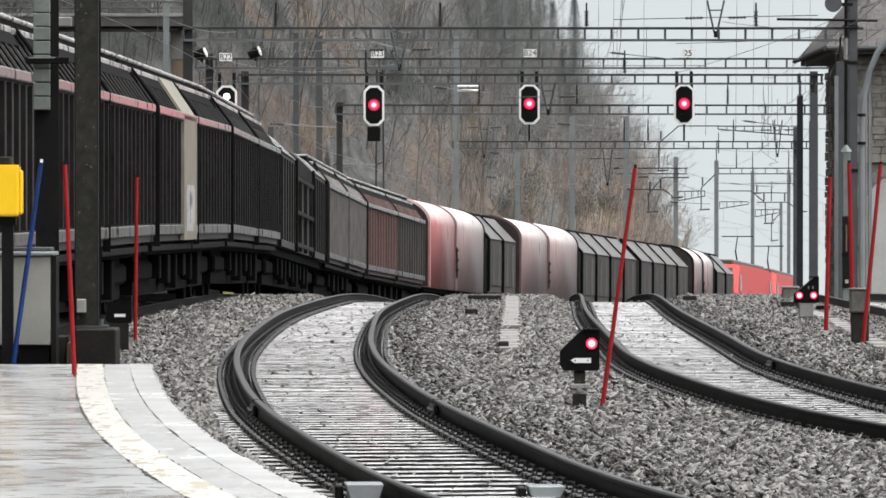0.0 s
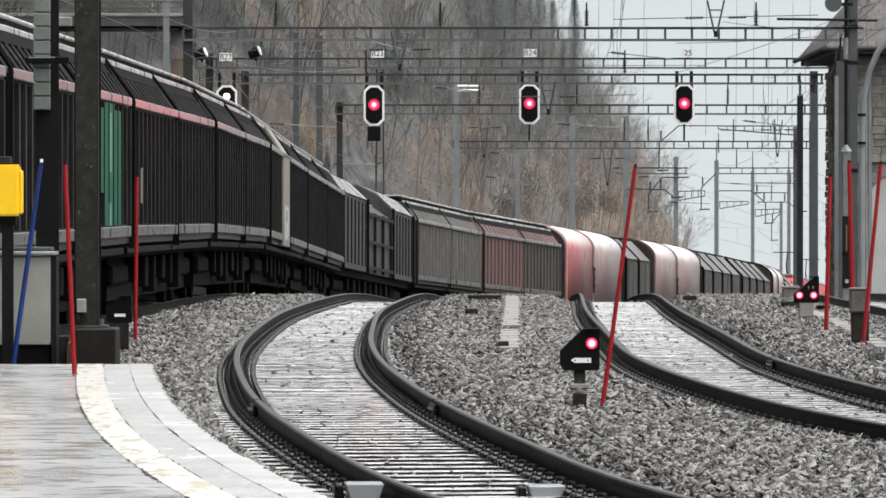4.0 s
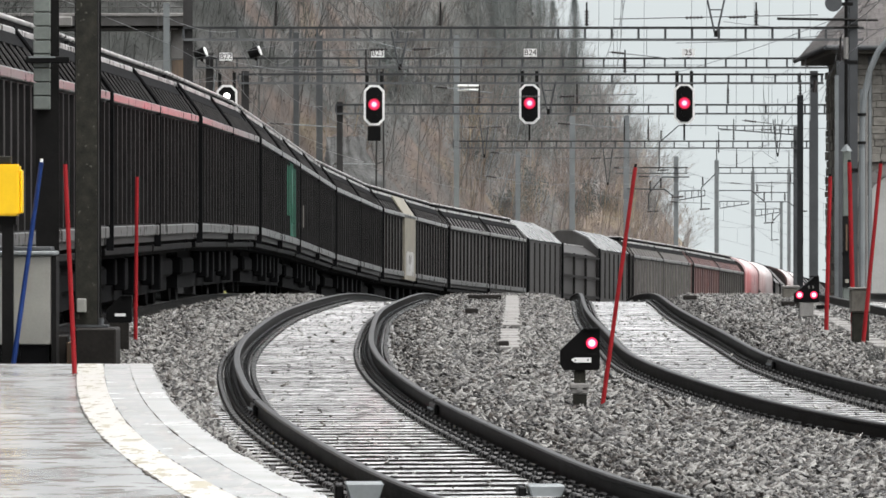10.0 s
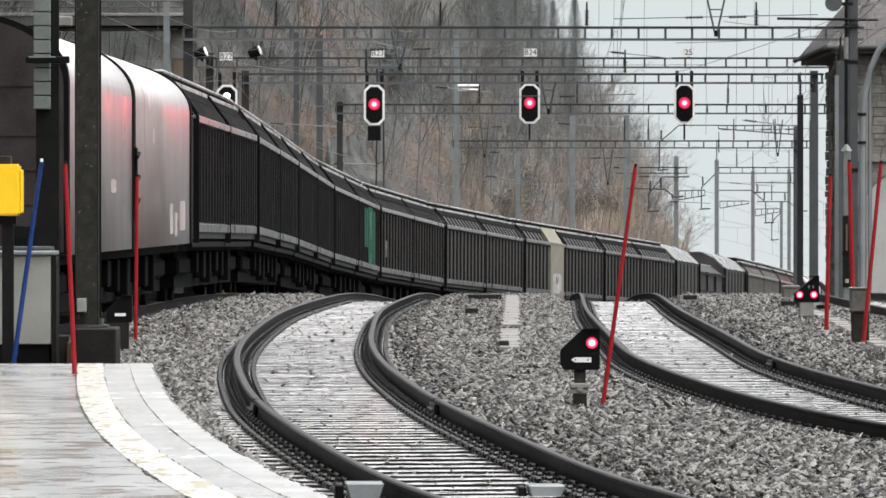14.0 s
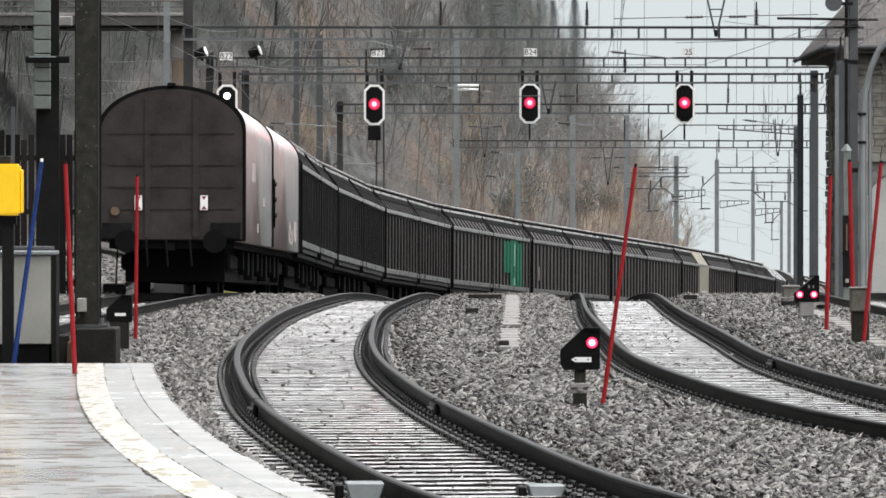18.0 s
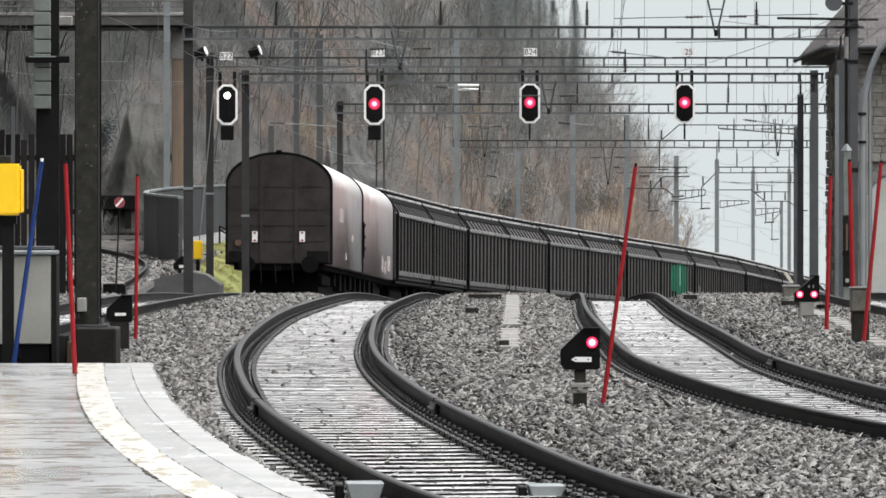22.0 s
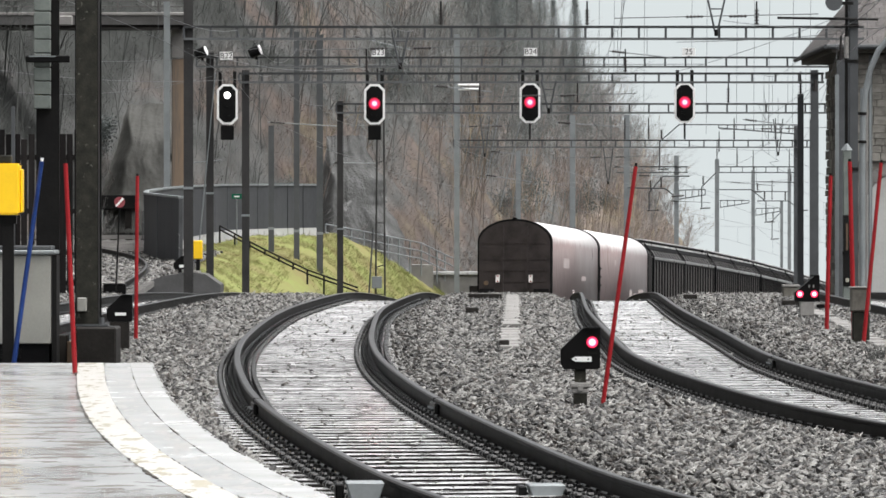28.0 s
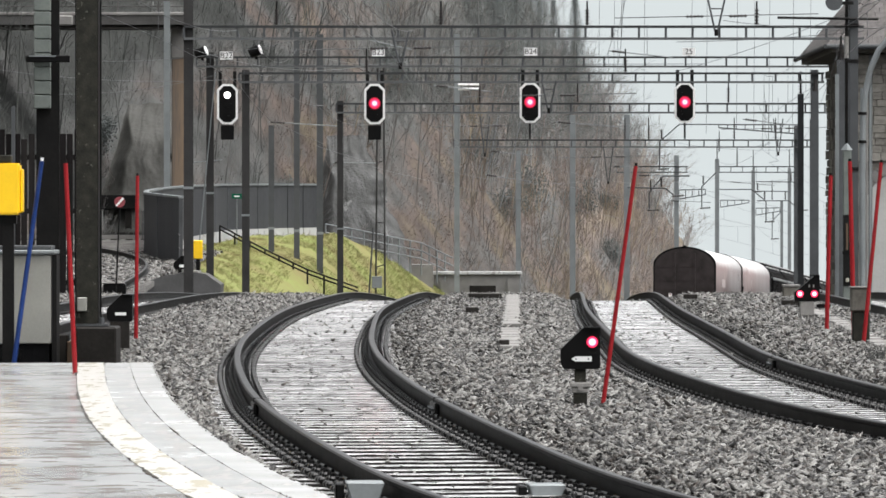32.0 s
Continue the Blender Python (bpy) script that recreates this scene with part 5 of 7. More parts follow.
# ---------------------------------------------------------------- masts along the line
# distant masts in pale steel: haze put into their colour
PALE = "overhead line mast, pale with painted haze"
DARK = "grey steel overhead line mast"
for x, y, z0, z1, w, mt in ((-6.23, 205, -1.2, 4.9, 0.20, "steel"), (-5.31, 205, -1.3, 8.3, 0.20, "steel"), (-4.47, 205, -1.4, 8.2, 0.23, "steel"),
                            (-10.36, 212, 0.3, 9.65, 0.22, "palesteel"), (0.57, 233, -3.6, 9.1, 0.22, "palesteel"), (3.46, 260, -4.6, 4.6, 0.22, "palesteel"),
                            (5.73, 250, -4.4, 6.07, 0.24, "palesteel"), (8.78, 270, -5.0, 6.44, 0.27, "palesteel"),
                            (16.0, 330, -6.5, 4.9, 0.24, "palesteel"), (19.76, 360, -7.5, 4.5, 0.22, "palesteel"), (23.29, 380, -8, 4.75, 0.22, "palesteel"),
                            (10.44, 165, -1.6, 5.2, 0.17, "steel"), (8.80, 125, -0.3, 5.1, 0.18, "steel")):
    hm = h_mast(x, y, z0, z1, w, w, mt, PALE if mt == "palesteel" else DARK)
    if y == 205:
        part("clamp_band", boxed(-w / 2 - 0.01, w / 2 + 0.01, -w / 2 - 0.012, -w / 2 - 0.002, 2.1 - 0.1 * x - z0 - 1.6, 2.2 - 0.1 * x - z0 - 1.6), "palesteel", hm, "pale clamp band")
m3 = h_mast(7.88, 120, -0.3, 3.7, 0.18, 0.18, "steel", "thick dark grey steel mast with a narrow top")
part("top_tube", boxed(-0.06, 0.09, -0.05, 0.05, 4.0, 4.6), "steel", m3)
part("insulator", rodded((0.03, 0, 4.6), (0.03, 0, 4.85), 0.06, 0.04, n=10), "brown", m3)
m4 = h_mast(8.575, 118, -0.3, 7.5, 0.17, 0.2, "steel", "tall dark steel mast before the stone building")
part("side_pipe", rodded((-0.155, -0.06, 0.3), (-0.155, -0.06, 7.6), 0.035, n=8), "darksteel", m4)
for z in (2.9, 5.15, 5.9, 6.5):
    part("pipe_clamp", boxed(-0.20, 0.09, -0.115, -0.102, z, z + 0.07), "darksteel", m4)
part("pipe_sleeve", rodded((-0.155, -0.06, 5.25), (-0.155, -0.06, 5.7), 0.055, n=8), "concrete", m4)
part("arm", rodded((0.1, -0.13, 5.92), (-0.42, -0.13, 5.90), 0.025, n=6), "darksteel", m4)
part("arm", rodded((0.5, -0.13, 6.06), (-1.6, -0.13, 6.09), 0.03, n=6), "darksteel", m4)

gp = h_mast(8.19, 117.5, -0.3, 4.6, 0.08, 0.1, "palesteel", "slim galvanised post beside the stone building")
cp = empty("cabinet_post", (8.36, 117, 0.0))
tagged(cp, "grey-green concrete post with a pointed pale cap and dark box", "post")
part("post", boxed(-0.075, 0.085, -0.08, 0.08, -0.3, 3.02, 0.01), "sleeve", cp)
part("cap", rodded((0, 0, 3.02), (0, 0, 3.16), 0.125, 0.02, n=4), "palesteel", cp)
part("dark_box", boxed(-0.085, 0.075, -0.12, -0.082, 0.2, 1.68, 0.01), "darksteel", cp)
part("slot", boxed(-0.02, 0.015, -0.126, -0.121, 0.95, 1.5), "rust", cp)
part("cross_strap", boxed(-0.10, 0.10, -0.135, -0.127, 0.86, 0.93), "black", cp)
part("yellow_plate", boxed(-0.03, 0.035, -0.15, -0.127, 0.29, 0.37), "yellowline", cp, "small faded yellow plate")
dp = empty("conduit", (8.66, 116.9, 0.0))
tagged(dp, "pale vertical cable conduits before the gateway", "conduit")
for k, (dx, r, mt) in enumerate(((0.0, 0.035, "palesteel"), (0.10, 0.028, "concrete"), (0.17, 0.022, "palesteel"))):
    part("pipe", rodded((dx, 0.02 * k, -0.3), (dx, 0.02 * k, 4.3), r, n=8), mt, dp)
part("cable_loop", rodded((-0.05, -0.06, 1.05), (0.03, -0.06, 0.2), 0.02, n=6), "black", dp)

# lamp with a curved tubular arm
al = empty("station_lamp", (7.42, 100, -0.1))
tagged(al, "pale tubular lamp mast bending over at the top", "street lamp")
bm = bmesh.new()
pts = [(0, 0, 0), (0.0, 0, 3.0), (0.01, 0, 3.55), (0.05, 0, 3.95), (0.14, 0, 4.35), (0.28, 0, 4.68), (0.5, 0, 4.95), (0.85, 0, 5.1), (1.3, 0, 5.12)]
for a, b in zip(pts[:-1], pts[1:]):
    rod(bm, a, b, 0.055, n=10)
part("tube", bm, "palesteel", al)
for z in (3.05, 3.55):
    part("band", rodded((0.0, 0, z), (0.0, 0, z + 0.05), 0.075, n=10), "darksteel", al)
part("lamp_head", boxed(1.25, 1.75, -0.12, 0.12, 5.02, 5.14, 0.03), "palesteel", al)
sp = empty("loudspeaker", (8.12, 117.6, 6.1))
tagged(sp, "round dark station loudspeaker on the mast", "loudspeaker")
part("body", rodded((0, 0.1, 0), (0, -0.18, 0), 0.12, 0.17, n=18), "darksteel", sp)
part("rim", rodded((0, -0.181, 0), (0, -0.2, 0), 0.18, n=18), "steel", sp)
part("bracket", boxed(0.1, 0.42, 0.0, 0.06, -0.05, 0.02), "darksteel", sp)

# lattice mast
lm = empty("lattice_mast", (-2.3, 190, -3.0))
tagged(lm, "narrow dark lattice mast with ladder rungs", "mast", group="overhead line masts")
for x0, x1 in ((0.02, 0.10), (0.36, 0.30)):
    part("leg", rodded((x0, 0, 0.0), (x1, 0, 9.6), 0.034, n=6), "darkmast", lm)
for z, dz in ((1.3, 0.0), (2.0, 0.0), (2.9, 0.1), (4.4, 0.0), (6.4, 0.1), (8.4, 0.0), (9.5, 0.0)):
    f = z / 9.6
    part("rung", rodded((0.02 + 0.08 * f, 0, z), (0.36 - 0.06 * f, 0, z + dz), 0.018, n=5), "darkmast", lm)
part("base_box", boxed(-0.1, 0.25, -0.2, -0.06, 2.2, 2.6, 0.01), "palesteel", lm)
part("frame", rodded((-0.25, -0.1, 1.0), (-0.05, -0.1, 4.2), 0.03, n=5), "steel", lm)

pm = empty("point_motor", (-7.42, 128, -0.35))
tagged(pm, "low black point motor with a wet lid beside the rails", "point motor")
part("body", boxed(-0.27, 0.24, -0.2, 0.2, 0.0, 0.46, 0.02), "black", pm)
part("lid", boxed(-0.29, 0.20, -0.22, 0.22, 0.463, 0.50, 0.012), "concrete", pm)
part("rod", rodded((0.24, 0, 0.12), (1.6, 0, 0.10), 0.025, n=6), "rail", pm)
y2 = empty("yellow_phone_box", (-6.94, 160, -0.5))
tagged(y2, "small yellow line telephone box on a post", "telephone box")
part("box", boxed(-0.13, 0.13, -0.1, 0.1, 0.92, 1.45, 0.02), "yellow", y2)
part("post", boxed(-0.05, 0.05, -0.04, 0.04, -0.5, 0.918), "darksteel", y2)
gs = empty("green_sign", (-7.5, 205.5, 2.0))
tagged(gs, "small green sign on the noise barrier", "sign")
part("plate", boxed(-0.18, 0.18, -0.03, 0.0, 0.25, 0.43), "green", gs)
part("bar", boxed(-0.1, 0.1, -0.035, -0.031, 0.31, 0.36), "white", gs)
part("post", rodded((0, 0.02, -2.2), (0, 0.02, 0.44), 0.02, n=6), "palesteel", gs)
by = empty("stay_rod", (-7.55, 172, -0.6))
tagged(by, "slanting pale stay rod of the gantry mast", "stay")
part("rod", rodded((0, 0, 0), (0.62, 0, 6.6), 0.022, n=6), "palesteel", by)
part("anchor", boxed(-0.12, 0.12, -0.1, 0.1, -0.7, 0.22, 0.01), "concrete", by)


# ---------------------------------------------------------------- stone building
bd = empty("station_building", (11.37, 155, -0.85))
tagged(bd, "old rubble-stone railway building with a steep tiled hip roof", "building")
part("wall", boxed(0.03, 9.0, 0.03, 12.0, 0.0, 6.95), "masonry", bd)
part("eave_board", boxed(-0.75, 9.8, -0.75, 12.5, 6.96, 7.10), "dirtyconcrete", bd)
EZ = 7.11
roofv = [(-0.85, -0.85, EZ), (9.9, -0.85, EZ), (9.9, 12.6, EZ), (-0.85, 12.6, EZ), (4.5, 4.4, EZ + 6.4), (4.5, 7.2, EZ + 6.4)]
polymesh("roof", roofv, [(0, 1, 4), (1, 2, 5, 4), (2, 3, 5), (3, 0, 4, 5), (0, 3, 2, 1)], "tile", bd)
part("gutter", rodded((-0.9, -0.92, EZ), (9.9, -0.92, EZ), 0.07, n=8), "steel", bd)
part("gutter", rodded((-0.92, -0.9, EZ), (-0.92, 12.6, EZ), 0.07, n=8), "steel", bd)
part("downpipe", rodded((0.35, -0.08, 0.0), (0.35, -0.08, 6.9), 0.05, n=8), "palesteel", bd)
# arched gateway
bm = bmesh.new()
ar = [(0.22, 0.0)] + [(1.5 - 1.28 * math.cos(math.pi * k / 14), 2.75 + 1.02 * math.sin(math.pi * k / 14)) for k in range(15)] + [(2.78, 0.0)]
extrude_y(bm, ar, -0.06, 0.02)
g = part("gateway", bm, "plaster", bd, "pale arched gateway")
for k in range(14):
    bm = bmesh.new()
    a0, a1 = math.pi * k / 14, math.pi * (k + 1) / 14
    q = [(1.5 - r * math.cos(a), 2.75 + r * 0.8 * math.sin(a)) for r, a in ((1.30, a0 + 0.01), (1.62, a0 + 0.01), (1.62, a1 - 0.01), (1.30, a1 - 0.01))]
    vs = [[bm.verts.new((x, y, z)) for x, z in q] for y in (-0.09, 0.0)]
    for i in range(4):
        bm.faces.new((vs[0][i], vs[0][(i + 1) % 4], vs[1][(i + 1) % 4], vs[1][i]))
    bm.faces.new(vs[0])
    part("arch_stone", bm, "concrete", bd)
for x, z in ((1.05, 4.85), (1.4, 3.65), (1.75, 4.9)):
    q = part("insulator_bracket", rodded((x, -0.02, z), (x - 0.28, -0.3, z + 0.02), 0.025, n=6), "darksteel", bd)
    part("insulator", rodded((x - 0.2, -0.24, z + 0.02), (x - 0.02, -0.28, z + 0.05), 0.055, n=10), "brown", q)
# masonry stones
st0 = obj("stone", boxed(-0.5, 0.5, -0.5, 0.5, -0.5, 0.5, 0.06), "masonry")
rng = random.Random(3)
z = 0.05
while z < 6.8:
    hgt = rng.uniform(0.15, 0.26)
    x = -0.02
    while x < 2.3:
        wd = rng.uniform(0.2, 0.5)
        inside = abs(x + wd / 2 - 1.5) < 1.55 and z < 3.9
        if not inside:
            share("stone", st0, Matrix.Translation((x + wd / 2, 0.0, z + hgt / 2)) @ Matrix.Diagonal((wd - 0.012, 0.11 + rng.uniform(0, 0.05), hgt - 0.012, 1)), bd)
        x += wd
    y = 0.1
    z += hgt
bpy.data.objects.remove(st0)
bm = bmesh.new()
z = 0.05
while z < 6.75:
    hgt = rng.uniform(0.15, 0.28)
    y = 0.06
    while y < 11.9:
        wd = rng.uniform(0.35, 0.9)
        box(bm, -0.03 - rng.uniform(0, 0.05), 0.028, y, min(y + wd, 11.98) - 0.02, z, z + hgt - 0.02)
        y += wd
    z += hgt
tagged(part("side_stones", bm, "masonryside", bd), kind="stuff")
for r in range(30):
    f = r / 60
    y0, y1 = -0.85 + 5.25 * f + 0.03, 12.6 - 5.4 * f - 0.03
    x, z = -0.85 + 5.35 * f, EZ + 6.4 * f
    bm = bmesh.new()
    extrude_y(bm, [(x, z + 0.01), (x - 0.03, z + 0.035), (x + 0.075, z + 0.155), (x + 0.1, z + 0.125)], y0, y1)
    part("tile_course", bm, "tile", bd)
# roof tiles on the two visible slopes
tl0 = obj("roof_tile", boxed(-0.5, 0.5, -0.5, 0.5, 0.0, 1.0), "tile")
nrm = Vector((0, -6.4, 5.25)).normalized()
up = Vector((0, 5.25, 6.4)).normalized()
for r in range(16):
    for c in range(15):
        p = Vector((-0.85, -0.85, EZ)) + up * (r * 0.17 + 0.1) + Vector((c * 0.24 + (r % 2) * 0.12, 0, 0))
        if p.x < -0.85 + (p.y + 0.85) * (5.35 / 5.25) + 0.05:
            continue
        m = Matrix((Vector((1, 0, 0)), up, nrm)).transposed().to_4x4()
        m.translation = p
        share("roof_tile", tl0, m @ Matrix.Rotation(radians(3), 4, "X") @ Matrix.Diagonal((0.225, 0.2, 0.04, 1)), bd)
bpy.data.objects.remove(tl0)
# hip ridge caps
for k in range(12):
    a = Vector((-0.85, -0.85, EZ)).lerp(Vector((4.5, 4.4, EZ + 6.4)), k * 0.03)
    b = Vector((-0.85, -0.85, EZ)).lerp(Vector((4.5, 4.4, EZ + 6.4)), k * 0.03 + 0.032)
    part("ridge_cap", rodded(a, b, 0.09, 0.075, n=8), "tile", bd)


# ---------------------------------------------------------------- things in the ballast
cd = empty("cable_duct")
tagged(cd, "pale concrete cable duct lids between the tracks", "cable duct", group="cable ducts")
for k in range(44):
    y = 66 + k * 0.95
    if 9 <= k <= 11:
        continue
    x = 0.78 + (y - 66) * 0.0135 + 0.02 * math.sin(k * 2.3)
    z = float(HUMP(y)) + lift(x, y) - 0.005
    part("lid", boxed(x - 0.12, x + 0.12, y, y + 0.94, z - 0.1, z + 0.012 + 0.004 * (k % 3), 0.008), "concrete", cd)
cd = empty("cable_duct")
tagged(cd, "pale concrete cable duct lids beside the outer track", "cable duct", group="cable ducts")
for k in range(44):
    y = 60 + k * 0.95
    x = 5.05 + (y - 60) * 0.0285
    if y < 66 or y > 92 or k % 7 == 4:
        continue
    z = float(HUMP(y)) - 0.022 + 0.008 * (k % 3)
    part("lid", boxed(x - 0.12, x + 0.10, y, y + 0.93, z - 0.1, z + 0.01, 0.008), "concrete", cd)
for x, y, w in ((0.78, 105, 0.62), (0.45, 88, 0.2), (0.72, 66.5, 0.12), (5.9, 96, 0.3), (4.55, 104, 0.25)):
    b = empty("dark_plank", (x, y, float(HUMP(y)) - 0.02))
    tagged(b, "dark wet sleeper offcut lying on the ballast", "timber", group="timbers in the ballast")
    part("plank", boxed(-w / 2, w / 2, -0.12, 0.12, 0.0, 0.08, 0.01), "darkconcrete", b)
wd = empty("dry_weed", (4.76, 62.0, 0.06))
tagged(wd, "dark dry weed tuft growing out of the ballast", "weed")
rng = random.Random(77)
bm = bmesh.new()
for k in range(70):
    a, ln = rng.uniform(0, math.tau), rng.uniform(0.08, 0.26)
    p = Vector((rng.gauss(0, 0.07), rng.gauss(0, 0.07), -0.05))
    q = p + Vector((math.cos(a) * ln * 0.5, math.sin(a) * ln * 0.5, ln))
    rod(bm, p, q, 0.0045, 0.002, n=3)
    for f in (0.5, 0.75, 0.95):
        c = p.lerp(q, f)
        rod(bm, c, c + Vector((rng.gauss(0, 0.03), rng.gauss(0, 0.03), rng.uniform(0.0, 0.04))), 0.004, 0.002, n=3)
part("stems", bm, "darktwig", wd)
b = empty("kilometre_stone", (6.65, 108, 0.1))
tagged(b, "small white-topped marker stone by the outer track", "marker stone")
part("stone", boxed(-0.16, 0.16, -0.1, 0.1, -0.2, 0.2, 0.02), "dirtyconcrete", b)
part("cap", boxed(-0.17, 0.17, -0.11, 0.11, 0.203, 0.25, 0.01), "concrete", b)
for x, y, z, rz in ((-0.507, 36.4, -0.093, 3), (0.69, 38.0, -0.185, 4)):
    b = empty("rail_sensor")
    b.matrix_basis = pose(x, y, z, 0, 0, rz)
    tagged(b, "pale grey trapezoid cover clamped beside the rail", "rail sensor", group="rail sensors")
    bm = bmesh.new()
    extrude_y(bm, [(-0.085, -0.06), (0.085, -0.06), (0.125, 0.07), (-0.125, 0.07)], -0.16, 0.16)
    bmesh.ops.bevel(bm, geom=bm.edges[:], offset=0.008, segments=1, affect="EDGES")
    part("cover", bm, "palesteel", b)
    part("side_bracket", boxed(-0.19, -0.135, -0.12, 0.12, -0.08, 0.06, 0.01), "black", b)
b = empty("dark_block", (2.56, 43, -0.10))
tagged(b, "small black pyramid-shaped block lying in the ballast", "block")
bm = bmesh.new()
rod(bm, (0, 0, -0.02), (0, 0, 0.09), 0.08, 0.015, n=4)
part("block", bm, "black", b)


# ---------------------------------------------------------------- train
ARCH = [(1.415 * math.cos(a), 3.29 + 0.90 * math.sin(a)) for a in [math.pi * k / 28 for k in range(29)]]


def underframe(w, half, bogie):
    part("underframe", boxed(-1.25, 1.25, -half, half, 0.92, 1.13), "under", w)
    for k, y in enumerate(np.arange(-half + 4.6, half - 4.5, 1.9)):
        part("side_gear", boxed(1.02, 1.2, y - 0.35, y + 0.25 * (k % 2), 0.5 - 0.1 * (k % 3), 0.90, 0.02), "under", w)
    # added dark box fills in the shade below the floor
    part("shade_box", boxed(-1.0, 1.0, -half + 1.0, half - 1.0, 0.24, 0.915), "under", w)
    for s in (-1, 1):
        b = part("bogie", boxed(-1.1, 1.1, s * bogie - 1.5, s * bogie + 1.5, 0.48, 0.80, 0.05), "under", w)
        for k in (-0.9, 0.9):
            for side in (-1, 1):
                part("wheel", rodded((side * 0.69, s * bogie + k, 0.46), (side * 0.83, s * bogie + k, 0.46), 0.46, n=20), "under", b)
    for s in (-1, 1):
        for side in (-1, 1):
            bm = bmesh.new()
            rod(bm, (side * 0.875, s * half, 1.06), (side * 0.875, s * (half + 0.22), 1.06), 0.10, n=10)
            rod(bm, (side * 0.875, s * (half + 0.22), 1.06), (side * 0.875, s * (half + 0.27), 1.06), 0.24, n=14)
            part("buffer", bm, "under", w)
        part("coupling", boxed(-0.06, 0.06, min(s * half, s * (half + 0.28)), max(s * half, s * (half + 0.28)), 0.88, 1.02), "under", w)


def hood_wagon(length, mats, label, endmat="endwall", rims=("under", "under", "under", "under")):
    """Covered wagon with two round-topped hoods."""
    half = length / 2 - 0.55
    w = empty("hooded_wagon")
    tagged(w, label, "goods wagon", group="wagons of the goods train")
    underframe(w, half, half - 2.6)
    arch = [(1.415, 1.10)] + ARCH + [(-1.415, 1.10)]
    for s in (-1, 1):
        bm = bmesh.new()
        extrude_y(bm, arch, min(s * (half - 0.06), s * (half + 0.095)), max(s * (half - 0.06), s * (half + 0.095)))
        e = part("end_wall", bm, endmat, w)
        for x in (-0.48, 0.48):
            part("end_post", boxed(x - 0.05, x + 0.05, s * (half + 0.096), s * (half + 0.13), 1.15, 4.0) if s > 0 else boxed(x - 0.05, x + 0.05, -half - 0.13, -half - 0.096, 1.15, 4.0), endmat, e)
        for z in (1.75, 2.2, 2.65, 3.3):
            part("end_rail", boxed(-1.25, 1.25, min(s * (half + 0.096), s * (half + 0.112)), max(s * (half + 0.096), s * (half + 0.112)), z - 0.03, z + 0.03), endmat, e)
    hood = [(1.455, 1.06)] + [(x * 1.028, 0.05 + z) for x, z in ARCH] + [(-1.455, 1.06)]
    for k, s in enumerate((-1, 1)):
        mid = -0.075 * half
        y0, y1 = (-half + 0.05, mid - 0.13) if s < 0 else (mid + 0.13, half - 0.05)
        bm = bmesh.new()
        extrude_y(bm, hood, y0, y1)
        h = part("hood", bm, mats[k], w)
        for p in h.data.polygons:
            p.use_smooth = abs(p.normal.y) < 0.5
        for q, yy in enumerate((y0 - 0.02, y1 + 0.02)):
            rim = [(x * 1.016, z * 1.006) for x, z in hood]
            bm = bmesh.new()
            extrude_y(bm, rim, yy - 0.11, yy + 0.11)
            part("hood_rim", bm, rims[2 * k + q], h)
    lt = part("latch", boxed(1.465, 1.52, mid - 0.08, mid + 0.08, 1.5, 2.6, 0.02), "under", w)
    for z in (1.75, 2.1, 2.45):
        part("latch_handle", rodded((1.53, mid - 0.16, z), (1.53, mid + 0.18, z + 0.06), 0.03, n=6), "solebar", lt)
    return w, half


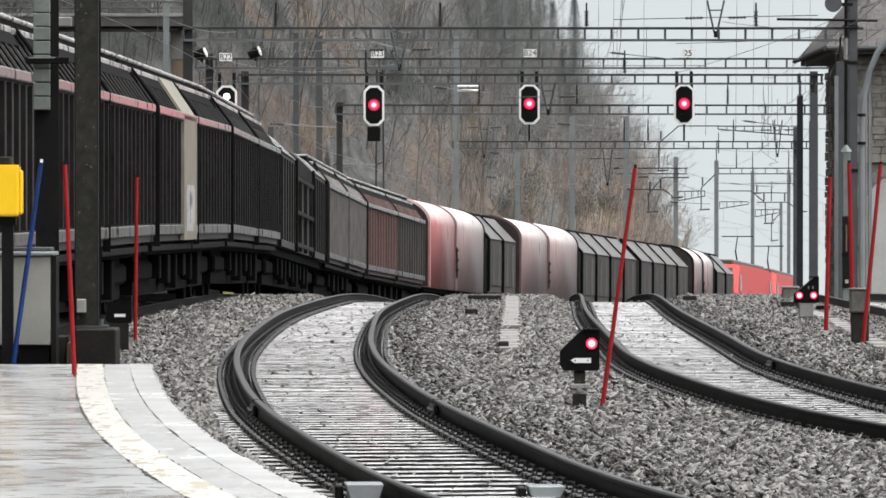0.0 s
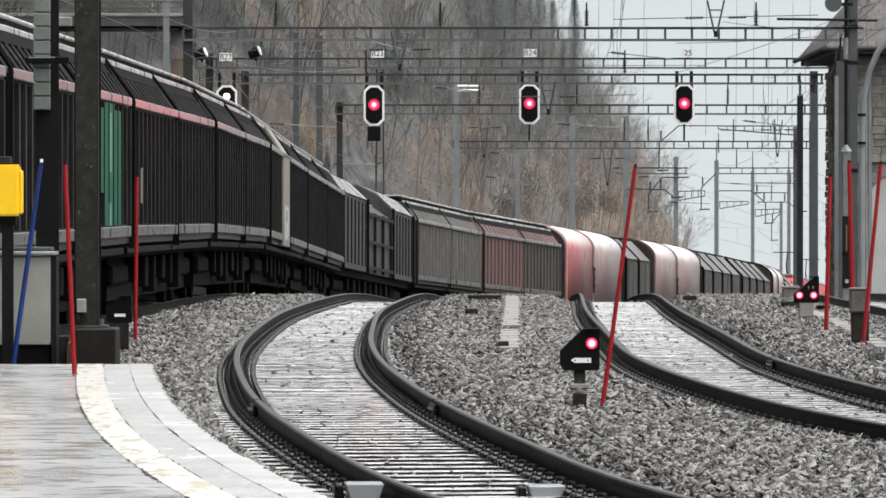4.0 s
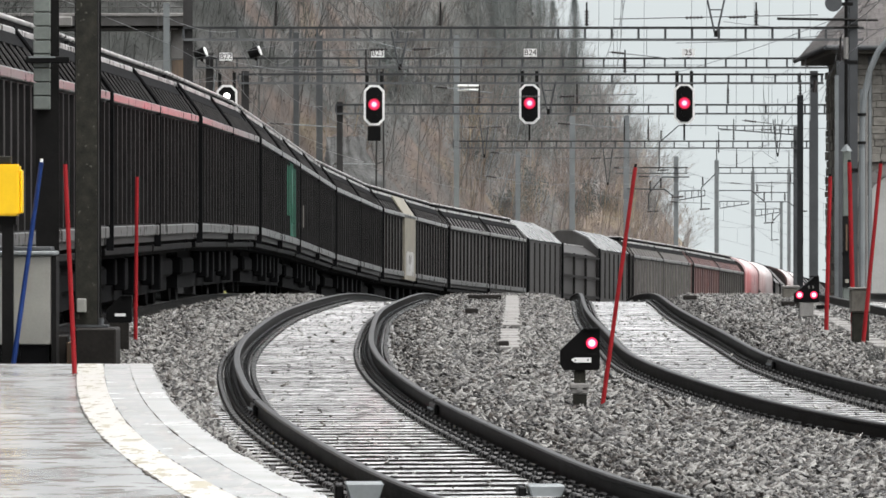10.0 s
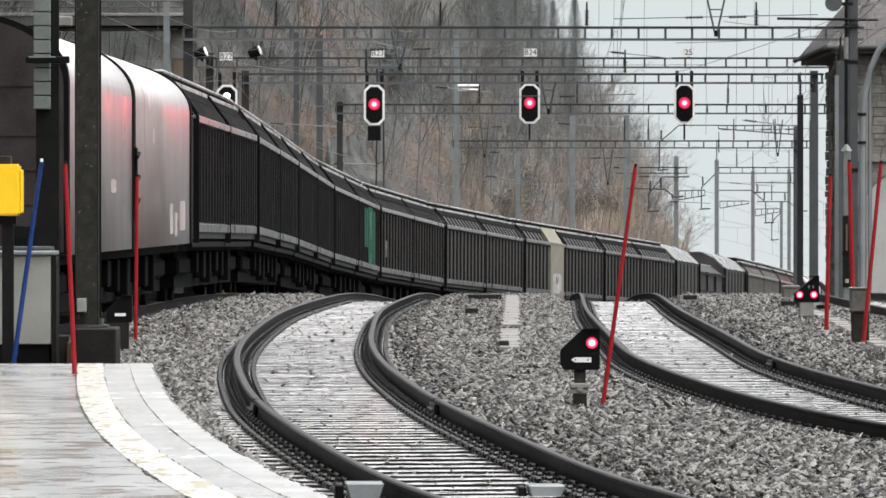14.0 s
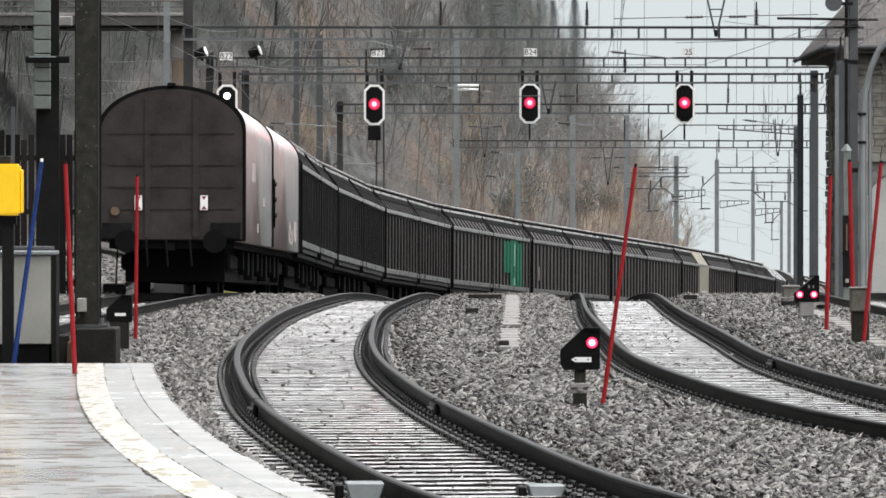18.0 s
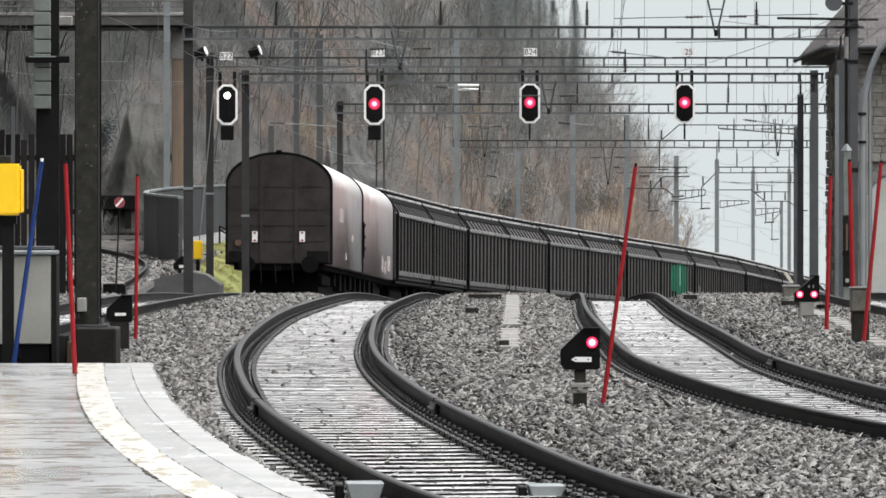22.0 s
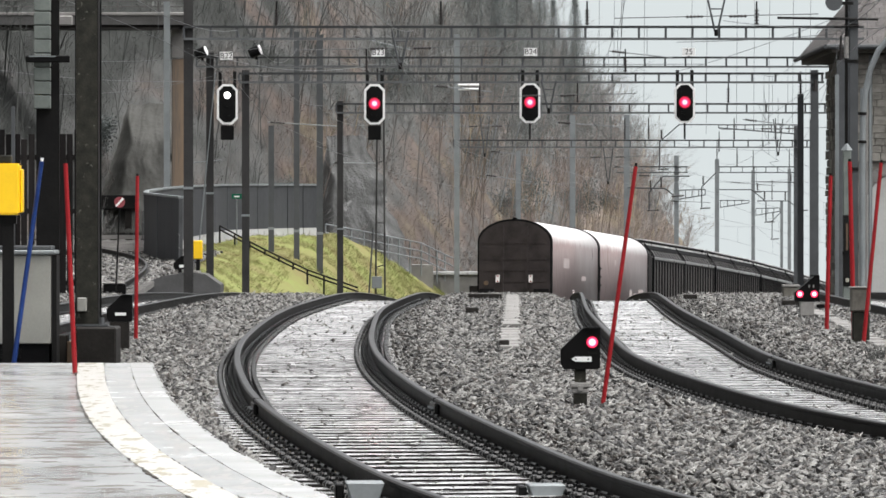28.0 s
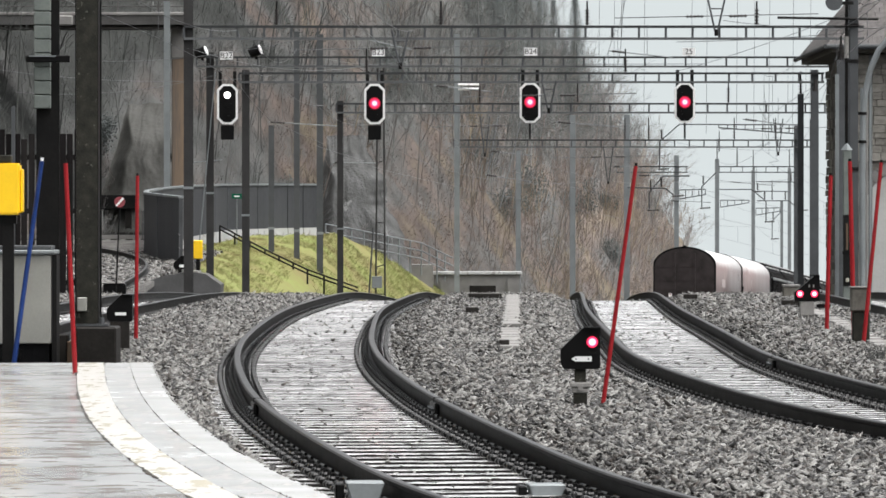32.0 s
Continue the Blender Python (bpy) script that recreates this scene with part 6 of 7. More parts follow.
def ribbed_wagon(length, label, wall="wall", panels=2, rib="rib", post="under", wall_far=None):
    """Sliding-wall wagon with ribbed sides, canted roof sides and pale bands."""
    half = length / 2 - 0.3
    w = empty("sliding_wall_wagon")
    tagged(w, label, "goods wagon", group="wagons of the goods train")
    underframe(w, half, half - 2.4)
    body = [(1.40, 1.14), (1.40, 3.30), (0.98, 3.92), (0.45, 3.96), (-0.45, 3.96), (-0.98, 3.92), (-1.40, 3.30), (-1.40, 1.14)]
    bm = bmesh.new()
    extrude_y(bm, body, -half, half)
    part("body", bm, wall, w)
    bm = bmesh.new()
    extrude_y(bm, [(1.01, 3.885), (1.145, 3.685), (1.175, 3.705), (1.04, 3.905)], -half + 0.04, half - 0.04)
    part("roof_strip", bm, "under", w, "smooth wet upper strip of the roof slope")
    # pale top and moulding: sky sheen of the wet roof painted in
    part("roof_cap", boxed(-0.85, 0.90, -half + 0.05, half - 0.05, 4.09, 4.15, 0.02), "band", w, "roof top coloured pale for its wet sky sheen")
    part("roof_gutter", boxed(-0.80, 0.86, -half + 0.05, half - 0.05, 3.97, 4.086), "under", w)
    part("roof_edge", boxed(0.94, 1.06, -half + 0.03, half - 0.03, 3.865, 3.955, 0.015), "band", w, "thin pale roof moulding")
    step = (2 * half) / panels
    for k in range(panels):
        y0, y1 = -half + k * step + 0.09, -half + (k + 1) * step - 0.09
        p = part("wall_panel", boxed(1.395, 1.43, y0, y1, 1.42, 3.20, 0.008), wall_far if wall_far and k else wall, w)
        n = max(6, int((y1 - y0) / 0.78))
        bm = bmesh.new()
        for i in range(n + 1):
            y = y0 + 0.06 + (y1 - y0 - 0.12) * i / n
            box(bm, 1.43, 1.49, y - 0.045, y + 0.045, 1.43, 3.18)
        tagged(part("ribs", bm, wall_far if wall_far and k else rib, p), kind="stuff")
        bm = bmesh.new()
        for i in range(n + 1):
            y = y0 + 0.06 + (y1 - y0 - 0.12) * i / n
            rod(bm, (1.40, y, 3.345), (1.155, y, 3.70), 0.024, n=4)
        tagged(part("roof_ribs", bm, rib, p), kind="stuff")
        part("eave_band", boxed(1.40, 1.50, y0, y1, 3.21, 3.34, 0.015), "eave", w, "pale eave band")
        part("sill_band", boxed(1.40, 1.49, y0, y1, 1.245, 1.41, 0.015), "sill", w, "scuffed grey sill band")
        part("sole_bar", boxed(1.30, 1.38, y0 + 0.05, y1 - 0.05, 0.98, 1.08, 0.012), "solebar", w)
        for yy in ((y0 - 0.09) if k else y0 - 0.02,):
            bm = bmesh.new()
            box(bm, 1.40, 1.505, yy - 0.03, yy + 0.03, 1.06, 3.28)
            rod(bm, (1.485, yy, 3.26), (1.47, yy, 3.36), 0.032, n=6)
            rod(bm, (1.47, yy, 3.36), (1.40, yy, 3.47), 0.032, n=6)
            rod(bm, (1.40, yy, 3.47), (1.03, yy, 3.97), 0.030, n=6)
            part("door_post", bm, post, w)
    return w, half


def dark_wagon(length, label):
    """Dark covered wagon with pale roofed ends and a lower open middle bay."""
    half = length / 2 - 0.4
    w = empty("covered_wagon")
    tagged(w, label, "goods wagon", group="wagons of the goods train")
    underframe(w, half, half - 2.4)
    tall = [(1.42, 1.14), (1.42, 3.35), (0.9, 3.85), (0.3, 4.15), (-0.3, 4.15), (-0.9, 3.85), (-1.42, 3.35), (-1.42, 1.14)]
    low = [(1.36, 1.14), (1.36, 3.05), (0.8, 3.45), (-0.8, 3.45), (-1.36, 3.05), (-1.36, 1.14)]
    a = half * 0.36
    for y0, y1 in ((-half, -a), (a, half)):
        bm = bmesh.new()
        extrude_y(bm, tall, y0, y1)
        b = part("end_bay", bm, "darkgrey", w)
        for q in range(7):
            yy = y0 + 0.5 + (y1 - y0 - 1.0) * q / 6
            part("rib", boxed(1.421, 1.46, yy - 0.05, yy + 0.05, 1.3, 3.25), "rib", b)
        roof = [(1.46, 3.36), (0.93, 3.89), (0.3, 4.19), (-0.3, 4.19), (-0.3, 4.16), (0.3, 4.16), (0.9, 3.86), (1.43, 3.36)]
        bm = bmesh.new()
        extrude_y(bm, roof, y0 + 0.1, y1 - 0.1)
        part("bay_roof", bm, "flap2", b, "wet pale sheet roof")
        part("post", boxed(1.42, 1.5, y0, y0 + 0.12, 1.1, 3.4), "under", b)
        part("post", boxed(1.42, 1.5, y1 - 0.12, y1, 1.1, 3.4), "under", b)
    bm = bmesh.new()
    extrude_y(bm, low, -a, a)
    m = part("middle_bay", bm, "darkgrey", w)
    part("middle_roof", boxed(-0.8, 0.8, -a + 0.1, a - 0.1, 3.455, 3.50), "band", m)
    for k in range(4):
        y = -a + 0.2 + (2 * a - 0.4) * k / 3
        part("stanchion", boxed(1.362, 1.45, y - 0.06, y + 0.06, 1.16, 3.05), "rib", m)
    for z in (1.3, 2.1, 2.95):
        part("side_rail", boxed(1.455, 1.48, -a + 0.1, a - 0.1, z - 0.05, z + 0.05), "rib", m)
    return w, half


def slant_wagon(length, label):
    """Dark wagon with slanted roof flaps between posts."""
    half = length / 2 - 0.4
    w = empty("hopper_wagon")
    tagged(w, label, "goods wagon", group="wagons of the goods train")
    underframe(w, half, half - 2.2)
    prof = [(1.40, 1.14), (1.40, 3.15), (0.55, 4.05), (-0.55, 4.05), (-1.40, 3.15), (-1.40, 1.14)]
    bm = bmesh.new()
    extrude_y(bm, prof, -half, half)
    part("body", bm, "greywall", w)
    n = max(2, int(length / 3.6))
    st = 2 * half / n
    for k in range(n):
        y0, y1 = -half + k * st + 0.12, -half + (k + 1) * st - 0.12
        flap = [(1.45, 3.16), (0.60, 4.06), (0.56, 4.03), (1.41, 3.13)]
        bm = bmesh.new()
        extrude_y(bm, flap, y0, y1)
        part("roof_flap", bm, "flap", w, "wet grey roof flap")
        part("side_post", boxed(1.402, 1.5, y0 - 0.2, y0 - 0.04, 1.16, 3.15), "under", w)
        part("roof_post", rodded((1.46, y0 - 0.12, 3.15), (0.58, y0 - 0.12, 4.09), 0.06, n=6), "under", w)
        part("ridge_rail", boxed(0.50, 0.62, y0, y1, 4.085, 4.14, 0.01), "under", w)
        part("side_panel", boxed(1.402, 1.44, y0 + 0.1, y1 - 0.1, 1.4, 3.0), "darkgrey", w)
        for q in (0.3, 0.7):
            part("side_rib", boxed(1.442, 1.47, y0 + (y1 - y0) * q - 0.05, y0 + (y1 - y0) * q + 0.05, 1.42, 2.98), "greyrib", w)
    return w, half


def locomotive(label):
    w = empty("locomotive")
    tagged(w, label, "locomotive", group="locomotives of the goods train")
    half = 9.0
    underframe(w, half, half - 3.6)
    side = [(-half, 1.1), (-half, 2.2), (-half + 0.9, 3.75), (half - 0.9, 3.75), (half, 2.2), (half, 1.1)]
    bm = bmesh.new()
    extrude_x(bm, side, -1.45, 1.45)
    bmesh.ops.bevel(bm, geom=bm.edges[:], offset=0.12, segments=2, affect="EDGES")
    part("body", bm, "locored", w)
    part("roof", boxed(-1.1, 1.1, -half + 1.3, half - 1.3, 3.76, 3.98, 0.05), "roof", w)
    for s in (-1, 1):
        q = [(s * (half - 0.03), 2.35), (s * (half - 0.72), 3.52), (s * (half - 0.66), 3.55), (s * (half + 0.03), 2.38)]
        bm = bmesh.new()
        extrude_x(bm, q, -1.15, 1.15)
        part("windscreen", bm, "glass", w)
        part("cab_window", boxed(1.452, 1.47, s * (half - 1.6) - 0.4, s * (half - 1.6) + 0.4, 2.4, 3.2), "glass", w)
    part("stripe", boxed(1.452, 1.465, -half + 1, half - 1, 1.2, 1.4), "white", w)
    bm = bmesh.new()
    rod(bm, (0, 5.2, 4.0), (0, 4.0, 4.7), 0.04, n=6)
    rod(bm, (0, 4.0, 4.7), (0, 5.0, 5.5), 0.03, n=6)
    rod(bm, (-0.8, 5.0, 5.5), (0.8, 5.0, 5.5), 0.03, n=6)
    part("pantograph", bm, "under", w)
    return w, half


ARC_Y = np.arange(-200.0, 720.0, 0.5)
ARC_X = np.array([float(TRAIN(y)) for y in ARC_Y])
ARC_S = np.concatenate([[0.0], np.cumsum(np.hypot(np.diff(ARC_Y), np.diff(ARC_X)))])
ARC_S += 100.0 - np.interp(100.0, ARC_Y, ARC_S)


SURGE = spline([(-1, 0), (4, 0), (8, 0), (12, 0), (15, -0.1), (17, 0.3), (19, 0.8), (21, 1.6), (24, 1.75), (26, 1.6), (29, 1.2), (32, 0.5), (34, 0.2)])


def tail_at(t):
    """Distance run by the train's tail: it gathers speed gently."""
    return 102.0 + 8.3 * (t - 17.0) + 0.055 * (t * t - 289.0) + float(SURGE(t))


def on_line(s):
    y = float(np.interp(s, ARC_S, ARC_Y))
    return Vector((float(TRAIN(y)), y, float(LEVEL(y))))


def car_pose(s, reach):
    a, b = on_line(s - reach), on_line(s + reach)
    f = (b - a).normalized()
    r = f.cross(Vector((0, 0, 1))).normalized()
    u = r.cross(f)
    m = Matrix((r, f, u)).transposed().to_4x4()
    m.translation = (a + b) / 2
    return m


CARS = []      # wagon, middle's distance ahead of the tail, half distance of its pivots


def add_car(made, d0, d1):
    CARS.append((made[0], (d0 + d1) / 2, made[1] - 2.4))


add_car(hood_wagon(25.8, ("hoodwhite", "hoodwhite"), "goods wagon with two streaked white hoods and a dark end"), -0.55, 25.25)
tail = CARS[0][0]
for x in (-0.655, 0.655):
    t = part("tail_plate", boxed(x - 0.075, x + 0.075, -12.54, -12.52, 1.70, 2.00), "white", tail, "white tail marker plate with red triangles")
    bm = bmesh.new()
    extrude_y(bm, [(x - 0.05, 1.98), (x + 0.05, 1.98), (x, 1.91)], -12.546, -12.541)
    part("triangle", bm, "red", t)
    bm = bmesh.new()
    extrude_y(bm, [(x - 0.05, 1.72), (x, 1.79), (x + 0.05, 1.72)], -12.546, -12.541)
    part("triangle", bm, "red", t)
for x in (-1.08, 1.08):
    part("step_plate", boxed(x - 0.3, x + 0.3, -12.53, -12.48, 1.12, 1.45, 0.01), "solebar", tail)
part("round_plate", rodded((-1.12, -12.48, 1.68), (-1.12, -12.51, 1.68), 0.09, n=16), "rust", tail)
for y0, y1, z0, z1 in ((-9.6, -8.2, 2.35, 2.75), (-7.4, -6.9, 1.3, 1.5), (-5.2, -4.2, 1.9, 2.1), (3.2, 3.6, 2.7, 2.95), (7.2, 7.9, 1.25, 1.75), (8.3, 9.0, 1.2, 1.6), (9.6, 11.0, 1.3, 1.8)):
    part("worn_patch", boxed(1.455, 1.4585, y0, y1, z0, z1), "scuff", tail, "pale scuffed patch of worn paint")
part("vent", boxed(-0.08, 0.08, -12.5, -12.3, 4.235, 4.32, 0.02), "under", tail)
for x in (-1.0, -0.2, 0.75):
    part("hose", rodded((x * 0.5, -12.6, 1.1), (x * 0.5 + 0.04, -12.65, 0.55), 0.025, n=6), "under", tail)
GREY = "sooty grey ribbed sliding-wall goods wagon with pale bands"
first = ribbed_wagon(19.6, GREY)
cars8 = [first[0]] + [copy_thing(first[0], pose(0, 0, 0)) for _ in range(7)]
for k, c in enumerate(cars8):
    add_car((c, first[1]), 25.7 + 19.6 * k, 25.7 + 19.6 * (k + 1))
for y0, y1, z0, z1, mt in ((2.7, 4.3, 1.9, 3.10, "green"), (4.35, 6.3, 1.43, 3.19, "green"), (6.35, 7.5, 1.43, 3.1, "green")):
    part("replaced_panel", boxed(1.462, 1.478, y0, y1, z0, z1), mt, cars8[3], "green painted panel")
part("replaced_strip", boxed(1.479, 1.483, 5.25, 5.7, 2.2, 3.05), "mint", cars8[3], "pale green strip")
part("replaced_strip", boxed(1.479, 1.483, 5.1, 5.6, 1.43, 1.75), "mint", cars8[3], "pale green strip")
part("rust_patch", boxed(1.493, 1.498, -8.3, -7.9, 1.75, 2.3), "dirtyconcrete", cars8[4], "pale scuffed patch")
bm = bmesh.new()
box(bm, 1.43, 1.50, -3.7, -0.5, 1.15, 3.3)
part("replaced_panel", bm, "beige", cars8[6], "beige bare panel")
bm = bmesh.new()
extrude_y(bm, [(1.46, 3.35), (1.07, 3.95), (1.03, 3.93), (1.42, 3.33)], -3.7, -0.5)
part("replaced_roof_panel", bm, "beige", cars8[6], "beige roof panel")
part("scratch", boxed(1.501, 1.505, -3.2, -1.1, 1.3, 2.1), "band", cars8[6], "pale worn lettering patch")
add_car(dark_wagon(26.2, "dark covered goods wagon with pale roofed ends"), 182.3, 208.5)
add_car(ribbed_wagon(17.4, "grey ribbed goods wagon with a canted roof", wall="greywall", panels=2, rib="greyrib", post="rib"), 208.6, 226.0)
add_car(ribbed_wagon(19.4, "red-brown and grey ribbed goods wagon", wall="redrib", panels=2, rib="redrib", post="rib", wall_far="greywall"), 226.1, 245.5)
add_car(hood_wagon(15.2, ("hoodpink", "hoodpale"), "goods wagon with one faded red and one white hood", rims=("hoodpink", "redrib", "redrib", "under")), 246.0, 261.2)
add_car(slant_wagon(7.6, "short dark goods wagon with wet roof flaps"), 261.3, 268.9)
add_car(hood_wagon(15.0, ("hoodpale", "hoodpale"), "goods wagon with two round white hoods", rims=("redrib", "redrib", "under", "under")), 269.0, 284.0)
add_car(slant_wagon(15.0, "dark goods wagon with slanted wet roof flaps"), 284.1, 299.1)
add_car(slant_wagon(15.0, "dark goods wagon with slanted wet roof flaps"), 299.2, 314.2)
add_car(hood_wagon(8.0, ("hoodpale", "hoodpale"), "short goods wagon with a round white hood"), 314.7, 322.7)
add_car(slant_wagon(8.0, "short dark goods wagon with slanted roof flaps"), 322.8, 330.8)
add_car(locomotive("bright red electric locomotive hauling the goods train"), 331.0, 350.0)
add_car(locomotive("bright red electric locomotive leading the goods train"), 350.2, 369.2)

# the stock stands a little lower than the drawing above
for me in {o.data for car, _, _ in CARS for o in car.children_recursive if o.type == "MESH"}:
    me.transform(Matrix.Diagonal((1, 1, 0.972, 1)))


def motions():
    for car, d, reach in CARS:
        walk(car, [(float(t), car_pose(tail_at(t) + d, reach)) for t in range(33)])


# ---------------------------------------------------------------- overhead wires, hangers and insulators
SPANS = [(40, 0), (85, 0), (133, 1), (155, 1), (172, 0), (185, 1), (238, 1), (300, 1), (360, 0)]
wire_rng = random.Random(4)


def wire_part(name, pts, r, parent):
    p = np.array(pts, float)
    ring = np.array([(math.cos(k * math.tau / 3), math.sin(k * math.tau / 3)) for k in range(3)]) * r
    d = p[-1] - p[0]
    side = np.array([0, 0, 1.0]) if abs(d[2]) < 0.9 * np.linalg.norm(d) else np.array([0, 1.0, 0])
    u = np.cross(d, side)
    u /= np.linalg.norm(u)
    v = (p[:, None] + ring[None, :, :1] * u + ring[None, :, 1:] * side).reshape(-1, 3)
    f = np.array([(3 * j + k, 3 * j + (k + 1) % 3, 3 * j + 3 + (k + 1) % 3, 3 * j + 3 + k) for j in range(len(p) - 1) for k in range(3)])
    return fast_mesh(name, v, f, "wire", parent)


for line, level in ((TRAIN, LEVEL), (TRACK_A, HUMP_A), (TRACK_B, HUMP), (TRACK_C, HUMP)):
    ov = empty("overhead_line")
    tagged(ov, "thin dark overhead contact and carrier wires", "overhead wire", group="overhead wires")
    con, mes = [], []
    for (y0, _), (y1, _) in zip(SPANS[:-1], SPANS[1:]):
        if line is TRACK_C and y1 > 300:
            break
        n = 10
        for k in range(n):
            f = k / n
            y = y0 + (y1 - y0) * f
            x = float(line(y)) + 0.2 * (1 if (y0 // 7) % 2 else -1) * (1 - 2 * f)
            z = float(level(y)) + 4.95
            sag = 4 * f * (1 - f) * min(0.75, (y1 - y0) * 0.018)
            con.append((x, y, z))
            mes.append((x, y, z + 1.25 - sag))
            if k in (2, 5, 8):
                wire_part("dropper", [(x, y, z), (x, y, z + 1.25 - sag)], 0.006, ov)
    wire_part("contact_wire", con, 0.007, ov)
    wire_part("carrier_wire", mes, 0.007, ov)


def insulator(parent, a, b, r=0.05):
    r *= 0.75
    bm = bmesh.new()
    a, b = Vector(a), Vector(b)
    rod(bm, a, b, r * 0.5, n=8)
    for k in range(5):
        p = a.lerp(b, (k + 0.5) / 5)
        d = (b - a).normalized() * 0.015
        rod(bm, p - d, p + d, r, n=10)
    return part("insulator", bm, "brown", parent)


# V-shaped hangers under the gantries: middle x, distance, top, foot
for x, y, zt, zb in ((6.42, 132.8, 6.75, 5.98), (6.95, 237.8, 4.5, 3.05), (1.76, 237.8, 5.8, 4.2), (14.1, 237.8, 5.7, 4.25), (-1.0, 132.8, 6.0, 5.2), (2.9, 154.8, 5.35, 4.55)):
    h = empty("wire_hanger", (x, y, 0))
    tagged(h, "V-shaped steel hanger with insulators holding the overhead wire", "wire hanger", group="wire hangers on the gantries")
    for dx in (-0.2, 0.2):
        part("strut", rodded((dx, 0, zt), (dx * 0.15, 0, zb), 0.025, n=6), "steel", h)
    part("tie", rodded((-0.14, 0, zt - (zt - zb) * 0.3), (0.14, 0, zt - (zt - zb) * 0.3), 0.018, n=6), "steel", h)
    part("foot", rodded((0, 0, zb - 0.1), (0, 0, zb + 0.05), 0.045, n=8), "darksteel", h)
    part("span_wire", rodded((-2.4, 0, zt - 0.45), (2.4, 0, zt - 0.35), 0.012, n=5), "wire", h)
    for s in (-1, 1):
        insulator(h, (s * 0.3, 0, zt - 0.41), (s * 0.72, 0, zt - 0.41 + s * 0.01), 0.05)

# insulators standing on the gantries and mast heads: x, distance, foot
for x, y, z in ((-3.92, 133, 6.14), (-0.05, 133, 6.14), (3.39, 133, 6.14), (7.38, 133, 6.14), (7.66, 238, 4.84), (8.66, 238, 4.84), (12.26, 238, 4.84), (14.0, 238, 4.84),
                (9.34, 185, 5.34), (1.2, 185, 5.34), (4.4, 185, 5.34), (-2.1, 155, 5.59), (5.0, 155, 5.59), (16.0, 330, 4.9), (19.76, 360, 4.5), (23.29, 380, 4.75), (14.66, 300, 5.0), (15.61, 300, 4.2), (20.96, 360, 2.6), (10.44, 165, 5.2), (8.8, 125, 5.1)):
    h = empty("line_insulator", (x, y, z))
    tagged(h, "upright brown ribbed insulator with a steel pin", "insulator", group="upright insulators")
    k = y / 200
    insulator(h, (0, 0, 0), (0, 0, 0.42 * k + 0.1), 0.07)
    part("pin", rodded((0, 0, 0.42 * k + 0.1), (0, 0, 0.62 * k + 0.15), 0.02, n=6), "darksteel", h)

# steady arms: pale rods with a dark insulator at one end
for x0, z0, x1, z1, y in ((-6.2, 4.95, -3.7, 4.8, 200), (-3.2, 8.0, -1.1, 7.5, 200), (-4.2, 3.65, -2.5, 3.63, 215), (1.76, 3.35, 3.75, 3.05, 238), (1.95, 4.35, 3.75, 4.15, 238), (3.98, 4.95, 6.2, 4.78, 200),
                          (8.2, 3.32, 10.4, 3.32, 239), (7.2, 3.7, 8.3, 3.68, 239), (-12.6, 3.55, -9.0, 3.9, 230), (5.0, 6.6, 6.9, 6.4, 170), (-0.3, 5.9, 1.6, 5.7, 185), (10.6, 5.05, 12.7, 4.8, 200), (12.0, 2.4, 14.2, 2.3, 300), (15.2, 3.4, 17.6, 3.2, 300)):
    h = empty("steady_arm", (x0, y, z0))
    tagged(h, "pale steady arm with a dark insulator on the overhead line", "steady arm", group="steady arms of the overhead line")
    d = Vector((x1 - x0, 0, z1 - z0))
    part("rod", rodded((0, 0, 0), d, 0.02, n=6), "palesteel", h)
    insulator(h, d * 0.04, d * 0.24, 0.06)
    part("drop_wire", rodded(d * 0.6, d * 0.6 + Vector((0, 0, 0.9)), 0.009, n=5), "wire", h)

# thin pale droppers hanging high over the far tracks
hd = empty("far_droppers")
tagged(hd, "thin pale wires hanging in the mist", "overhead wire", group="overhead wires")
for x in (7.2, 7.9, 9.3, 11.5, 12.2, 13.6, 14.4, 15.1, 16.2, 17.0):
    part("wire", rodded((x, 262, 5.2 + (x % 1.0)), (x + 0.05, 262, 12.0), 0.010, n=5), "wire", hd)

# feeders strung along and across between the gantries
fd = empty("feeder_wires")
tagged(fd, "loose dark feeder and span wires crossing the sky", "feeder wire", group="overhead wires")
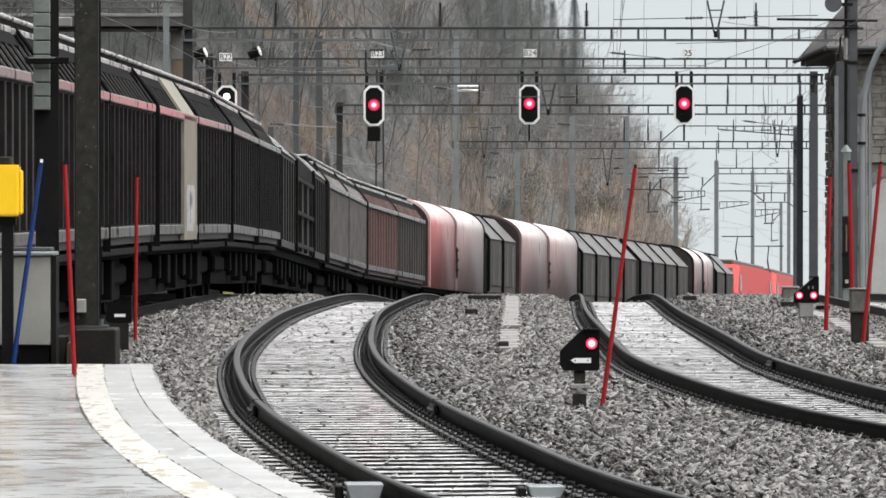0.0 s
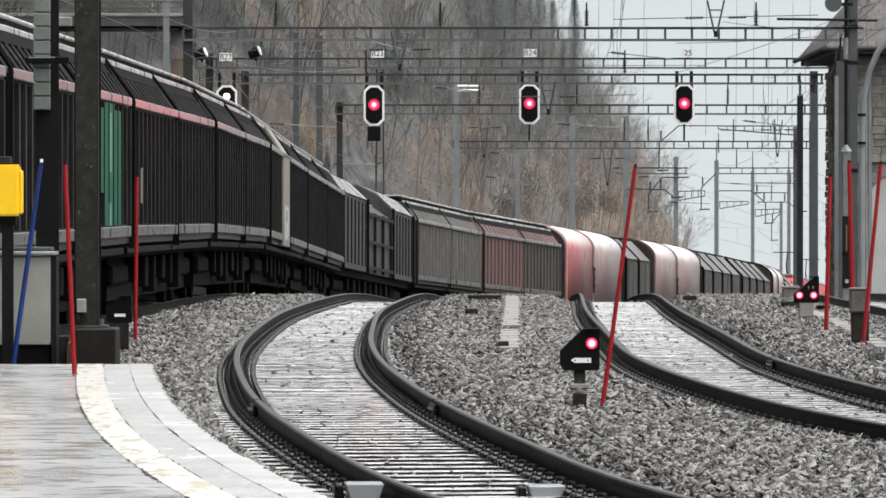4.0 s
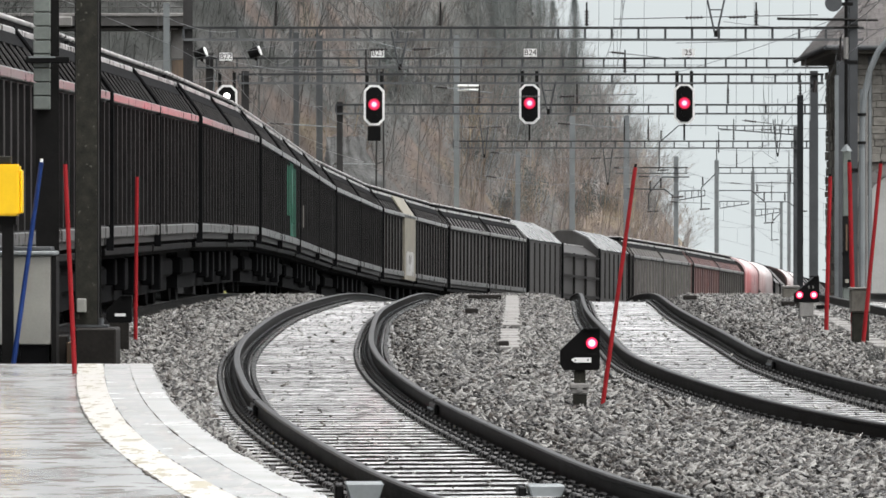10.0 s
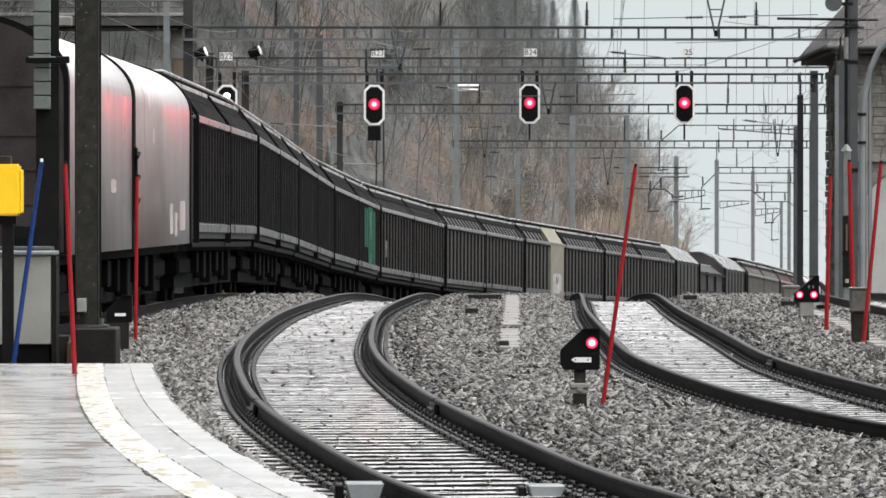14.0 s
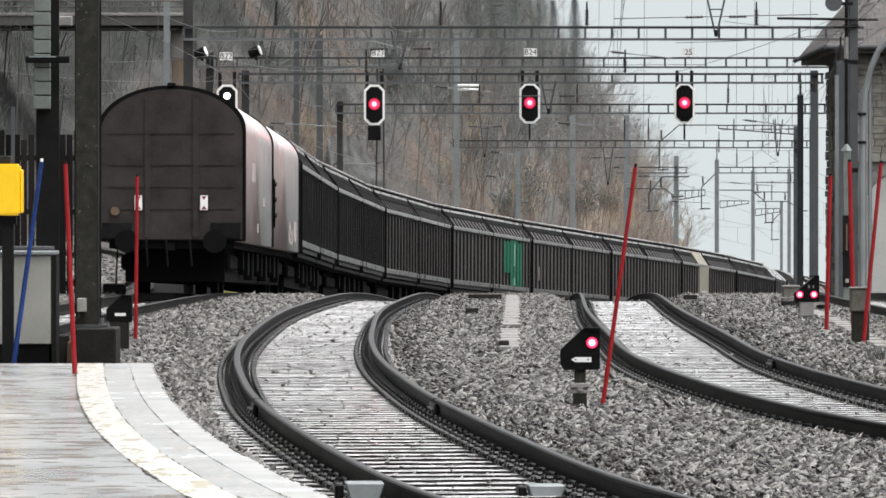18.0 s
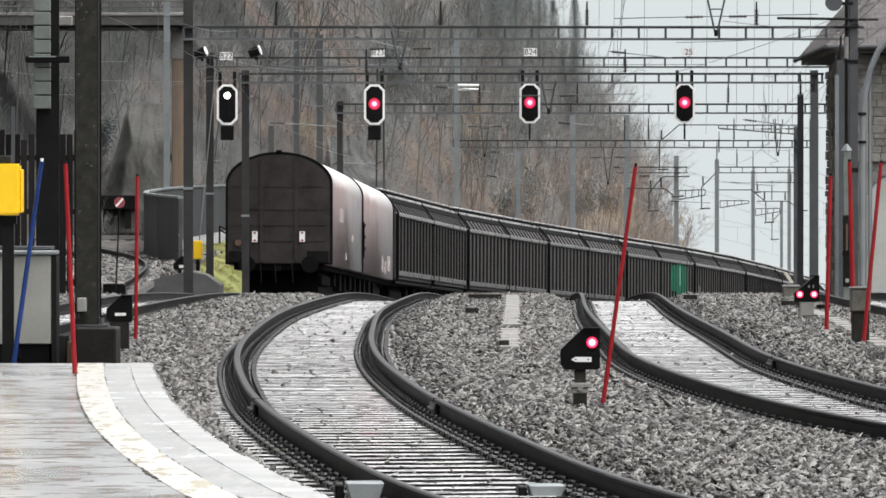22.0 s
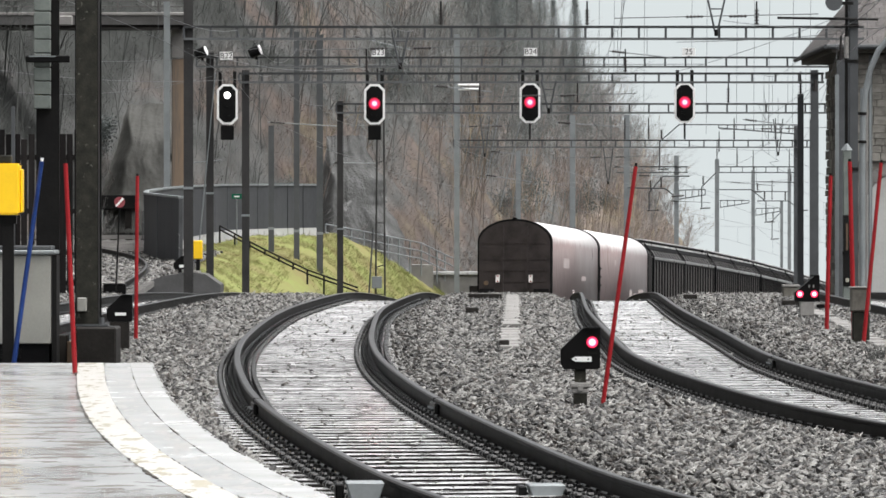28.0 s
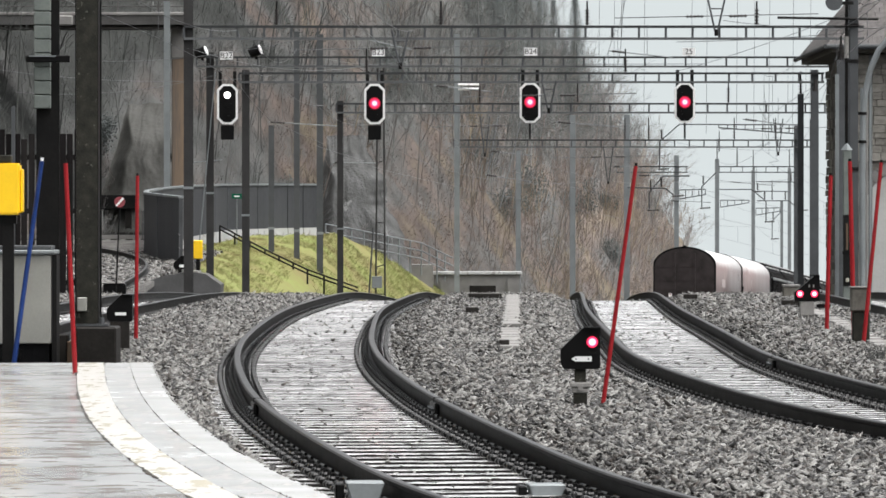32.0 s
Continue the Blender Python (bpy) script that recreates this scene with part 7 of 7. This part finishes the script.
for a, b, sag in (((-6.0, 133, 5.6), (-2.4, 172, 6.2), 0.3), ((-8.6, 133, 5.3), (-3.0, 133.3, 5.9), 0.2), 
                  ((9.4, 120, 6.3), (6.4, 155, 5.6), 0.1), ((9.9, 133, 6.0), (5.5, 133.2, 5.75), 0.05), ((6.6, 133, 6.25), (9.6, 118, 5.6), 0.1), ((-14, 150, 5.9), (-5.5, 155, 5.4), 0.3), ((-13, 172, 5.4), (-7, 172, 5.9), 0.25),
                  ((8.5, 118, 6.0), (14.9, 238, 4.6), 0.6), ((10.3, 155, 5.4), (16, 330, 4.8), 1.0), ((5.73, 250, 5.5), (12.4, 300, 4.3), 0.1), ((0.57, 233, 5.4), (5.73, 250, 5.1), 0.15),
                  ((14.5, 300, 3.4), (19.0, 300.2, 3.6), 0.1), ((8.78, 270, 5.6), (14.9, 238, 4.4), 0.3), ((10.44, 165, 5.0), (8.6, 118, 5.2), 0.2),
                  ((-4.8, 133, 6.4), (-5.3, 205, 7.7), 0.8), ((-5.3, 205, 7.6), (0.57, 233, 8.6), 0.6), ((0.57, 233, 8.8), (8.78, 270, 5.9), 0.3)):
    pts = []
    for k in range(13):
        f = k / 12
        p = Vector(a).lerp(Vector(b), f)
        p.z -= sag * 4 * f * (1 - f)
        pts.append(tuple(p))
    wire_part("wire", pts, 0.008, fd)

# tubular arms on the far masts: distance, run of the tube, stay
for y, run in ((299.8, ((14.66, 6.44), (12.53, 6.44), (11.49, 5.53), (11.49, 4.12))), (299.8, ((13.08, 3.70), (11.68, 3.70), (10.94, 2.84), (10.94, 1.93))),
               (329.8, ((15.93, 4.10), (15.10, 3.29), (15.10, 2.08))), (329.8, ((16.13, 3.12), (18.01, 3.12), (18.85, 2.42), (18.85, 1.28))),
               (359.8, ((20.01, 2.53), (21.99, 2.53), (22.72, 1.97))), (359.8, ((19.9, 3.75), (22.4, 3.72))), (419.8, ((25.09, 1.85), (24.45, 1.16), (24.45, -0.12))),
               (379.8, ((23.2, 3.2), (20.9, 3.22))), (269.8, ((8.8, 2.95), (10.6, 2.92), (11.0, 2.6)))):
    c = empty("cantilever", (run[0][0], y, run[0][1]))
    tagged(c, "bent tubular cantilever arm with insulators on a far mast", "cantilever", group="cantilevers on the masts")
    pts = [Vector((px - run[0][0], 0, pz - run[0][1])) for px, pz in run]
    bm = bmesh.new()
    for a, b in zip(pts[:-1], pts[1:]):
        rod(bm, a, b, 0.035, n=6)
    part("tube", bm, "steel", c)
    k = len(pts) // 2
    insulator(c, pts[k].lerp(pts[k - 1], 0.1) + Vector((0, -0.02, 0.06)), pts[k].lerp(pts[k - 1], 0.1) + Vector((0, -0.02, 0.55)), 0.09)
    insulator(c, pts[-1] + Vector((-0.1, -0.02, -0.06)), pts[-1] + Vector((0.5, -0.02, -0.03)), 0.08)
# small lattice beams between the far masts: distance, left and right x, top left, top right, foot left, foot right
for y, x0, x1, ta, tb_, fa_, fb_ in ((300.1, 12.53, 13.93, 2.96, 3.00, 2.48, 2.72), (330.1, 16.20, 17.87, 2.49, 2.49, 2.08, 2.35), (360.1, 19.94, 21.47, 2.05, 2.08, 1.61, 1.87), (238.4, 11.63, 14.97, 5.46, 5.46, 5.33, 5.07)):
    g = empty("lattice_beam", (x0, y, 0))
    tagged(g, "short tapering lattice beam on a far mast", "lattice beam", group="lattice beams on the masts")
    part("chord", rodded((0, 0, ta), (x1 - x0, 0, tb_), 0.03, n=6), "steel", g)
    part("chord", rodded((0, 0, fa_), (x1 - x0, 0, fb_), 0.03, n=6), "steel", g)
    n = max(4, int((x1 - x0) / 0.36))
    for k in range(n + 1):
        f = k / n
        part("web_post", rodded(((x1 - x0) * f, 0, fa_ + (fb_ - fa_) * f), ((x1 - x0) * f, 0, ta + (tb_ - ta) * f), 0.022, n=5), "steel", g)
h_mast(25.17, 420, -9.0, 2.7, 0.2, 0.2, "palesteel", PALE)
# guy wires of a mast on the slope
gw = empty("guy_wires", (2.1, 240, 0))
tagged(gw, "pale slanting guy wires on the wooded slope", "guy wire", group="overhead wires")
for a, b in (((0.25, 0, 5.87), (-0.23, 0, 3.2)), ((1.19, 0, 5.63), (0.30, 0, 1.9))):
    part("wire", rodded(a, b, 0.022, n=5), "palesteel", gw)
# horizontal white tube hung below the gantry
tb = empty("tube_lamp", (0.99, 215, 6.45))
tagged(tb, "pale twin tube lamp hanging on a span wire", "lamp")
for z in (0.0, 0.16):
    part("tube", rodded((-0.42, 0, z), (0.42, 0, z), 0.045, n=8), "white", tb)
for x in (-0.3, 0.3):
    part("hanger", rodded((x, 0, 0.0), (x, 0, 0.9), 0.012, n=5), "darksteel", tb)
part("span_wire", rodded((-7.0, 0, 0.9), (9.0, 0, 0.95), 0.012, n=5), "wire", tb)


# ---------------------------------------------------------------- fir trees on the slope
def build_firs():
    rng = random.Random(21)
    trunks, tris = [], []
    for _ in range(75):
        y = rng.uniform(285, 430)
        x = float(FOOT(y)) - rng.uniform(7, 17)
        z = hill_z(x, y)
        h = rng.uniform(6, 12)
        if not 0.006 < x / y < 0.024 or z < 5.5:
            continue
        trunks.append((x, y, z - 0.5, x, y, z + h, 0.12, 0.02))
        for _ in range(11000):
            f = rng.uniform(0.12, 1.0)
            rad = (1 - f) * h * 0.24 + 0.15
            an = rng.uniform(0, math.tau)
            rr = rad * math.sqrt(rng.random())
            p = np.array([x + rr * math.cos(an), y + rr * math.sin(an), z + f * h - rr * 0.35])
            out = np.array([math.cos(an), math.sin(an), -0.5]) * rng.uniform(0.04, 0.09)
            side = np.array([-math.sin(an), math.cos(an), 0]) * rng.uniform(0.016, 0.035)
            tris.append((p - side, p + side, p + out))
    w = empty("far_firs")
    tagged(w, "dark green fir trees high on the slope", "fir trees", kind="stuff")
    v, f = twig_arrays(trunks)
    fast_mesh("fir_trunks", v, f, "trunk", w)
    v = np.array(tris).reshape(-1, 3)
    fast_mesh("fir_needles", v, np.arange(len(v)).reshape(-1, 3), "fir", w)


build_firs()


# ---------------------------------------------------------------- loose ballast stones
def table(f, y0, y1):
    ys = np.arange(y0, y1, 0.5)
    return ys, np.array([float(f(y)) for y in ys])


def build_stones():
    rs = np.random.RandomState(8)
    tabs = {k: table(f, 20, 140) for k, f in (("a", TRACK_A), ("b", TRACK_B), ("c", TRACK_C), ("t", TRAIN), ("l", LEVEL), ("h", HUMP), ("u", HUMP_A), ("e", EDGE))}
    look_up = lambda k, y: np.interp(y, *tabs[k])
    xs, ys, rr = [], [], []
    for y0, y1, dens, r0, r1 in ((30, 48, 860, 0.013, 0.030), (48, 72, 600, 0.015, 0.034), (72, 118, 300, 0.019, 0.040)):
        half = 0.0784 * y1 + 0.4
        n = int(dens * 2 * half * (y1 - y0))
        x, y = rs.uniform(-half, half, n), rs.uniform(y0, y1, n)
        keep = np.abs(x) < 0.0784 * y + 0.35
        xs.append(x[keep])
        ys.append(y[keep])
        rr.append(rs.uniform(r0, r1, keep.sum()) * rs.choice([0.75, 1.0, 1.25], keep.sum()))
    x, y, r = np.concatenate(xs), np.concatenate(ys), np.concatenate(rr)
    d = np.min([np.abs(x - look_up(k, y)) for k in "abct"], axis=0)
    ins = d < 0.66
    bare = np.maximum(0.08, 0.16 * np.clip((60 - y) / 10, 0, 1) * (x < look_up("a", y)))
    keep = np.where(ins, rs.random(len(x)) < np.where(np.abs(np.sin(x * 3.1 + y * 0.9)) > 0.93, 0.18, 0.10), (d > 0.90 + bare) | ((d > 0.9) & (rs.random(len(x)) < 0.3)))
    keep &= ~((y < 51.3) & (x < look_up("e", y) + 0.03))
    keep &= ~((y > 65.8) & (y < 107) & (np.abs(x - (0.78 + (y - 66) * 0.0135)) < 0.10) & (rs.random(len(x)) < 0.55))
    keep &= ~((y > 60) & (y < 96) & (np.abs(x - (5.05 + (y - 60) * 0.0285)) < 0.1) & (rs.random(len(x)) < 0.5))
    x, y, r, d, ins, bare = x[keep], y[keep], r[keep], d[keep], ins[keep], bare[keep]
    w = np.clip((x + 4.2) / 1.6, 0, 1)
    lv = look_up("l", y) * (1 - w) + look_up("h", y) * w
    ax = look_up("a", y)
    lv += (look_up("u", y) - look_up("h", y)) * np.clip((x - ax + 2.4) / 1.2, 0, 1) * np.clip((ax + 2.2 - x) / 1.2, 0, 1)
    f = np.clip((d - 0.85 - bare) / 0.55, 0, 1)
    f = f * f * (3 - 2 * f)
    z = lv - 0.212 + 0.16 * f - 0.012 + r * rs.uniform(-0.1, 0.75, len(x))
    loose = ins & (rs.random(len(x)) < 0.06)
    z[loose] += 0.045
    r[ins] *= 0.65
    n = len(x)
    base = np.array([[-1, -1, -1], [1, -1, -1], [1, 1, -1], [-1, 1, -1], [-1, -1, 1], [1, -1, 1], [1, 1, 1], [-1, 1, 1]], float) * 0.72
    v = base[None] * rs.uniform(0.55, 1.2, (n, 8, 1)) + rs.normal(0, 0.16, (n, 8, 3))
    v *= np.stack([rs.uniform(0.95, 1.5, n), rs.uniform(0.8, 1.25, n), rs.uniform(0.4, 0.75, n)], 1)[:, None]
    a = rs.uniform(0, math.tau, n)
    c, s = np.cos(a)[:, None], np.sin(a)[:, None]
    vx = v[:, :, 0] * c - v[:, :, 1] * s
    vy = v[:, :, 0] * s + v[:, :, 1] * c
    tilt = rs.normal(0, 0.42, n)[:, None]
    vz = v[:, :, 2] + vx * tilt
    out = np.stack([vx * r[:, None] + x[:, None], vy * r[:, None] + y[:, None], vz * r[:, None] + z[:, None]], 2)
    fa = np.array([[0, 1, 5, 4], [1, 2, 6, 5], [2, 3, 7, 6], [3, 0, 4, 7], [4, 5, 6, 7]])
    # coarse stones on the terrace
    m = 9000
    tx, ty = rs.uniform(-15, -7.8, m), rs.uniform(125, 200, m)
    tz = -0.42 + (ty - 118) / 105 + 0.01
    tv = (base[None] * rs.uniform(0.5, 1.2, (m, 8, 1)) + rs.normal(0, 0.2, (m, 8, 3))) * rs.uniform(0.04, 0.085, (m, 1, 1))
    tv += np.stack([tx, ty, tz], 1)[:, None]
    out = np.concatenate([out, tv])
    fs = (fa[None] + 8 * np.arange(n + m)[:, None, None]).reshape(-1, 4)
    ob = fast_mesh("ballast_stones", out.reshape(-1, 3), fs, "stone")
    tagged(ob, "loose grey and pale crushed ballast stones, rain-wet", "ballast", kind="stuff")


build_stones()


motions()
